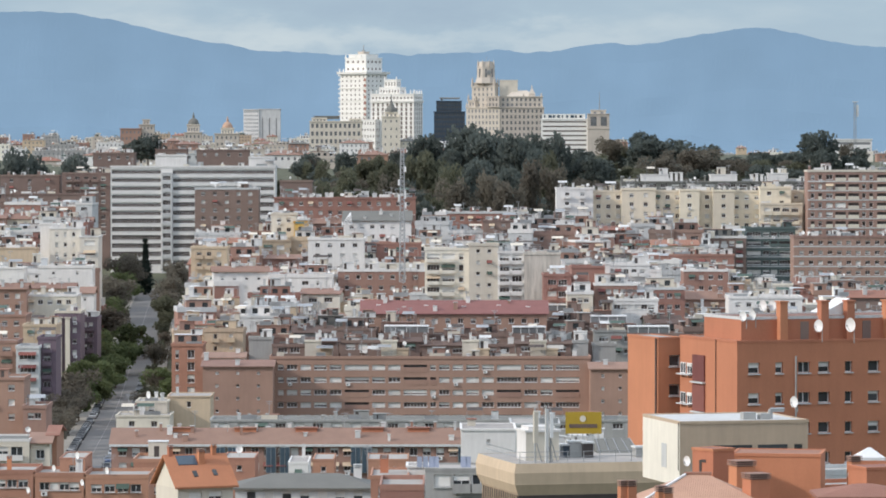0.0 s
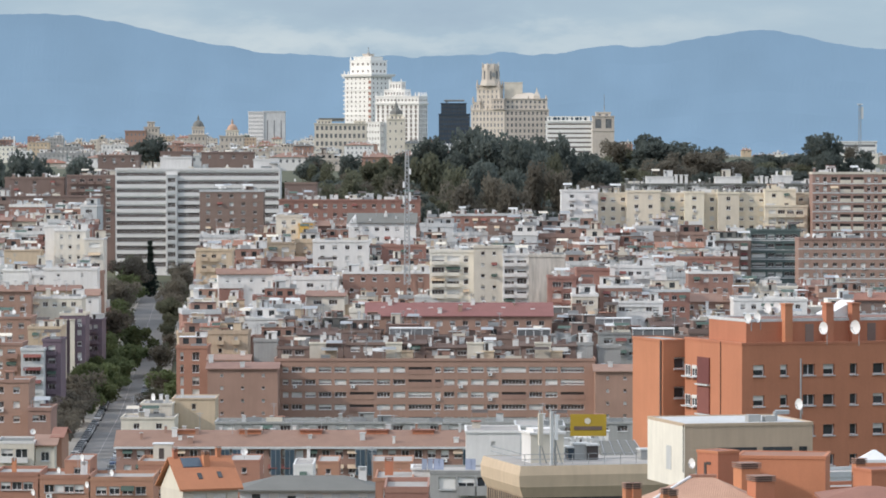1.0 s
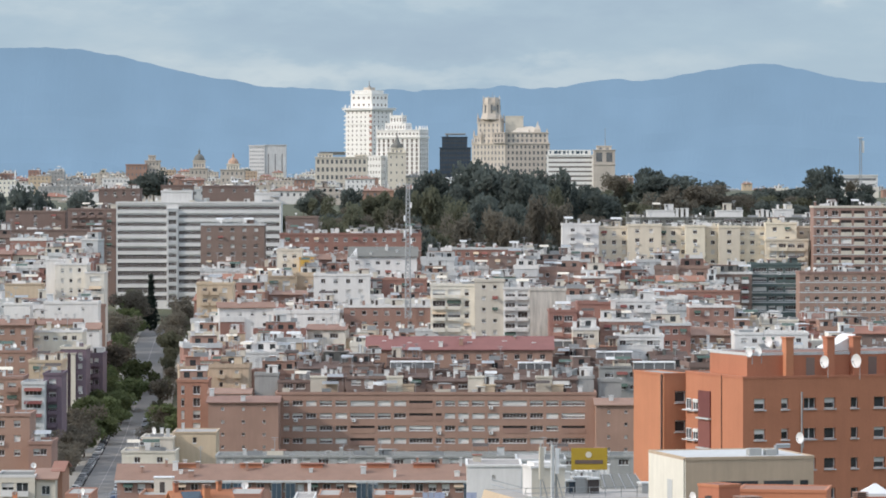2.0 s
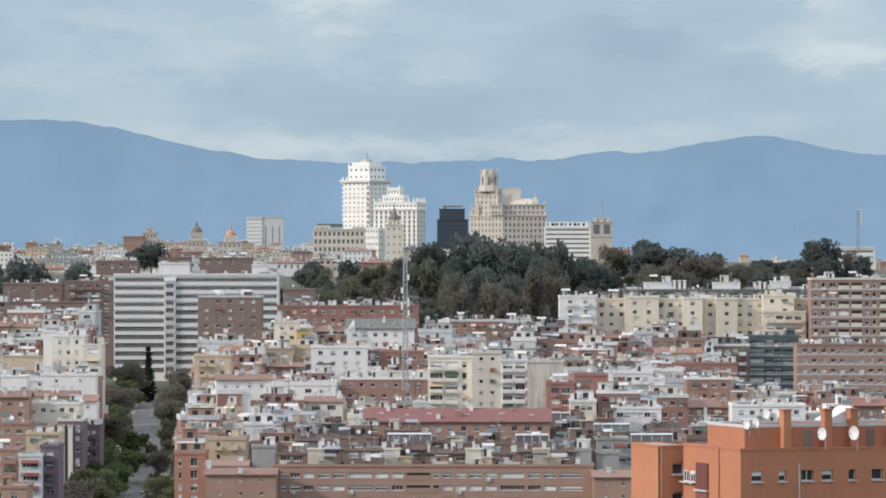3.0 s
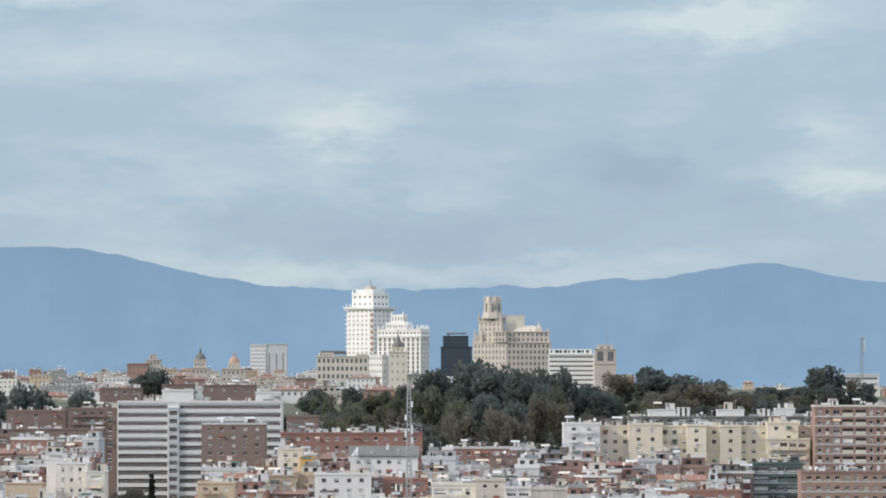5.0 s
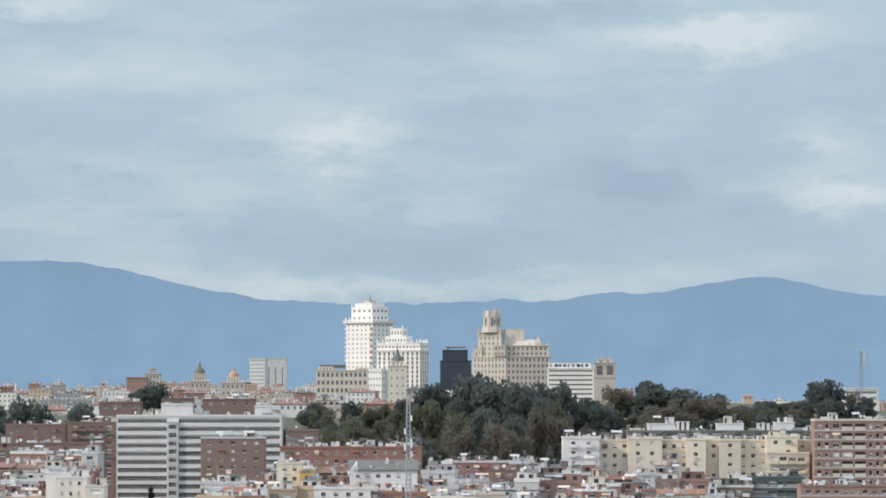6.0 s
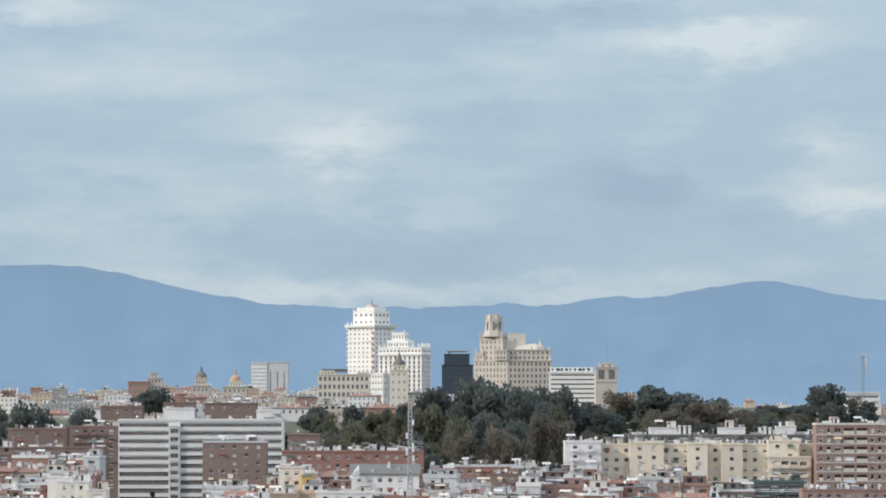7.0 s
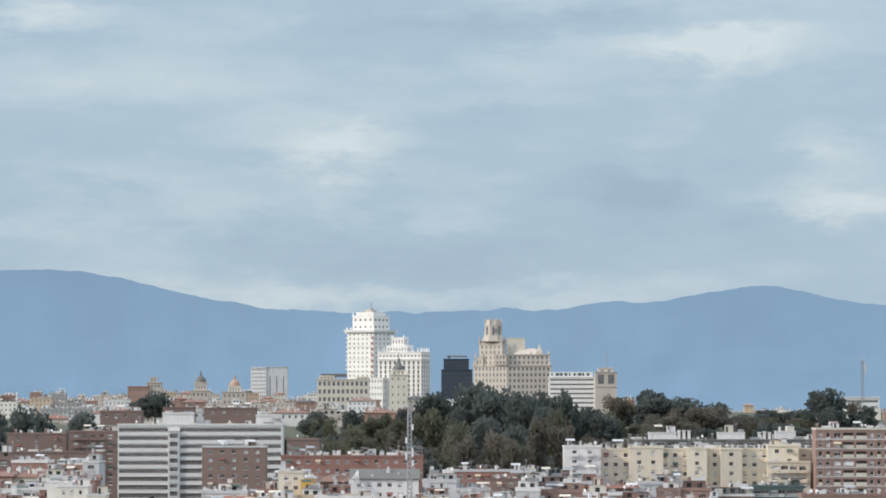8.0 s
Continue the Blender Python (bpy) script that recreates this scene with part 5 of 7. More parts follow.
building(25.3, 1062, 7.1, 33.2, wall=BRICK_RED, rows=4, cols=2, win=(2.2,1.5), balconies=0.8, label="red brick block with balconies")
building(32.6, 1066, 8.6, 35.1, wall=BRICK_RED, rows=0, cols=0, label="windowless red brick party wall", clutter=0.6)
building(31.0, 1052, 6.5, 29.0, wall=CREAM, rows=2, cols=3, pent=(4.0, 5, 2.6, WHITE), roof_mat=ROOF_WHITE, label="low cream block with a whitewashed terrace", clutter=1.4, parapet_mat=WHITE)
building(38.1, 1060, 10.8, 30.9, wall=BRICK_BROWN, rows=2, cols=5, pent=(6.0, 5, 2.6, WHITE), roof_mat=ROOF_WHITE, label="brown brick block with a white roof terrace", clutter=1.6, parapet_mat=WHITE)
building(49.3, 1062, 11.7, 29.8, wall=BRICK_RED, rows=2, cols=5, pent=(7.0, 5, 2.6, CREAM), label="red brick block with a cream roof room", clutter=1.5, parapet_mat=PALE)
building(41.4, 1044, 11.9, 27.6, wall=WHITE, rows=1, cols=6, win=(1.6,1.2), label="low white block with small terraces", clutter=1.6)
building(40.8, 1078, 12.1, 35.4, wall=WHITE, rows=3, cols=5, balconies=0.5, label="white block with stepped terraces", clutter=1.4)
building(-22.2, 1192, 16.0, 38.3, wall=BRICK_RED, rows=3, cols=4, label="dark red brick block below a lattice mast")
building(-50.8, 1246, 7.5, 45.8, wall=CREAM, rows=6, cols=2, label="narrow cream block with small windows")
building(-61.0, 1118, 14.6, 32.4, wall=WHITE, rows=2, cols=4, win=(0.9, 1.0), roof="gable", roof_mat=TILE_BROWN, rise=1.6, deep=9, label="white rendered block with a brown tiled roof", clutter=0.6, awn=0, turn=5)
building(-46.2, 1116, 17.0, 31.2, wall=WHITE, rows=2, xs=[(1.6, 0.8), (4.4, 0.8), (8.8, 1.8), (12.6, 0.8), (14.8, 0.8)], win=(0.9, 1.1), roof_mat=ROOF_WHITE, label="white block with a flat whitewashed roof", clutter=1.6, awn=0, parapet=0.9)
building(-68.9, 1152, 9.9, 38.0, wall=BEIGE, rows=6, cols=3, balconies=0.7, label="beige block with stacked balconies")
building(71.4, 1052, 18.3, 27.9, wall=WHITE, rows=1, cols=6, label="white low block with terraces", clutter=1.5)
building(63.4, 1110, 11.9, 33.0, wall=BRICK_BROWN, rows=3, cols=4, label="brown brick block with white terraces", parapet_mat=WHITE)
building(-28.2, 1130, 23.3, 32.4, wall=BRICK_BROWN, rows=6, cols=7, win=(1.2,1.1), parapet_mat=WHITE, label="brown brick block with a white parapet")
building(-37.8, 1180, 15.8, 39.8, wall=WHITE, rows=4, cols=4, label="white rendered block with small windows")
building(-43.9, 1240, 4.2, 43.4, wall=OCHRE, rows=4, cols=1, label="narrow ochre rendered block")
red_roof, red_h = building(-19.9, 1030, 45.3, 24.7, wall=BRICK_BROWN, roof="gable", roof_mat=TILE_RED, rise=3.3, rows=1, cols=14, deep=11, label="long low block with a dull red sheet roof", clutter=0.5, chimney="cream")
for px, py in ((3.5, 3.2), (9.8, 2.4), (15.2, 3.0), (24.5, 2.6), (33.0, 3.1), (40.2, 2.4)):
    part("skylight", Geo().box(0, 1.1, 0, 0.9, 0, 0.35), PAINT, red_roof, "small white skylight", at=(px, py, red_h + 0.35 + py * 0.5))
for px, py, z, w, d in ((-14.0, 1004, 22.9, 10.6, 5.0), (-6.0, 1031, 24.4, 11.5, 5.0), (16.5, 1004, 22.7, 8.0, 4.5), (36.0, 1031, 24.2, 9.0, 5.0), (44.0, 1004, 22.8, 10.0, 5.0), (62.0, 1031, 24.6, 12.0, 5.0), (24.0, 1058, 26.0, 9.5, 4.5)):
    shed = thing("terrace_canopy", "pale framed glazed canopy over a dark roof terrace", "canopy", (px, py, z), 0, "canopies over the terraces")
    part("canopy_roof", Geo().box(0, w, 0, d, 0, 0.14), ROOF_WHITE, shed)
    part("fascia", Geo().box(-0.05, w + 0.05, -0.06, -0.01, -0.12, 0.16), PAINT, shed)
    for k in range(5):
        part("post", Geo().box(-0.07, 0.07, 0.1, 0.24, -3.6, 0.0), PAINT, shed, at=(0.1 + (w - 0.2) * k / 4, 0, 0))
    part("glazing", Geo().box(0.1, w - 0.1, 0.15, 0.19, -1.5, -0.15), TOWN_GLASS, shed)
    part("rail_wall", Geo().box(-0.05, w + 0.05, 0.02, 0.12, -3.6, -1.55), BRICK_DARK, shed)
    part("back_wall", Geo().box(0, w, d - 0.2, d, -3.6, 0), BRICK_DARK, shed)


def street():
    """The avenue: asphalt, two raised pavements and a dashed line, following the land."""
    def strip(name, a, b, z, mat, label, thick=0.15, y0=700, y1=1470, step=10):
        g = Geo()
        y = y0
        ys = [y0 + step * i for i in range(int((y1 - y0) / step) + 1)]
        for y in ys:
            c = -75 - 0.044 * (y - 906)
            for x in (a, b):
                for dz in (0, thick):
                    g.v.append((c + x, y, ground(c, y) + z + dz - thick))
        for k in range(len(ys) - 1):
            n = 4 * k
            g.f += [(n + 1, n + 3, n + 7, n + 5), (n, n + 1, n + 5, n + 4), (n + 3, n + 2, n + 6, n + 7)]
            g.s += [0, 0, 0]
        tagged(new(name, g.mesh(name, mat)), label, "street", kind="structure")
    strip("road", -5.6, 5.6, 0.35, ASPHALT, "grey asphalt avenue running straight through the city", 0.3)
    strip("pavement", -8.4, -5.6, 0.50, PAVING, "paved footway along the avenue")
    strip("pavement", 5.6, 10.0, 0.50, PAVING, "paved footway along the avenue")
    strip("road_marking", -0.05, 0.05, 0.365, GRAVEL, "white centre line on the avenue", 0.01)


street()


def parked_car(x, y, paint, word):
    home = thing("parked_car", word + " car parked at the kerb", "car", (x, y, ground(x, y) + 0.35), 2.5, "cars along the avenue")
    g = Geo()
    prof = [(-2.1, 0.35), (-2.1, 0.75), (-1.2, 0.92), (1.9, 0.95), (2.1, 0.8), (2.1, 0.35)]
    n = len(prof)
    for s in (-0.86, 0.86):
        g.v += [(s, p, z) for p, z in prof]
    g.f += [tuple(range(n)), tuple(range(2 * n - 1, n - 1, -1))] + [(i, n + i, n + (i + 1) % n, (i + 1) % n) for i in range(n)]
    g.s += [0] * (n + 2)
    part("body", g, paint, home)
    c = Geo()
    k = 0
    prof = [(-1.1, 0.9), (-0.4, 1.42), (1.2, 1.45), (1.85, 0.92)]
    for s in (-0.72, 0.72):
        c.v += [(s * (0.9 if z > 1 else 1.1), p, z) for p, z in prof]
    c.f += [(0, 1, 2, 3), (7, 6, 5, 4), (0, 4, 5, 1), (1, 5, 6, 2), (2, 6, 7, 3)]
    c.s += [1, 1, 1, 0, 1]
    part("cabin", c, (paint, GLASS), home)
    for sx in (-0.8, 0.8):
        for sy in (-1.35, 1.35):
            w = Geo().bar((sx - 0.1, sy, 0.32), (sx + 0.1, sy, 0.32), 0.32, n=10)
            part("wheel", w, DARK, home)
    return home


car_rnd = random.Random(3)
WORDS = ("white", "silver", "dark", "red", "blue")
models = {}
for k in range(44):
    y = 850 + 6.2 * k + car_rnd.uniform(-0.5, 0.5)
    if car_rnd.random() < 0.12:
        continue
    c = car_rnd.choice((0, 1, 1, 1, 2, 2, 2, 4))
    for sx in ((-4.5,) if k % 3 else (-4.5, 4.5)):
        px = -75 - 0.044 * (y - 906) + sx
        if c not in models:
            models[c] = parked_car(px, y, CARS[c], WORDS[c])
        else:
            copy_thing(models[c], pose(px, y, ground(px, y) + 0.35, 0, 0, 2.5))

building(-40.0, 975, 74.1, 16.7, wall=BRICK_BROWN, rows=6, xs=[(1.8, 1.3), (3.85, 2.4), (7.0, 2.4), (10.15, 2.9), (13.8, 2.7), (17.25, 5.6), (23.6, 3.0), (27.35, 2.8), (30.9, 5.4), (37.05, 1.3), (39.1, 2.4), (42.25, 2.4), (45.4, 2.9), (49.05, 2.7), (52.5, 5.6), (58.85, 3.0), (62.6, 2.8), (66.15, 5.4)], win=(2.1, 1.15), storey=2.9, first=1.5, roof="flat", roof_mat=TILE_DARK, deep=15, label="long brown brick block with rows of windows and dark loggias", clutter=0.7, loggia=0.14, margin=1.5, ac=0.12, awn=0, blinds=(0,0,0.5,0.7,1.0,1.0))
building(-39.8, 984, 7.5, 19.1, wall=BRICK_DARK, rows=1, cols=2, win=(2.2,1.2), first=0.4, roof="flat", roof_mat=TILE_DARK, rise=1.1, deep=5, label="dark penthouse storey on a long brick block", name="penthouse", category="penthouse", group="penthouses on the long block", clutter=1.2, base=15.5)
building(-31.9, 984, 7.5, 20.0, wall=BRICK_DARK, rows=1, cols=2, win=(2.2,1.2), first=0.4, roof="gable", roof_mat=TILE_DARK, rise=1.1, deep=5, label="dark penthouse storey on a long brick block", name="penthouse", category="penthouse", group="penthouses on the long block", clutter=1.2, base=15.5)
building(-24.0, 984, 10.7, 20.0, wall=BRICK_DARK, rows=1, cols=3, win=(2.2,1.2), first=0.4, roof="flat", roof_mat=TILE_DARK, rise=1.1, deep=5, label="dark penthouse storey on a long brick block", name="penthouse", category="penthouse", group="penthouses on the long block", clutter=1.2, base=15.5)
building(-12.9, 984, 7.5, 20.0, wall=BRICK_DARK, rows=1, cols=2, win=(2.2,1.2), first=0.4, roof="gable", roof_mat=TILE_DARK, rise=1.1, deep=5, label="dark penthouse storey on a long brick block", name="penthouse", category="penthouse", group="penthouses on the long block", clutter=1.2, base=15.5)
building(-5.0, 984, 10.7, 19.1, wall=BRICK_DARK, rows=1, cols=3, win=(2.2,1.2), first=0.4, roof="gable", roof_mat=TILE_DARK, rise=1.1, deep=5, label="dark penthouse storey on a long brick block", name="penthouse", category="penthouse", group="penthouses on the long block", clutter=1.2, base=15.5)
building(6.1, 984, 10.7, 19.1, wall=BRICK_DARK, rows=1, cols=3, win=(2.2,1.2), first=0.4, roof="flat", roof_mat=SLATE, rise=1.1, deep=5, label="dark penthouse storey on a long brick block", name="penthouse", category="penthouse", group="penthouses on the long block", clutter=1.2, base=15.5)
building(17.1, 984, 12.8, 19.5, wall=BRICK_DARK, rows=1, cols=4, win=(2.2,1.2), first=0.4, roof="gable", roof_mat=TILE_DARK, rise=1.1, deep=5, label="dark penthouse storey on a long brick block", name="penthouse", category="penthouse", group="penthouses on the long block", clutter=1.2, base=15.5)
building(30.3, 984, 3.6, 20.0, wall=GREY, rows=1, cols=1, win=(2.2,1.2), first=0.4, roof="flat", roof_mat=TILE_DARK, rise=1.1, deep=5, label="dark penthouse storey on a long brick block", name="penthouse", category="penthouse", group="penthouses on the long block", clutter=1.2, base=15.5)
building(33.9, 968, 9.7, 14.4, wall=BRICK_BROWN, rows=4, cols=2, win=(0.7, 0.7), roof="gable", roof_mat=TILE_PALE, rise=1.5, label="plain brick end block with small windows", clutter=0.3, awn=0)
building(-54.9, 962, 16.0, 15.3, wall=BRICK_BROWN, rows=4, cols=3, win=(0.7, 0.6), roof="gable", roof_mat=TILE_PALE, rise=1.4, label="plain brick end block with small windows", clutter=0.2, awn=0, ac=0)
building(-55.3, 972, 9.4, 16.8, wall=CREAM, rows=0, cols=0, roof="gable", roof_mat=TILE_PALE, rise=1.2, label="cream attic gable on a brick block", clutter=0.2)
building(-63.8, 990, 7.3, 18.9, wall=BRICK_DUSTY, rows=5, xs=[(0.9, 0.8), (3.7, 1.7)], win=(1.2, 1.9), label="orange red brick corner block with a dark window bay", parapet_mat=BRICK_DUSTY, pent=(6.2, 4, 2.4, BRICK_BROWN), clutter=1.2)
building(-32.1, 978, 3.7, 20.5, wall=CREAM, rows=0, cols=0, deep=3.5, parapet=0.2, base=15.8, clutter=0.6, name="stair_tower", category="stair tower", label="cream stair tower on a long brick block", group="stair towers on the long block")
building(-28.4, 977, 2.6, 18.7, wall=BEIGE, rows=0, cols=0, deep=3.0, parapet=0.2, base=15.8, clutter=0.5, name="chimney_block", category="chimney", label="low beige chimney block on a long brick block", group="chimney blocks on the long block")
building(-14.4, 978, 3.7, 20.5, wall=CREAM, rows=0, cols=0, deep=3.5, parapet=0.2, base=15.8, clutter=0.6, name="stair_tower", category="stair tower", label="cream stair tower on a long brick block", group="stair towers on the long block")
building(-10.7, 977, 2.6, 18.7, wall=BEIGE, rows=0, cols=0, deep=3.0, parapet=0.2, base=15.8, clutter=0.5, name="chimney_block", category="chimney", label="low beige chimney block on a long brick block", group="chimney blocks on the long block")
building(4.5, 978, 3.7, 20.5, wall=CREAM, rows=0, cols=0, deep=3.5, parapet=0.2, base=15.8, clutter=0.6, name="stair_tower", category="stair tower", label="cream stair tower on a long brick block", group="stair towers on the long block")
building(8.1, 977, 2.6, 18.7, wall=BEIGE, rows=0, cols=0, deep=3.0, parapet=0.2, base=15.8, clutter=0.5, name="chimney_block", category="chimney", label="low beige chimney block on a long brick block", group="chimney blocks on the long block")
building(20.3, 978, 3.7, 20.5, wall=CREAM, rows=0, cols=0, deep=3.5, parapet=0.2, base=15.8, clutter=0.6, name="stair_tower", category="stair tower", label="cream stair tower on a long brick block", group="stair towers on the long block")
building(24.0, 977, 2.6, 18.7, wall=BEIGE, rows=0, cols=0, deep=3.0, parapet=0.2, base=15.8, clutter=0.5, name="chimney_block", category="chimney", label="low beige chimney block on a long brick block", group="chimney blocks on the long block")
building(-45.4, 985, 5.5, 20.7, wall=GREY, rows=0, cols=0, deep=6, label="plain grey rendered stair block", clutter=0.4)
building(35.1, 985, 5.3, 19.2, wall=GREY, rows=0, cols=0, deep=6, label="plain grey rendered stair block", clutter=0.4)
building(-64.6, 820, 68.8, 7.4, wall=BRICK_BROWN, rows=3, cols=26, win=(1.5, 1.5), roof="gable", roof_mat=TILE_BROWN, rise=3.0, deep=14, first=0.5, label="long low brick block with a faded tiled roof", clutter=1.0, chimney="brick", awn=0.15, back=SHADE)
building(-59.2, 905, 9.2, 11.9, wall=BEIGE, rows=1, cols=1, win=(0.9,1.3), label="plain beige rendered block", clutter=0.3, parapet=0.2)
building(-69.1, 890, 11.3, 8.6, wall=CREAM, rows=1, cols=2, label="low cream block with a terrace", clutter=1.2, parapet=0.3)
building(-65.5, 898, 6.7, 11.1, wall=CREAM, rows=1, cols=1, label="small cream penthouse on a terrace", clutter=0.8, parapet=0.3)
building(-48.6, 880, 88.0, 8.3, wall=GREY, rows=1, cols=22, win=(2.2,1.2), roof_mat=SLATE, label="low grey block with a grey flat roof", trim=GREY, clutter=0.3, parapet=0.3, awn=0.25, first=0.5)
building(-103.7, 950, 7.6, 21.5, wall=BRICK_BROWN, rows=6, cols=2, win=(1.9,1.4), label="brown brick block with glazed balconies", clutter=0.8, balconies=0.5)
building(-95.8, 945, 5.1, 20.5, margin=0.3, wall=PALE, rows=7, cols=1, win=(3.6,1.6), storey=2.9, label="glazed white bay of a brick block", clutter=0.4, awn=0.2)
building(-91.4, 950, 4.1, 22.3, wall=HAZED_BRICK, rows=7, cols=1, win=(1.6,1.5), balconies=1, label="dark brick block with stacked balconies", clutter=1)
building(-100.5, 1090, 6.7, 22.8, wall=HAZED_BRICK, rows=7, xs=[(4.6,1.1)], label="dark brick tower block with glazed stair strips, plum from painted haze", clutter=0.7, parapet_mat=CREAM)
building(-110.2, 1105, 14.1, 26.6, wall=CREAM, rows=1, cols=5, label="cream penthouse storey with a roof terrace", clutter=1.0, parapet_mat=WHITE)
building(-91.7, 840, 8.1, 19.1, wall=BRICK_BROWN, rows=3, cols=2, label="orange brown brick block beside the avenue", clutter=0.6)
building(-82.8, 830, 4.5, 14.1, wall=BRICK_BROWN, rows=1, cols=2, label="low pinkish brick house with chimneys", clutter=0.8)
building(-103.4, 1205, 6.0, 19.8, wall=BRICK_RED, rows=6, cols=2, balconies=0.8, label="red brick block with street balconies")
building(-110.2, 1010, 10.2, 25.0, wall=BRICK_BROWN, rows=5, cols=3, label="brown brick block with a terrace", clutter=1.0)
building(-98.2, 985, 7.7, 23.7, wall=BEIGE, rows=4, cols=3, balconies=0.5, label="beige block with balconies and awnings", awn=0.3, clutter=1.0)
building(-115.3, 1206, 7.3, 43.7, wall=WHITE, rows=0, cols=0, deep=9, label="tall blank white party wall above the roofs", clutter=0.3, parapet=0.2)
building(-112.0, 1199, 9.0, 42.5, wall=LIME, rows=3, cols=3, win=(0.9, 1.2), label="pale stepped block with a few small windows", clutter=0.8, parapet=0.4, parapet_mat=WHITE)
building(-103.2, 1196, 5.4, 40.2, wall=LIME, rows=3, xs=[(1.4, 3.0)], win=(1.2, 1.3), label="pale stepped block with a roof loggia", clutter=0.8, parapet=0.3, parapet_mat=WHITE)
building(-125.4, 1190, 10.4, 37.1, wall=BEIGE, rows=0, cols=0, deep=9, label="plain dull beige end wall", clutter=0.5, parapet=0.2)
building(-110.5, 1150, 14.8, 32.8, wall=WHITE, rows=1, cols=2, win=(0.8, 0.9), deep=9, label="low white terrace wall with a whitewashed roof", roof_mat=ROOF_WHITE, clutter=1.0, parapet=0.6)
building(-121.5, 1150, 7.1, 32.5, wall=WHITE, rows=0, cols=0, deep=9, label="low bright white terrace wall", roof_mat=ROOF_WHITE, clutter=0.6, parapet=0.4)
building(-98.3, 1128, 4.8, 26.4, wall=WHITE, rows=1, cols=1, win=(0.8, 0.9), roof="gable", roof_mat=TILE_PALE, rise=1.8, deep=8, label="white rendered house with a low tiled roof", clutter=0.4)
building(-96.2, 1112, 4.9, 20.4, wall=HAZED_BRICK, rows=6, cols=2, win=(1.1, 1.5), balconies=1, label="dark brick block with street balconies, plum from painted haze", clutter=0.8, awn=0)
building(-119.0, 1100, 10.2, 28.4, wall=BRICK_BROWN, roof="gable", roof_mat=TILE_BROWN, rise=1.7, rows=2, cols=3, deep=9, label="brown brick house with a clay tiled roof", clutter=1.0, awn=0)
building(-112.5, 1130, 13.6, 27.6, wall=BEIGE, roof="gable", roof_mat=TILE_BROWN, rise=1.6, rows=1, cols=4, deep=9, label="beige block with a brown tiled roof", clutter=0.8)
building(-99.9, 1089, 1.3, 21.6, wall=CREAM, rows=0, cols=0, deep=0.6, clutter=0, parapet=0.1, name="stair_strip", category="stair glazing", label="pale glazed stair strip on a dark tower")
building(-97.7, 1089, 1.2, 21.6, wall=CREAM, rows=0, cols=0, deep=0.6, clutter=0, parapet=0.1, name="stair_strip", category="stair glazing", label="pale glazed stair strip on a dark tower")
building(-75.4, 700, 6.6, 16.6, wall=CREAM, rows=3, cols=2, win=(2.0,1.6), roof_mat=SLATE, deep=12, label="cream house with a grey flat roof and broad balconies", clutter=0.6, balconies=1.0, near=True, parapet=0.3, parapet_mat=WHITE)
building(-68.7, 701, 3.2, 16.0, wall=CREAM, rows=2, cols=1, win=(1.4,1.5), roof="gable", roof_mat=TILE_PALE, rise=1.6, deep=11, label="cream house end with a faded tiled roof", clutter=0.3, near=True)
building(-66.1, 705, 1.4, 17.0, wall=BRICK_DUSTY, roof="gable", rows=1, cols=0, roof_mat=TILE, rise=1.5, label="narrow brick house end", clutter=0.3)
building(-69.0, 640, 6.9, 15.8, wall=BRICK_DUSTY, rows=2, cols=3, win=(1.5,1.2), label="orange brick terrace block", near=True, clutter=0.7, chimney="brick", parapet_mat=BRICK_DUSTY)
building(-62.3, 640, 7.9, 15.4, wall=BRICK_DUSTY, rows=2, cols=4, win=(1.5,1.2), label="orange brick terrace block", near=True, clutter=0.7, chimney="brick")
building(-59.0, 648, 3.9, 17.4, wall=BRICK_DUSTY, rows=1, cols=1, win=(1.0,1.0), label="orange brick stair block", near=True, clutter=0.5, chimney="brick", parapet=0.2)
building(-54.6, 640, 9.8, 15.1, wall=BRICK_DUSTY, rows=2, cols=4, win=(1.6,1.2), label="orange brick terrace block", near=True, clutter=0.7, chimney="brick")
building(-48.2, 655, 4.8, 16.4, wall=BRICK_DUSTY, rows=2, cols=2, win=(1.0,1.1), label="orange brick block with a roof terrace", near=True, clutter=0.6, chimney="brick")
building(-34.4, 660, 4.9, 16.5, wall=BRICK_DUSTY, rows=1, cols=1, win=(0.8,0.8), label="plain orange brick block", near=True, clutter=0.5, chimney="brick", parapet=0.2)
building(-20.4, 660, 3.3, 16.3, wall=BRICK_DUSTY, rows=1, cols=1, win=(0.8,0.8), label="plain orange brick block", near=True, clutter=0.4, chimney="brick", parapet=0.2)
building(-11.9, 660, 6.4, 16.3, wall=BRICK_DUSTY, rows=1, cols=2, win=(0.6,1.2), label="plain orange brick block", near=True, clutter=0.4, chimney="brick", parapet=0.2)
building(-23.5, 640, 3.0, 17.3, wall=WHITE, rows=1, cols=1, win=(0.7,0.7), label="small white rendered roof block", near=True, clutter=0.5, parapet=0.2)
gabled, gabled_h = building(-29.6, 470, 6.6, 27.1, wall=CREAM, roof='gable', roof_mat=TILE_SUNLIT, rise=3.6, rows=1, cols=2, win=(1.6, 0.9), turn=24, deep=7.2, label='gabled house with an orange tiled roof and sunlit cream gable', near=True, clutter=0, awn=0, first=0.4)


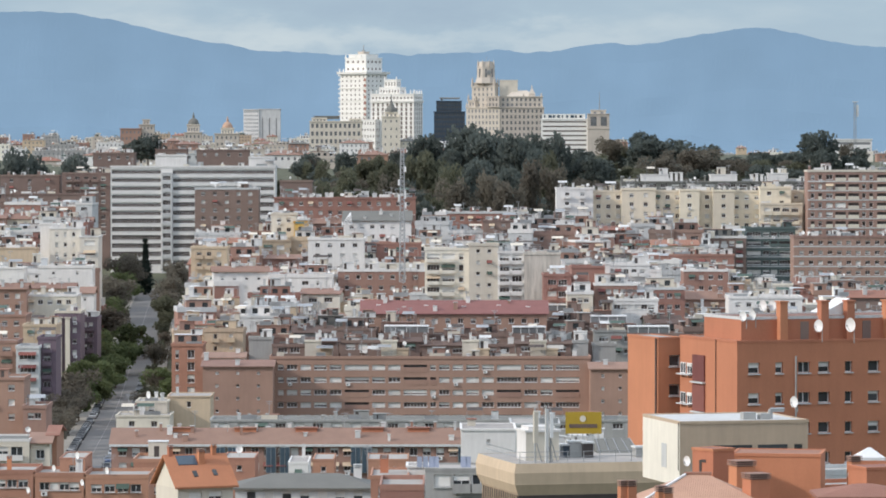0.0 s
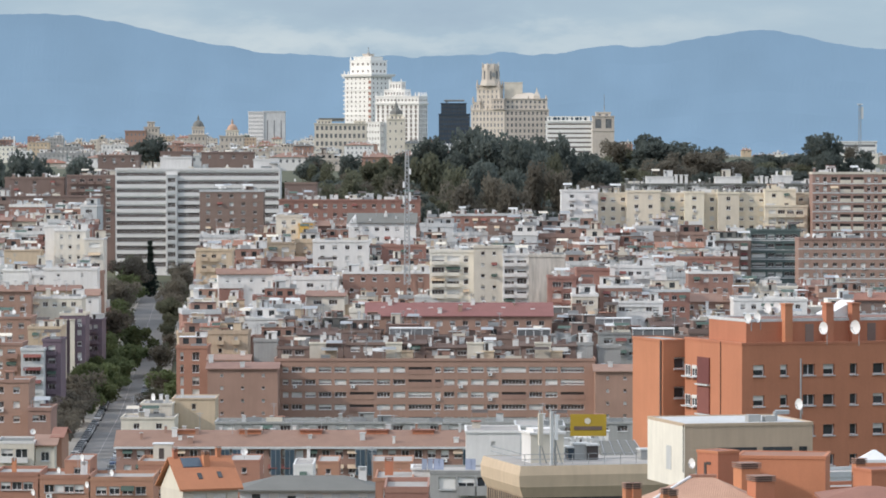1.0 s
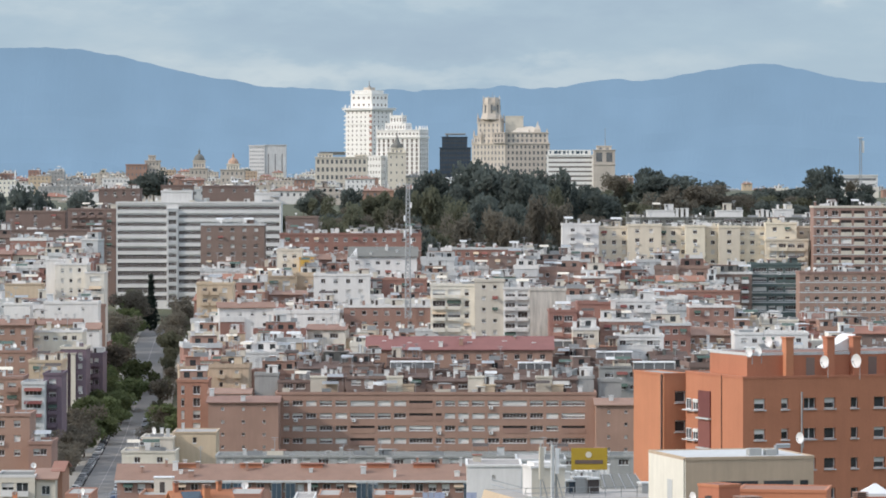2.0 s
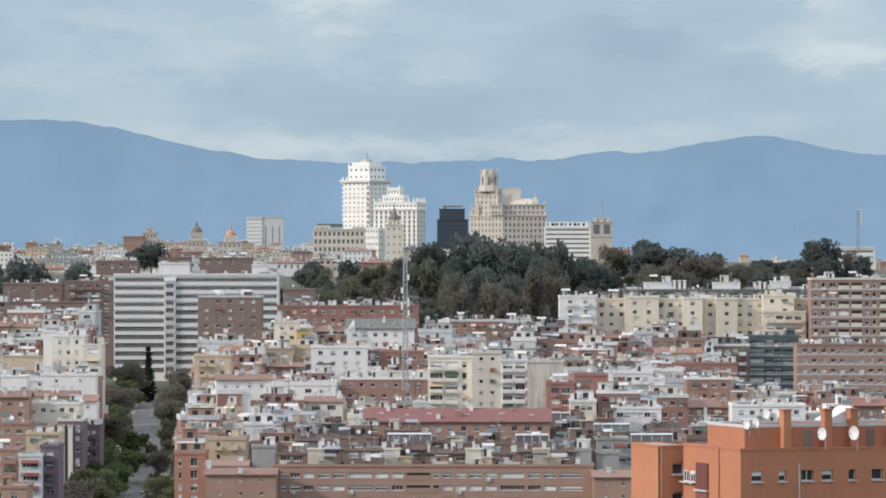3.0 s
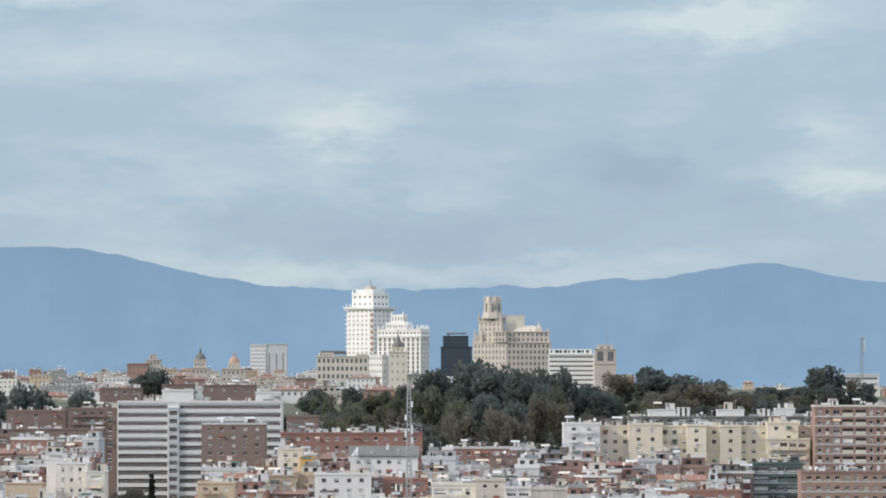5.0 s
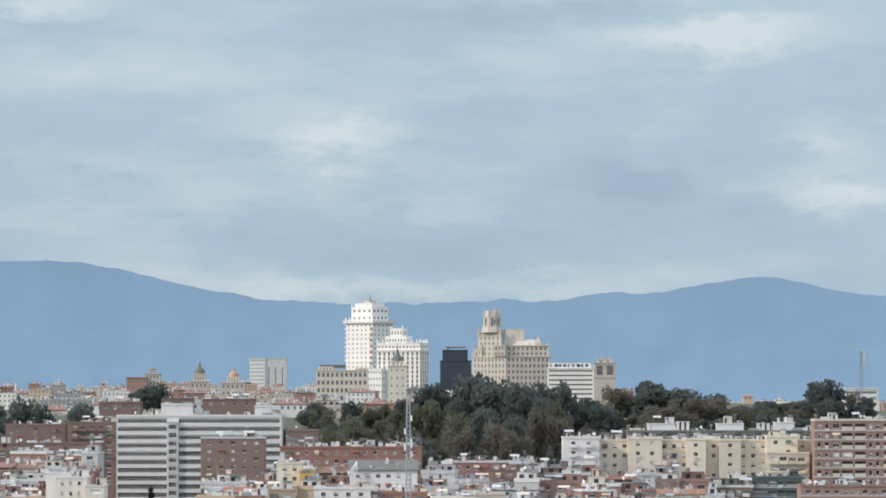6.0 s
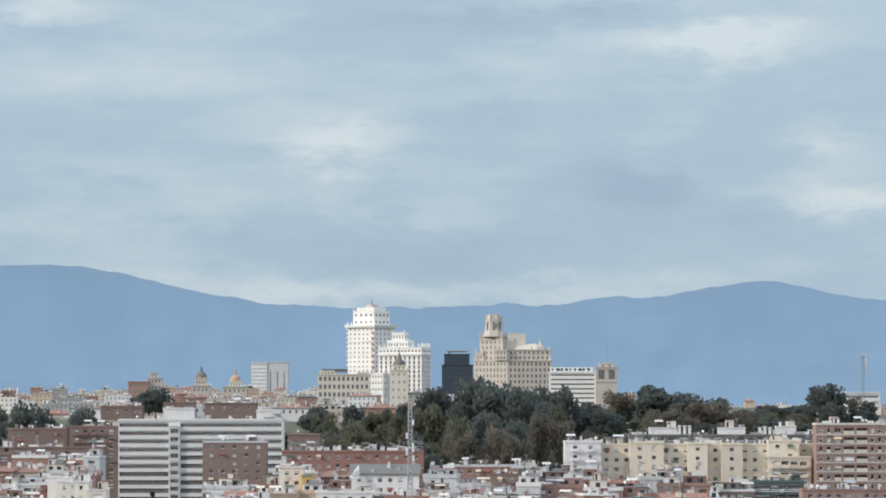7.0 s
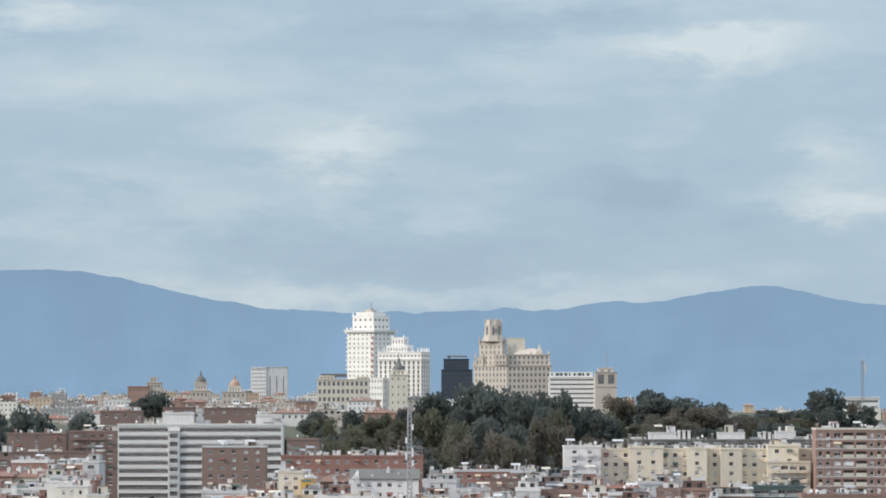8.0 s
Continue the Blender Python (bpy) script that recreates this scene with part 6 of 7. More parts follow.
def on_slope(x, y0, y1, w, lift):
    """A thin slab lying on the front slope of the gabled house."""
    k = (3.6 - 0.22) / 4.1
    q = Geo()
    a, b = gabled_h + 0.22 + (y0 + 0.5) * k, gabled_h + 0.22 + (y1 + 0.5) * k
    lo, hi = [(x, y0, a), (x + w, y0, a), (x + w, y1, b), (x, y1, b)], [(x, y0, a + lift), (x + w, y0, a + lift), (x + w, y1, b + lift), (x, y1, b + lift)]
    q.face(hi)
    for i in range(4):
        j = (i + 1) % 4
        q.face([lo[i], lo[j], hi[j], hi[i]])
    return q.weld()


part("solar_panel", on_slope(0.9, 2.2, 3.3, 2.3, 0.12), SOLAR_DARK, gabled, "dark solar panel")
part("roof_window", on_slope(2.2, 0.7, 1.4, 0.5, 0.1), GLASS, gabled)
part("roof_window", on_slope(4.6, 0.8, 1.5, 0.5, 0.1), GLASS, gabled)
part("chimney", chimney_mesh(0.7, 1.2, "brick"), None, gabled, at=(3.7, 2.6, gabled_h + 2.6))
part("chimney", chimney_mesh(0.5, 0.8, "brick"), None, gabled, at=(5.6, 3.6, gabled_h + 3.4))
part("chimney", chimney_mesh(0.5, 0.8, "brick"), None, gabled, at=(0.4, 3.6, gabled_h + 3.4))

building(-25.7, 520, 17.2, 23.0, wall=PALE, roof="hip", roof_mat=SLATE, rise=1.7, deep=9, rows=1, cols=7, win=(1.2,1.2), label="low block with a grey sheet roof", near=True, clutter=0.3, first=0.2, awn=0)
building(-8.6, 500, 4.5, 26.0, wall=BRICK_DUSTY, rows=1, cols=2, label="orange brick house with a terrace", near=True, clutter=0.8, chimney="brick", parapet=0.3)
building(-6.6, 440, 4.6, 29.5, wall=BRICK_RED, rows=0, cols=0, label="brick parapet wall of a roof terrace", near=True, clutter=0.3)
building(-4.3, 505, 2.4, 27.0, wall=WHITE, rows=0, cols=0, label="plain white party wall", deep=6, clutter=0.2, parapet=0.1)
building(-2.1, 500, 8.6, 26.9, wall=GREY, rows=2, cols=3, win=(2.0,1.5), deep=9, balconies=0.7, storey=2.9, first=0.5, roof_mat=GRAVEL, label="modern pale grey block with broad balconies", near=True, clutter=0.2, parapet=0.25)
building(2.6, 600, 7.7, 25.1, wall=WHITE, rows=1, cols=1, win=(0.6,0.6), first=1.4, label="plain white rendered block with one small window", clutter=0.3, parapet=0.15)
building(10.4, 640, 7.3, 23.2, wall=PALE, rows=1, cols=3, win=(0.8,0.8), label="pale rendered block with small windows", clutter=0.5, parapet=0.2)
# ---- the large orange brick block and the roofs before it ----
block, block_h = building(28.5, 408, 22.4, 46.4, wall=BRICK, rows=8, xs=[(1.19, 1.2), (4.07, 0.78), (6.48, 1.27), (8.66, 1.21), (11.52, 0.79), (14.02, 1.22), (16.59, 1.23), (19.18, 1.23)], win=(1.15, 1.05), storey=2.95, turn=20, deep=14.0, first=2.1, near=True, clutter=0,
                          label="large orange brick apartment block with a sunlit side", blinds=(0, 0, 0.3, 0.5), ac=0.03, awn=0, parapet=0.1, margin=1.0, roof_mat=TILE_BROWN)
wing, wing_h = building(21.56, 422, 2.6, 46.1, wall=BRICK, rows=8, xs=[(1.2, 1.2)], win=(1.2, 1.15), storey=2.95, turn=20, deep=7.9, first=1.7, near=True, clutter=0, awn=0, ac=0.3, parapet=0.1, margin=0.5, label="orange brick stair wing with one column of windows")
attic, attic_h = building(29.0, 409.5, 22.0, 48.6, wall=BRICK, rows=0, cols=0, turn=20, deep=9.0, base=46.0, near=True, clutter=0, roof_mat=TILE_BROWN, parapet=0.12, parapet_mat=PALE, label="brick attic storey with a pale coping", name="attic_storey", category="roof storey")
for k, px in enumerate((4.2, 8.6, 11.4, 15.6)):
    part("pier", Geo().box(-0.4, 0.4, -0.5, 0.5, -2.6, 1.5).box(-0.5, 0.5, -0.6, 0.6, 1.5, 1.65), BRICK, attic, at=(px, -0.3, attic_h))
g = Geo()
g.face([(0, 0, 0.2), (2.9, 0, 1.6), (2.9, 3, 1.6), (0, 3, 0.2)])
g.face([(0, 0, 0.2), (0, 0, 0), (2.9, 0, 0), (2.9, 0, 1.6)])
part("skylight", g, PAINT, attic, "bright white sloping skylight", at=(8.9, 0.4, attic_h + 0.2))
for k, px in enumerate((6.3, 13.0)):
    part("attic_door", Geo().box(0, 0.9, -0.03, 0.0, 0, 1.9), BRICK_DARK, attic, at=(px, -0.01, 0.3))
part("downpipe", Geo().bar((0, 0, 2.0), (0, 0, block_h - 1.5), 0.09), METAL, block, at=(6.2, -0.12, 0))
part("downpipe", Geo().bar((0, 0, 2.0), (0, 0, wing_h), 0.1), TILE_DARK, wing, at=(-0.15, 0.3, 0))
# the sunlit side: awnings over a column of balconies, and small windows beside them
for k in range(4):
    z = block_h - 3.3 - 2.95 * k
    a = Geo().box(-0.16, -0.02, 0, 2.9, -1.0, 1.6)
    part("side_awning", a, AWNING_RED, block, at=(0, 7.7, z))
    part("side_balcony", Geo().box(-0.35, -0.02, -0.1, 3.1, -1.2, -1.05), PALE, block, at=(0, 7.7, z))
    near_window(block, 1.3, 1.1, 0.3, ALUMINIUM, (-0.10, 12.0, z - 0.4), -90)
    near_window(block, 1.3, 1.1, 0.0, ALUMINIUM, (-0.10, 13.7, z - 0.4), -90)
part("cable", Geo().bar((0, 0, 0), (0, 0, 14), 0.04), DARK, block, at=(-0.08, 5.0, block_h - 14))


def dish(x, y, z, r, foot=1.2, turn=-52):
    home = thing("satellite_dish", "round white satellite dish on a short mast", "satellite dish", (x, y, z), turn, "satellite dishes")
    g = Geo()
    n, rings = 18, 5
    for j in range(rings + 1):
        f = j / rings
        g.v += [(r * f * math.cos(2 * math.pi * i / n), -0.28 * r * f * f, r * f * math.sin(2 * math.pi * i / n)) for i in range(n)]
    for j in range(rings):
        for i in range(n):
            m = (i + 1) % n
            g.f.append((j * n + i, j * n + m, (j + 1) * n + m, (j + 1) * n + i))
            g.s.append(0)
    part("reflector", g, PAINT, home)
    part("mast", Geo().bar((0, 0.12, 0), (0, 0.3, -0.3), 0.04).bar((0, 0.3, -0.2), (0, 0.3, -foot), 0.04), METAL, home)
    part("feed_arm", Geo().bar((0, -0.28 * r, -r), (0, -0.9 * r, -0.1), 0.03).box(-0.06, 0.06, -1.0 * r, -0.85 * r, -0.14, 0.0), METAL, home)
    return home


dish(29.1, 407, 48.9, 0.5, 1.2)
dish(30.0, 407, 49.0, 0.5, 1.2)
dish(31.7, 416, 49.6, 0.55, 1.5)
dish(32.6, 416, 49.6, 0.55, 1.5)
dish(36.6, 409, 47.9, 0.62, 1.6)
dish(39.9, 411, 47.9, 0.7, 1.8)
dish(33.8, 404, 40.8, 0.55, 1.0)
dish(17.0, 292, 43.4, 0.36, 1.0)
dish(29.2, 300, 41.8, 0.4, 1.0)
dish(-58.8, 637, 16.8, 0.5, 1.0)
dish(-55.5, 640, 18.5, 0.55, 1.2)
dish(-51.0, 640, 16.2, 0.55, 1.2)
dish(-54.1, 632, 15.0, 0.5, 1.0)
dish(-61.8, 628, 14.2, 0.5, 1.0)
dish(-62.3, 893, 13.0, 0.8, 1.0)

side_block, side_h = building(19.7, 350, 11.2, 42.3, wall=BEIGE, rows=0, cols=0, turn=14, deep=10.6, near=True, clutter=0, parapet=0.10, parapet_mat=BEIGE, roof_mat=PALE, label="beige rendered block with a bright sunlit side wall", base=37.0)
for px, w in ((2.9, 3.4), (6.8, 2.6), (10.0, 0.7)):
    part("window_opening", Geo().box(0, w, -0.03, 0.0, -0.55, 0.0), GLASS, side_block, at=(px, -0.01, side_h - 1.95))
part("air_vent", Geo().box(0, 1.1, 0, 0.9, 0, 0.6), GREY, side_block, at=(6.2, 2.0, side_h + 0.02))
part("air_vent", Geo().box(0, 0.9, 0, 0.9, 0, 0.5), GREY, side_block, at=(7.7, 2.0, side_h + 0.02))
part("duct", Geo().bar((0, 0, 0), (0, 0, 0.8), 0.2).bar((0, 0, 0.75), (1.2, 0, 0.75), 0.2), METAL, side_block, at=(8.9, 3.0, side_h))
# Paler sheet over the left side: cream paint, plus sunlight put into the colour.
part("side_wall", Geo().box(-0.04, 0.0, 0, 10.58, 0, side_h), LIME, side_block, "pale cream painted side wall, brightened for the sun", at=(-0.005, 0, 0))
part("side_door", Geo().box(-0.03, 0.0, 0, 1.4, 0, 2.0), PALE, side_block, at=(-0.05, 3.6, side_h - 4.0))
part("side_cable", Geo().bar((0, 0, 0), (0, 0, 4), 0.05), DARK, side_block, at=(-0.06, 0.2, side_h - 4))

roof_block, roof_h = building(20.6, 300, 6.3, 43.3, wall=BRICK, rows=0, cols=0, turn=-9, deep=5.0, near=True, clutter=0, parapet=0.08, parapet_mat=BRICK, roof_mat=TILE, label="windowless orange brick roof storey", base=39.4)
stair, stair_h = building(19.0, 296, 2.0, 43.9, wall=BRICK, rows=0, cols=0, turn=38, deep=2.2, near=True, clutter=0, parapet=0.05, parapet_mat=BRICK, roof_mat=TILE, label="small orange brick stair head", base=39.6)
part("door_slot", Geo().box(-0.03, 0, 0, 0.25, 0, 1.1).box(-0.03, 0, -0.45, 0.0, 0.95, 1.15), SHADE, stair, at=(-0.01, 1.2, stair_h - 1.9))
low_roof = thing("tiled_roof_house", "low house with a broad hipped terracotta roof", "house", (12.2, 282, 35.7))
g = Geo()
roof_pitched(g, 10.3, 9.0, 4.6, 2.6, 0.5, True)
part("wall", Geo().box(0, 10.3, 0, 9, 0, 4.6), BRICK, low_roof)
part("roof", g, TILE_TAN, low_roof)
# White bar along the left hip: sun on the verge put into colour.
part("verge", Geo().bar((-0.4, -0.4, 4.86), (4.3, 4.4, 7.2), 0.10), PAINT, low_roof, "white bar for the sunlit verge")
part("ridge_cap", Geo().bar((4.2, 4.5, 7.25), (10.3-4.2, 4.5, 7.25), 0.12), TILE, low_roof)
stack = thing("chimney_stack", "orange brick chimney stack with a slatted cap", "chimney", (20.6, 290, 41.6), 20, "chimneys of the tiled roofs")
part("shaft", Geo().box(-0.7, 0.7, -0.7, 0.7, -4.0, 1.6), BRICK, stack)
for k in range(3):
    part("slat", Geo().box(-0.78, 0.78, -0.78, 0.78, 1.6 + 0.14 * k + 0.06, 1.6 + 0.14 * k + 0.13), TILE_PALE, stack)
# The core between the slats is dark: shade put into its colour.
part("cap_core", Geo().box(-0.56, 0.56, -0.56, 0.56, 1.6, 1.6 + 0.4), SHADE, stack)
stack = thing("chimney_stack", "orange brick chimney stack with a slatted cap", "chimney", (21.2, 285, 41.1), 20, "chimneys of the tiled roofs")
part("shaft", Geo().box(-0.7, 0.7, -0.7, 0.7, -4.0, 1.6), BRICK, stack)
for k in range(3):
    part("slat", Geo().box(-0.78, 0.78, -0.78, 0.78, 1.6 + 0.14 * k + 0.06, 1.6 + 0.14 * k + 0.13), TILE_PALE, stack)
part("cap_core", Geo().box(-0.56, 0.56, -0.56, 0.56, 1.6, 1.6 + 0.4), SHADE, stack)
stack = thing("chimney_stack", "orange brick chimney stack with a slatted cap", "chimney", (12.0, 280, 41.4), 20, "chimneys of the tiled roofs")
part("shaft", Geo().box(-0.3, 0.3, -0.3, 0.3, -4.0, 1.2), BRICK, stack)
for k in range(3):
    part("slat", Geo().box(-0.34, 0.34, -0.34, 0.34, 1.2 + 0.14 * k + 0.06, 1.2 + 0.14 * k + 0.13), TILE_PALE, stack)
part("cap_core", Geo().box(-0.24, 0.24, -0.24, 0.24, 1.2, 1.2 + 0.4), SHADE, stack)
stack = thing("chimney_stack", "orange brick chimney stack with a slatted cap", "chimney", (12.5, 280, 41.4), 20, "chimneys of the tiled roofs")
part("shaft", Geo().box(-0.3, 0.3, -0.3, 0.3, -4.0, 1.2), BRICK, stack)
for k in range(3):
    part("slat", Geo().box(-0.34, 0.34, -0.34, 0.34, 1.2 + 0.14 * k + 0.06, 1.2 + 0.14 * k + 0.13), TILE_PALE, stack)
part("cap_core", Geo().box(-0.24, 0.24, -0.24, 0.24, 1.2, 1.2 + 0.4), SHADE, stack)
stack = thing("chimney_stack", "orange brick chimney stack with a slatted cap", "chimney", (14.4, 278, 41.2), 20, "chimneys of the tiled roofs")
part("shaft", Geo().box(-0.3, 0.3, -0.3, 0.3, -4.0, 1.2), BRICK, stack)
for k in range(3):
    part("slat", Geo().box(-0.34, 0.34, -0.34, 0.34, 1.2 + 0.14 * k + 0.06, 1.2 + 0.14 * k + 0.13), TILE_PALE, stack)
part("cap_core", Geo().box(-0.24, 0.24, -0.24, 0.24, 1.2, 1.2 + 0.4), SHADE, stack)
stack = thing("chimney_stack", "orange brick chimney stack with a slatted cap", "chimney", (14.8, 278, 41.1), 20, "chimneys of the tiled roofs")
part("shaft", Geo().box(-0.3, 0.3, -0.3, 0.3, -4.0, 1.2), BRICK, stack)
for k in range(3):
    part("slat", Geo().box(-0.34, 0.34, -0.34, 0.34, 1.2 + 0.14 * k + 0.06, 1.2 + 0.14 * k + 0.13), TILE_PALE, stack)
part("cap_core", Geo().box(-0.24, 0.24, -0.24, 0.24, 1.2, 1.2 + 0.4), SHADE, stack)
stack = thing("chimney_stack", "orange brick chimney stack with a slatted cap", "chimney", (29.8, 305, 40.2), 20, "chimneys of the tiled roofs")
part("shaft", Geo().box(-0.4, 0.4, -0.4, 0.4, -4.0, 2.2), BRICK, stack)
for k in range(3):
    part("slat", Geo().box(-0.45, 0.45, -0.45, 0.45, 2.2 + 0.14 * k + 0.06, 2.2 + 0.14 * k + 0.13), TILE_PALE, stack)
part("cap_core", Geo().box(-0.32, 0.32, -0.32, 0.32, 2.2, 2.2 + 0.4), SHADE, stack)

end_block, end_h = building(29.8, 296, 3.0, 42.6, wall=BRICK, rows=0, cols=0, turn=20, deep=3.0, near=True, clutter=0, parapet=0.05, parapet_mat=BRICK, roof_mat=TILE, label="small orange brick stair head", base=39.6)
tank = thing("roof_skylight", "pale glazed roof lantern on a brick block", "roof lantern", (30.4, 310, 41.7))
g = Geo()
roof_pitched(g, 2.2, 2.0, 0.4, 0.9, 0.0, True)
part("glazing", g, ROOF_WHITE, tank)
part("curb", Geo().box(0, 2.2, 0, 2, -6, 0.4), BRICK, tank)
building(30.0, 330, 6.4, 39.6, wall=PALE, rows=1, cols=2, turn=20, deep=5, near=True, clutter=0, parapet=0.3, chimney="brick", label="low block with a crowded roof terrace", base=35.5)
building(27.8, 316, 6.8, 39.5, wall=BRICK, rows=1, cols=2, turn=20, deep=5, near=True, clutter=0, parapet=0.3, chimney="brick", label="low block with a crowded roof terrace", base=36.8)
building(25.8, 285, 6.0, 41.3, wall=BRICK, roof="hip", roof_mat=TILE, rise=0.9, deep=5, rows=0, cols=0, near=True, clutter=0, label="low hipped terracotta roof of a small house", base=38.8)

# The dark wall colour stands for shaded glazing under the band.
flat, flat_h = building(6.8, 380, 17.0, 34.5, wall=SHADE, rows=0, cols=0, turn=14, deep=13.0, near=True, clutter=0, parapet=0.1, label="beige block with a deep roof band above glazing painted as shade", base=-0.5)
band = Geo()
ww, dd = 17.0, 13.0
for z0, z1, o0, o1 in ((-0.75, 0.25, 0.0, 0.45), (0.25, 0.35, 0.45, 0.45), (0.35, 1.3, 0.45, 0.5), (1.3, 2.15, 0.5, 0.3)):
    c0 = [(-o0, -o0), (ww + o0, -o0), (ww + o0, dd + o0), (-o0, dd + o0)]
    c1 = [(-o1, -o1), (ww + o1, -o1), (ww + o1, dd + o1), (-o1, dd + o1)]
    for k in range(4):
        m = (k + 1) % 4
        band.face([(*c0[k], z0), (*c0[m], z0), (*c1[m], z1), (*c1[k], z1)])
part("roof_deck", Geo().box(-0.29, ww + 0.29, -0.29, dd + 0.29, 2.0, 2.12), GRAVEL, flat, at=(0, 0, flat_h))
part("roof_band", band.weld(), BEIGE, flat, at=(0, 0, flat_h))
for k in range(16):
    part("fin", Geo().box(-0.08, 0.0, 0, 0.12, 0, 2.6), BEIGE, flat, at=(-0.05, 0.4 + 0.8 * k, flat_h - 2.7))
top = flat_h + 2.15
for k in range(12):
    part("rail_post", Geo().bar((0, 0, 0), (0, 0, 1.0), 0.035), METAL, flat, at=(0.2 + 1.5 * k, 0.2, top))
for z in (0.55, 1.0):
    part("rail", Geo().bar((0.1, 0.2, z), (16.8, 0.2, z), 0.03), METAL, flat, at=(0, 0, top))
    part("rail", Geo().bar((0.1, 0.2, z), (0.1, 12.0, z), 0.03), METAL, flat, at=(0, 0, top))
cabin = thing("lift_housing", "cream rendered lift housing on a flat roof", "lift housing", (7.6, 384, 36.1), 14)
part("wall", Geo().box(0, 3.1, 0, 3.2, 0, 3.1), CREAM, cabin)
# White sheet over the cream left side puts sunlight into its colour.
part("side_wall", Geo().box(-0.04, 0, 0.02, 3.18, 0, 3.08), WHITE, cabin, at=(-0.005, 0, 0))
part("roof", Geo().box(-0.15, 3.25, -0.15, 3.35, 3.1, 3.3).box(0.3, 2.8, 0.3, 2.9, 3.3, 3.6), WHITE, cabin)
for x, z0, z1, w, mat in ((8.4, 38.4, 41.3, 0.2, CREAM), (9.4, 36.6, 41.5, 0.13, PALE), (9.8, 38.9, 41.2, 0.15, PAINT)):
    pole = thing("phone_antenna", "tall pale panel antenna on a steel pole", "antenna", (x, 381.5, 36.3), 14, "panel antennas on the flat roof")
    part("panel", Geo().box(-w, w, -0.2, 0.15, z0 - 36.3, z1 - 36.3), mat, pole)
    part("pole", Geo().bar((0, 0.25, 0), (0, 0.25, z1 - 36.3 + 0.3), 0.08), METAL, pole)
    part("brace", Geo().bar((0, 0.25, 2.6), (0.9, 0.8, 0), 0.05), METAL, pole)
for x, w, hh, mat in ((11.7, 1.4, 1.7, GREY), (12.9, 1.0, 1.6, SHADE), (11.1, 0.7, 1.4, BLACK_CLAD), (17.8, 1.3, 1.2, GREY), (18.9, 0.9, 1.5, PAINT), (19.9, 1.0, 0.9, PALE)):
    unit = thing("rooftop_unit", "boxy grey ventilation unit on a flat roof", "ventilation unit", (x, 388, 36.3), 14, "units on the flat roof")
    part("casing", Geo().box(0, w, 0, 1.2, 0.1, hh), mat, unit)
    part("cap", Geo().box(-0.1, w + 0.1, -0.1, 1.3, hh, hh + 0.15), PALE, unit)
canopy = thing("glazed_roof", "sloping grey glazed roof beside ventilation units", "glazed roof", (14.4, 393, 36.3), 10)
g = Geo()
g.face([(0, 0, 0.2), (4.4, 0, 0.2), (3.8, 3.4, 1.5), (0.4, 3.4, 1.5)])
g.face([(0, 0, 0.2), (0.4, 3.4, 1.5), (0.4, 3.4, 0), (0, 0, 0)])
part("sheet", g, SLATE, canopy)
for k in range(5):
    part("glazing_bar", Geo().bar((0.3 + 0.95 * k, 0, 0.26), (0.6 + 0.8 * k, 3.4, 1.56), 0.04), METAL, canopy)

sign = thing("roof_sign", "yellow advertising board on steel legs on a roof", "sign", (16.3, 560, 24.8))
part("board", Geo().box(0, 4.8, 0, 0.25, 2.4, 5.3), SIGN, sign)
part("emblem", Geo().bar((2.3, -0.02, 4.4), (2.3, -0.05, 4.4), 0.42, n=16), CREAM, sign)
part("lettering_bar", Geo().box(0.5, 4.2, -0.05, -0.01, 3.2, 3.7), TILE_DARK, sign)
for k in range(7):
    part("leg", Geo().bar((0.2 + 0.7 * k, 0.1, -1.0), (0.2 + 0.7 * k, 0.1, 2.4), 0.06), METAL, sign)
    part("letter_bar", Geo().box(0.15 + 0.68 * k, 0.55 + 0.68 * k, -0.05, 0.0, 1.3, 2.1), PALE, sign)
building(15.4, 572, 9.5, 24.3, wall=PALE, rows=1, cols=3, clutter=1.4, parapet=0.4, label="pale low block under a yellow roof sign", roof_mat=SLATE)
for px in (-3.1, -2.4, -1.7, -1.1, 2.1, 2.7):
    panel = thing("solar_collector", "tilted bluish white solar collector on a flat roof", "solar panel", (px, 502, 27.1), -6, "solar collectors on the roof")
    part("glass", Geo().box(0, 0.62, 0, 0.08, 0, 1.3), SOLAR, panel)
    part("support", Geo().bar((0.3, 0.1, 0.9), (0.3, 1.0, -0.2), 0.04), METAL, panel)

mast = thing("lattice_mast", "tall slender grey lattice mast among the roofs", "mast", (-10.9, 1128, 29.5))
g = Geo()
for a, b in ((-0.75, -0.75), (0.75, -0.75), (0.75, 0.75), (-0.75, 0.75)):
    g.bar((a, b, 0), (a * 0.55, b * 0.55, 36.0), 0.15)
for k in range(30):
    z, q = 36.0 * k / 30, 0.75 - 0.34 * k / 30
    g.bar((-q, -q, z), (q, -q, z + 36.0/30), 0.09).bar((q, -q, z), (-q, -q, z + 36.0/30), 0.09).bar((-q, q, z), (-q, -q, z + 36.0/30), 0.09)
part("lattice", g, METAL, mast)
for x, z, l in ((-0.9, 21.6, 2.0), (0.8, 22.3, 2.4), (0.9, 19.8, 1.6), (-0.9, 25.9, 1.6), (0.8, 29.5, 1.5)):
    part("panel_antenna", Geo().box(x - 0.25, x + 0.25, -0.9, -0.5, z, z + l), PAINT, mast)

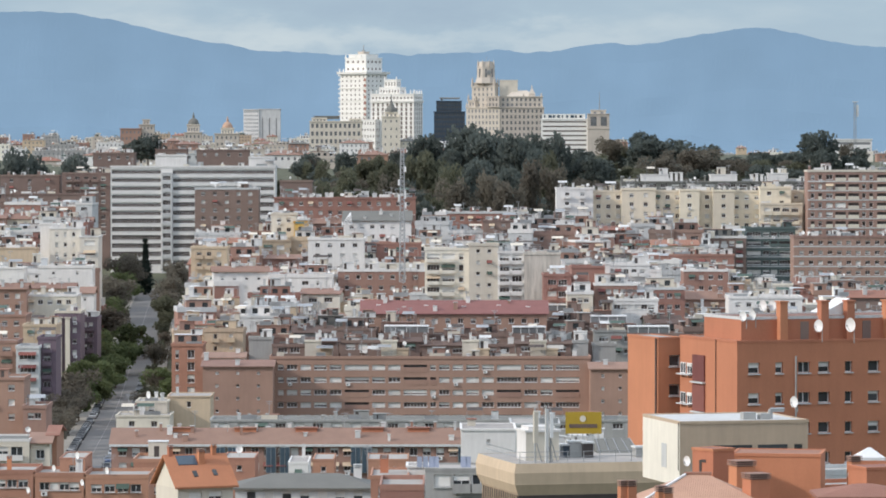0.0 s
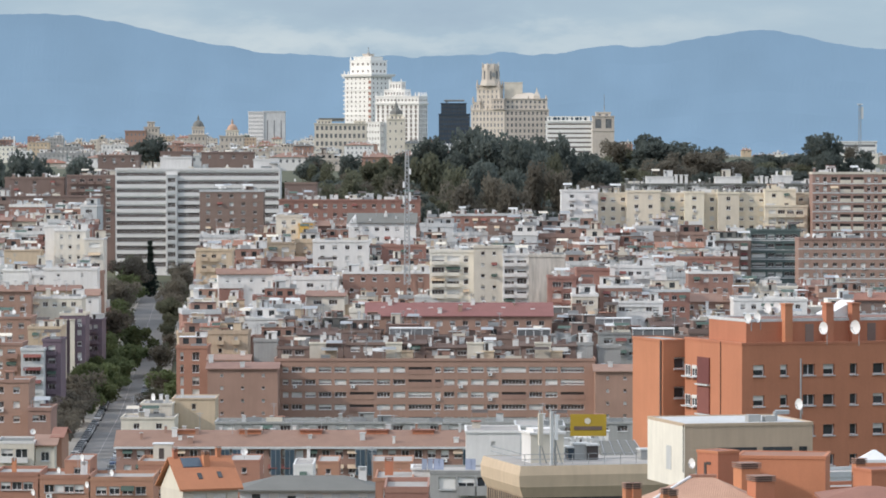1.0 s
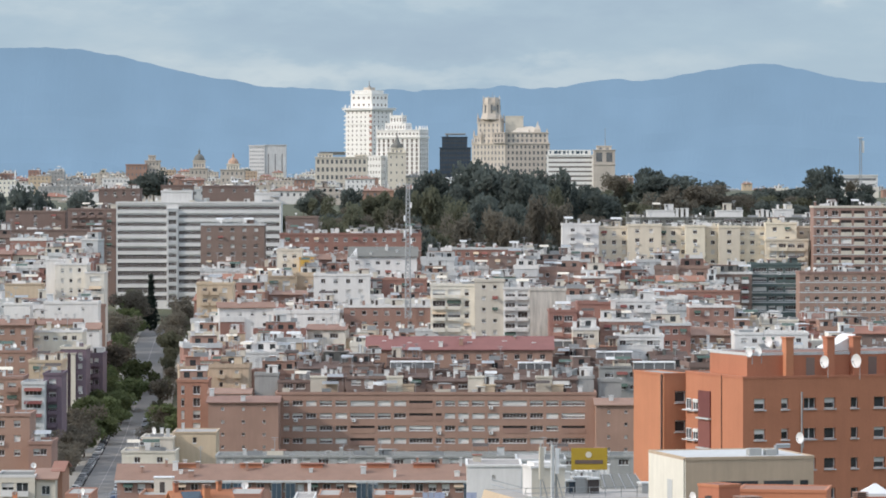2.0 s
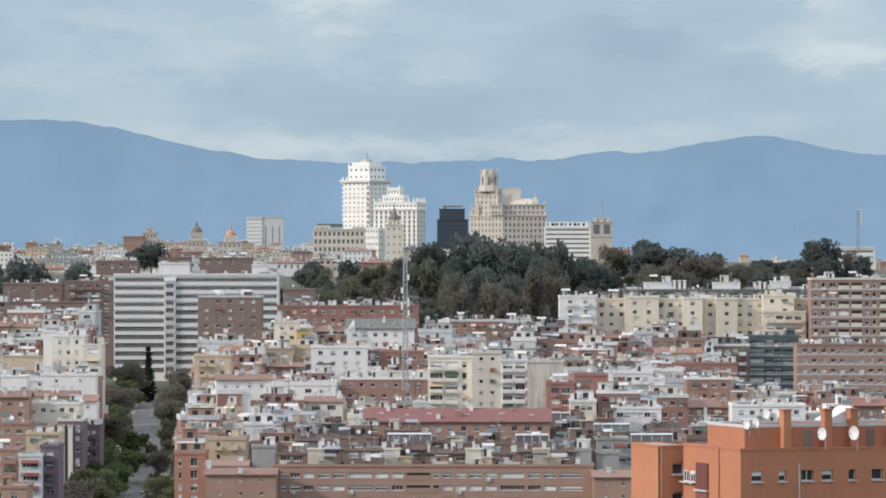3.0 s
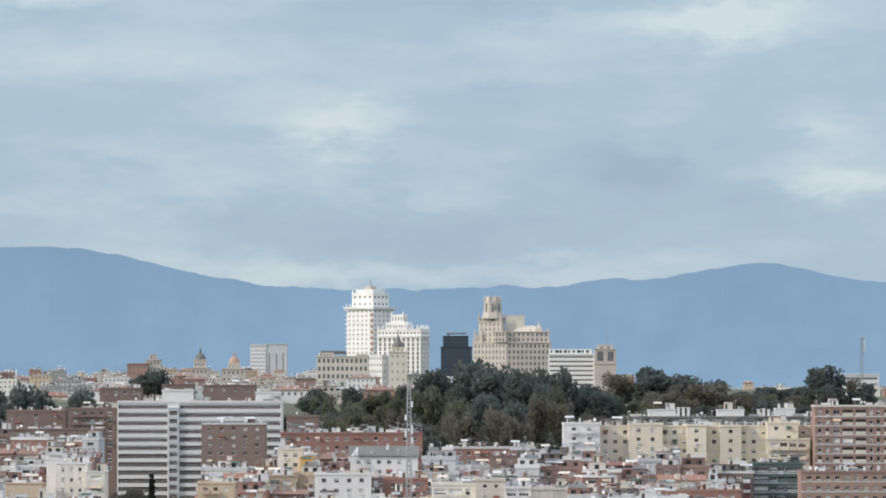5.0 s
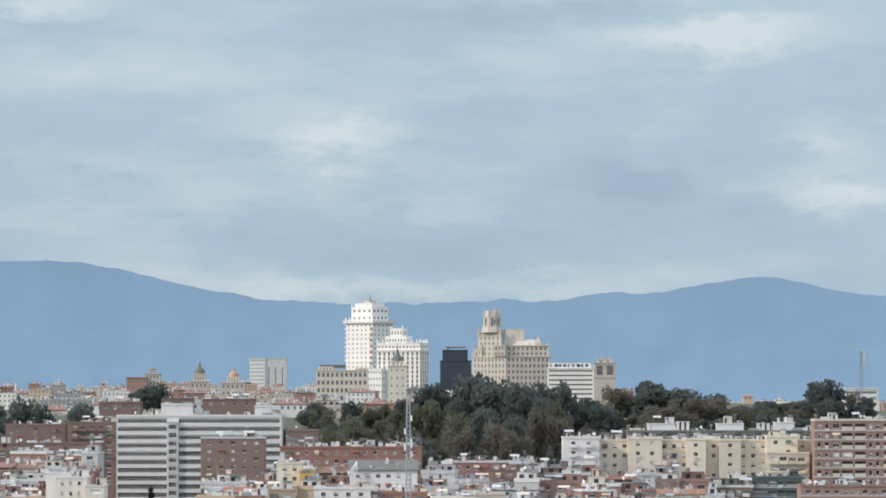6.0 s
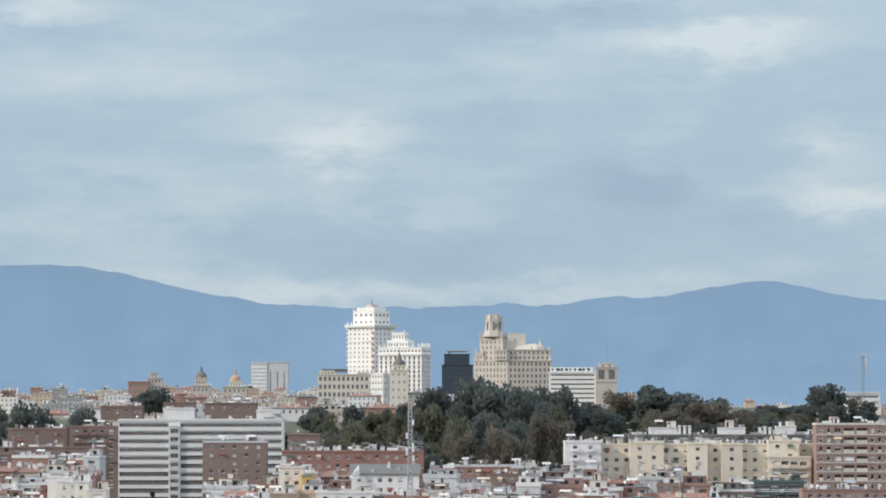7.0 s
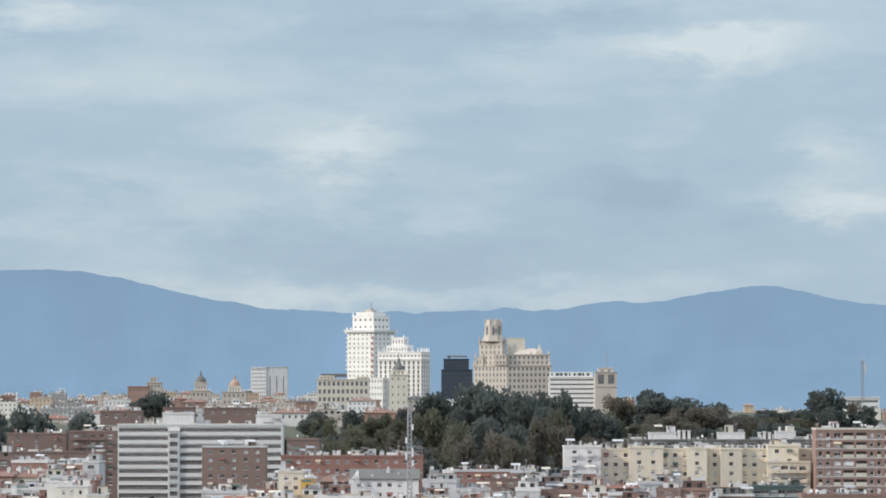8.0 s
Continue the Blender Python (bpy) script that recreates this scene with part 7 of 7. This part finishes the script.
building(-146.1, 1760, 17.2, 63.3, wall=BRICK_DARK, rows=1, cols=4, label="brown brick block behind a white slab", clutter=0.4)
building(-122.8, 1800, 13.3, 64.8, wall=BRICK_DARK, rows=1, cols=2, label="brown brick block behind a white slab", clutter=0.5)
building(-104.6, 1790, 22.1, 64.5, wall=BRICK_DARK, rows=1, cols=4, label="brown brick block behind a white slab", clutter=0.6)
building(-29.1, 1235, 19.7, 44.0, wall=WHITE, roof="gable", roof_mat=SLATE, rise=3.0, rows=2, cols=6, label="white block with a grey sheet roof", clutter=0.4)
building(-57.3, 1480, 11.3, 53.7, wall=BRICK_DARK, rows=0, cols=0, label="plain brown brick wall beside the park", clutter=0.2)
frame_home = thing("roof_frame", "white steel frame of raking bars on a grey roof", "steel frame", (-29.6, 1233, 43.0))
for k in range(5):
    part("raking_bar", Geo().bar((0.7 * k, 0, 0), (2.6, 1.5, 3.7), 0.09), PAINT, frame_home)
part("ring_bar", Geo().bar((0, 0, 0.1), (3.2, 0, 0.1), 0.09), PAINT, frame_home)
for px in (-56.3, -44.4, -42.0, -34.5, -31.8, -18.0, -15.8, 2.9):
    bay = thing("glazed_bay", "tall blue grey glazed bay on a brick block", "window bay", (px, 819.6, 2.0), 0, "glazed bays of the low block")
    part("frame", Geo().box(0, 2.0, -0.35, 0, 0, 5.2), METAL, bay)
    for a in (0.12, 1.06):
        part("pane", Geo().box(a, a + 0.82, -0.38, -0.36, 0.1, 5.0), SOLAR_DARK, bay)
tagged(new("eave_trim", Geo().box(-65.0, 4.6, 819.2, 819.4, 7.2, 7.6).mesh("eave_trim", PALE)), "pale gutter along a tiled roof", "gutter", kind="structure")
for px in (-53.5, -40.8, -28.9, -15.9, -6.9):
    dormer = thing("roof_dormer", "low tiled dormer on a faded tiled roof", "dormer", (px, 825.0, 9.5), 0, "dormers of the low block")
    part("wall", Geo().box(0, 4.2, 0, 2.5, 0, 0.9), BRICK, dormer)
    part("roof", Geo().box(-0.2, 4.4, -0.3, 2.7, 0.9, 1.05), TILE, dormer)
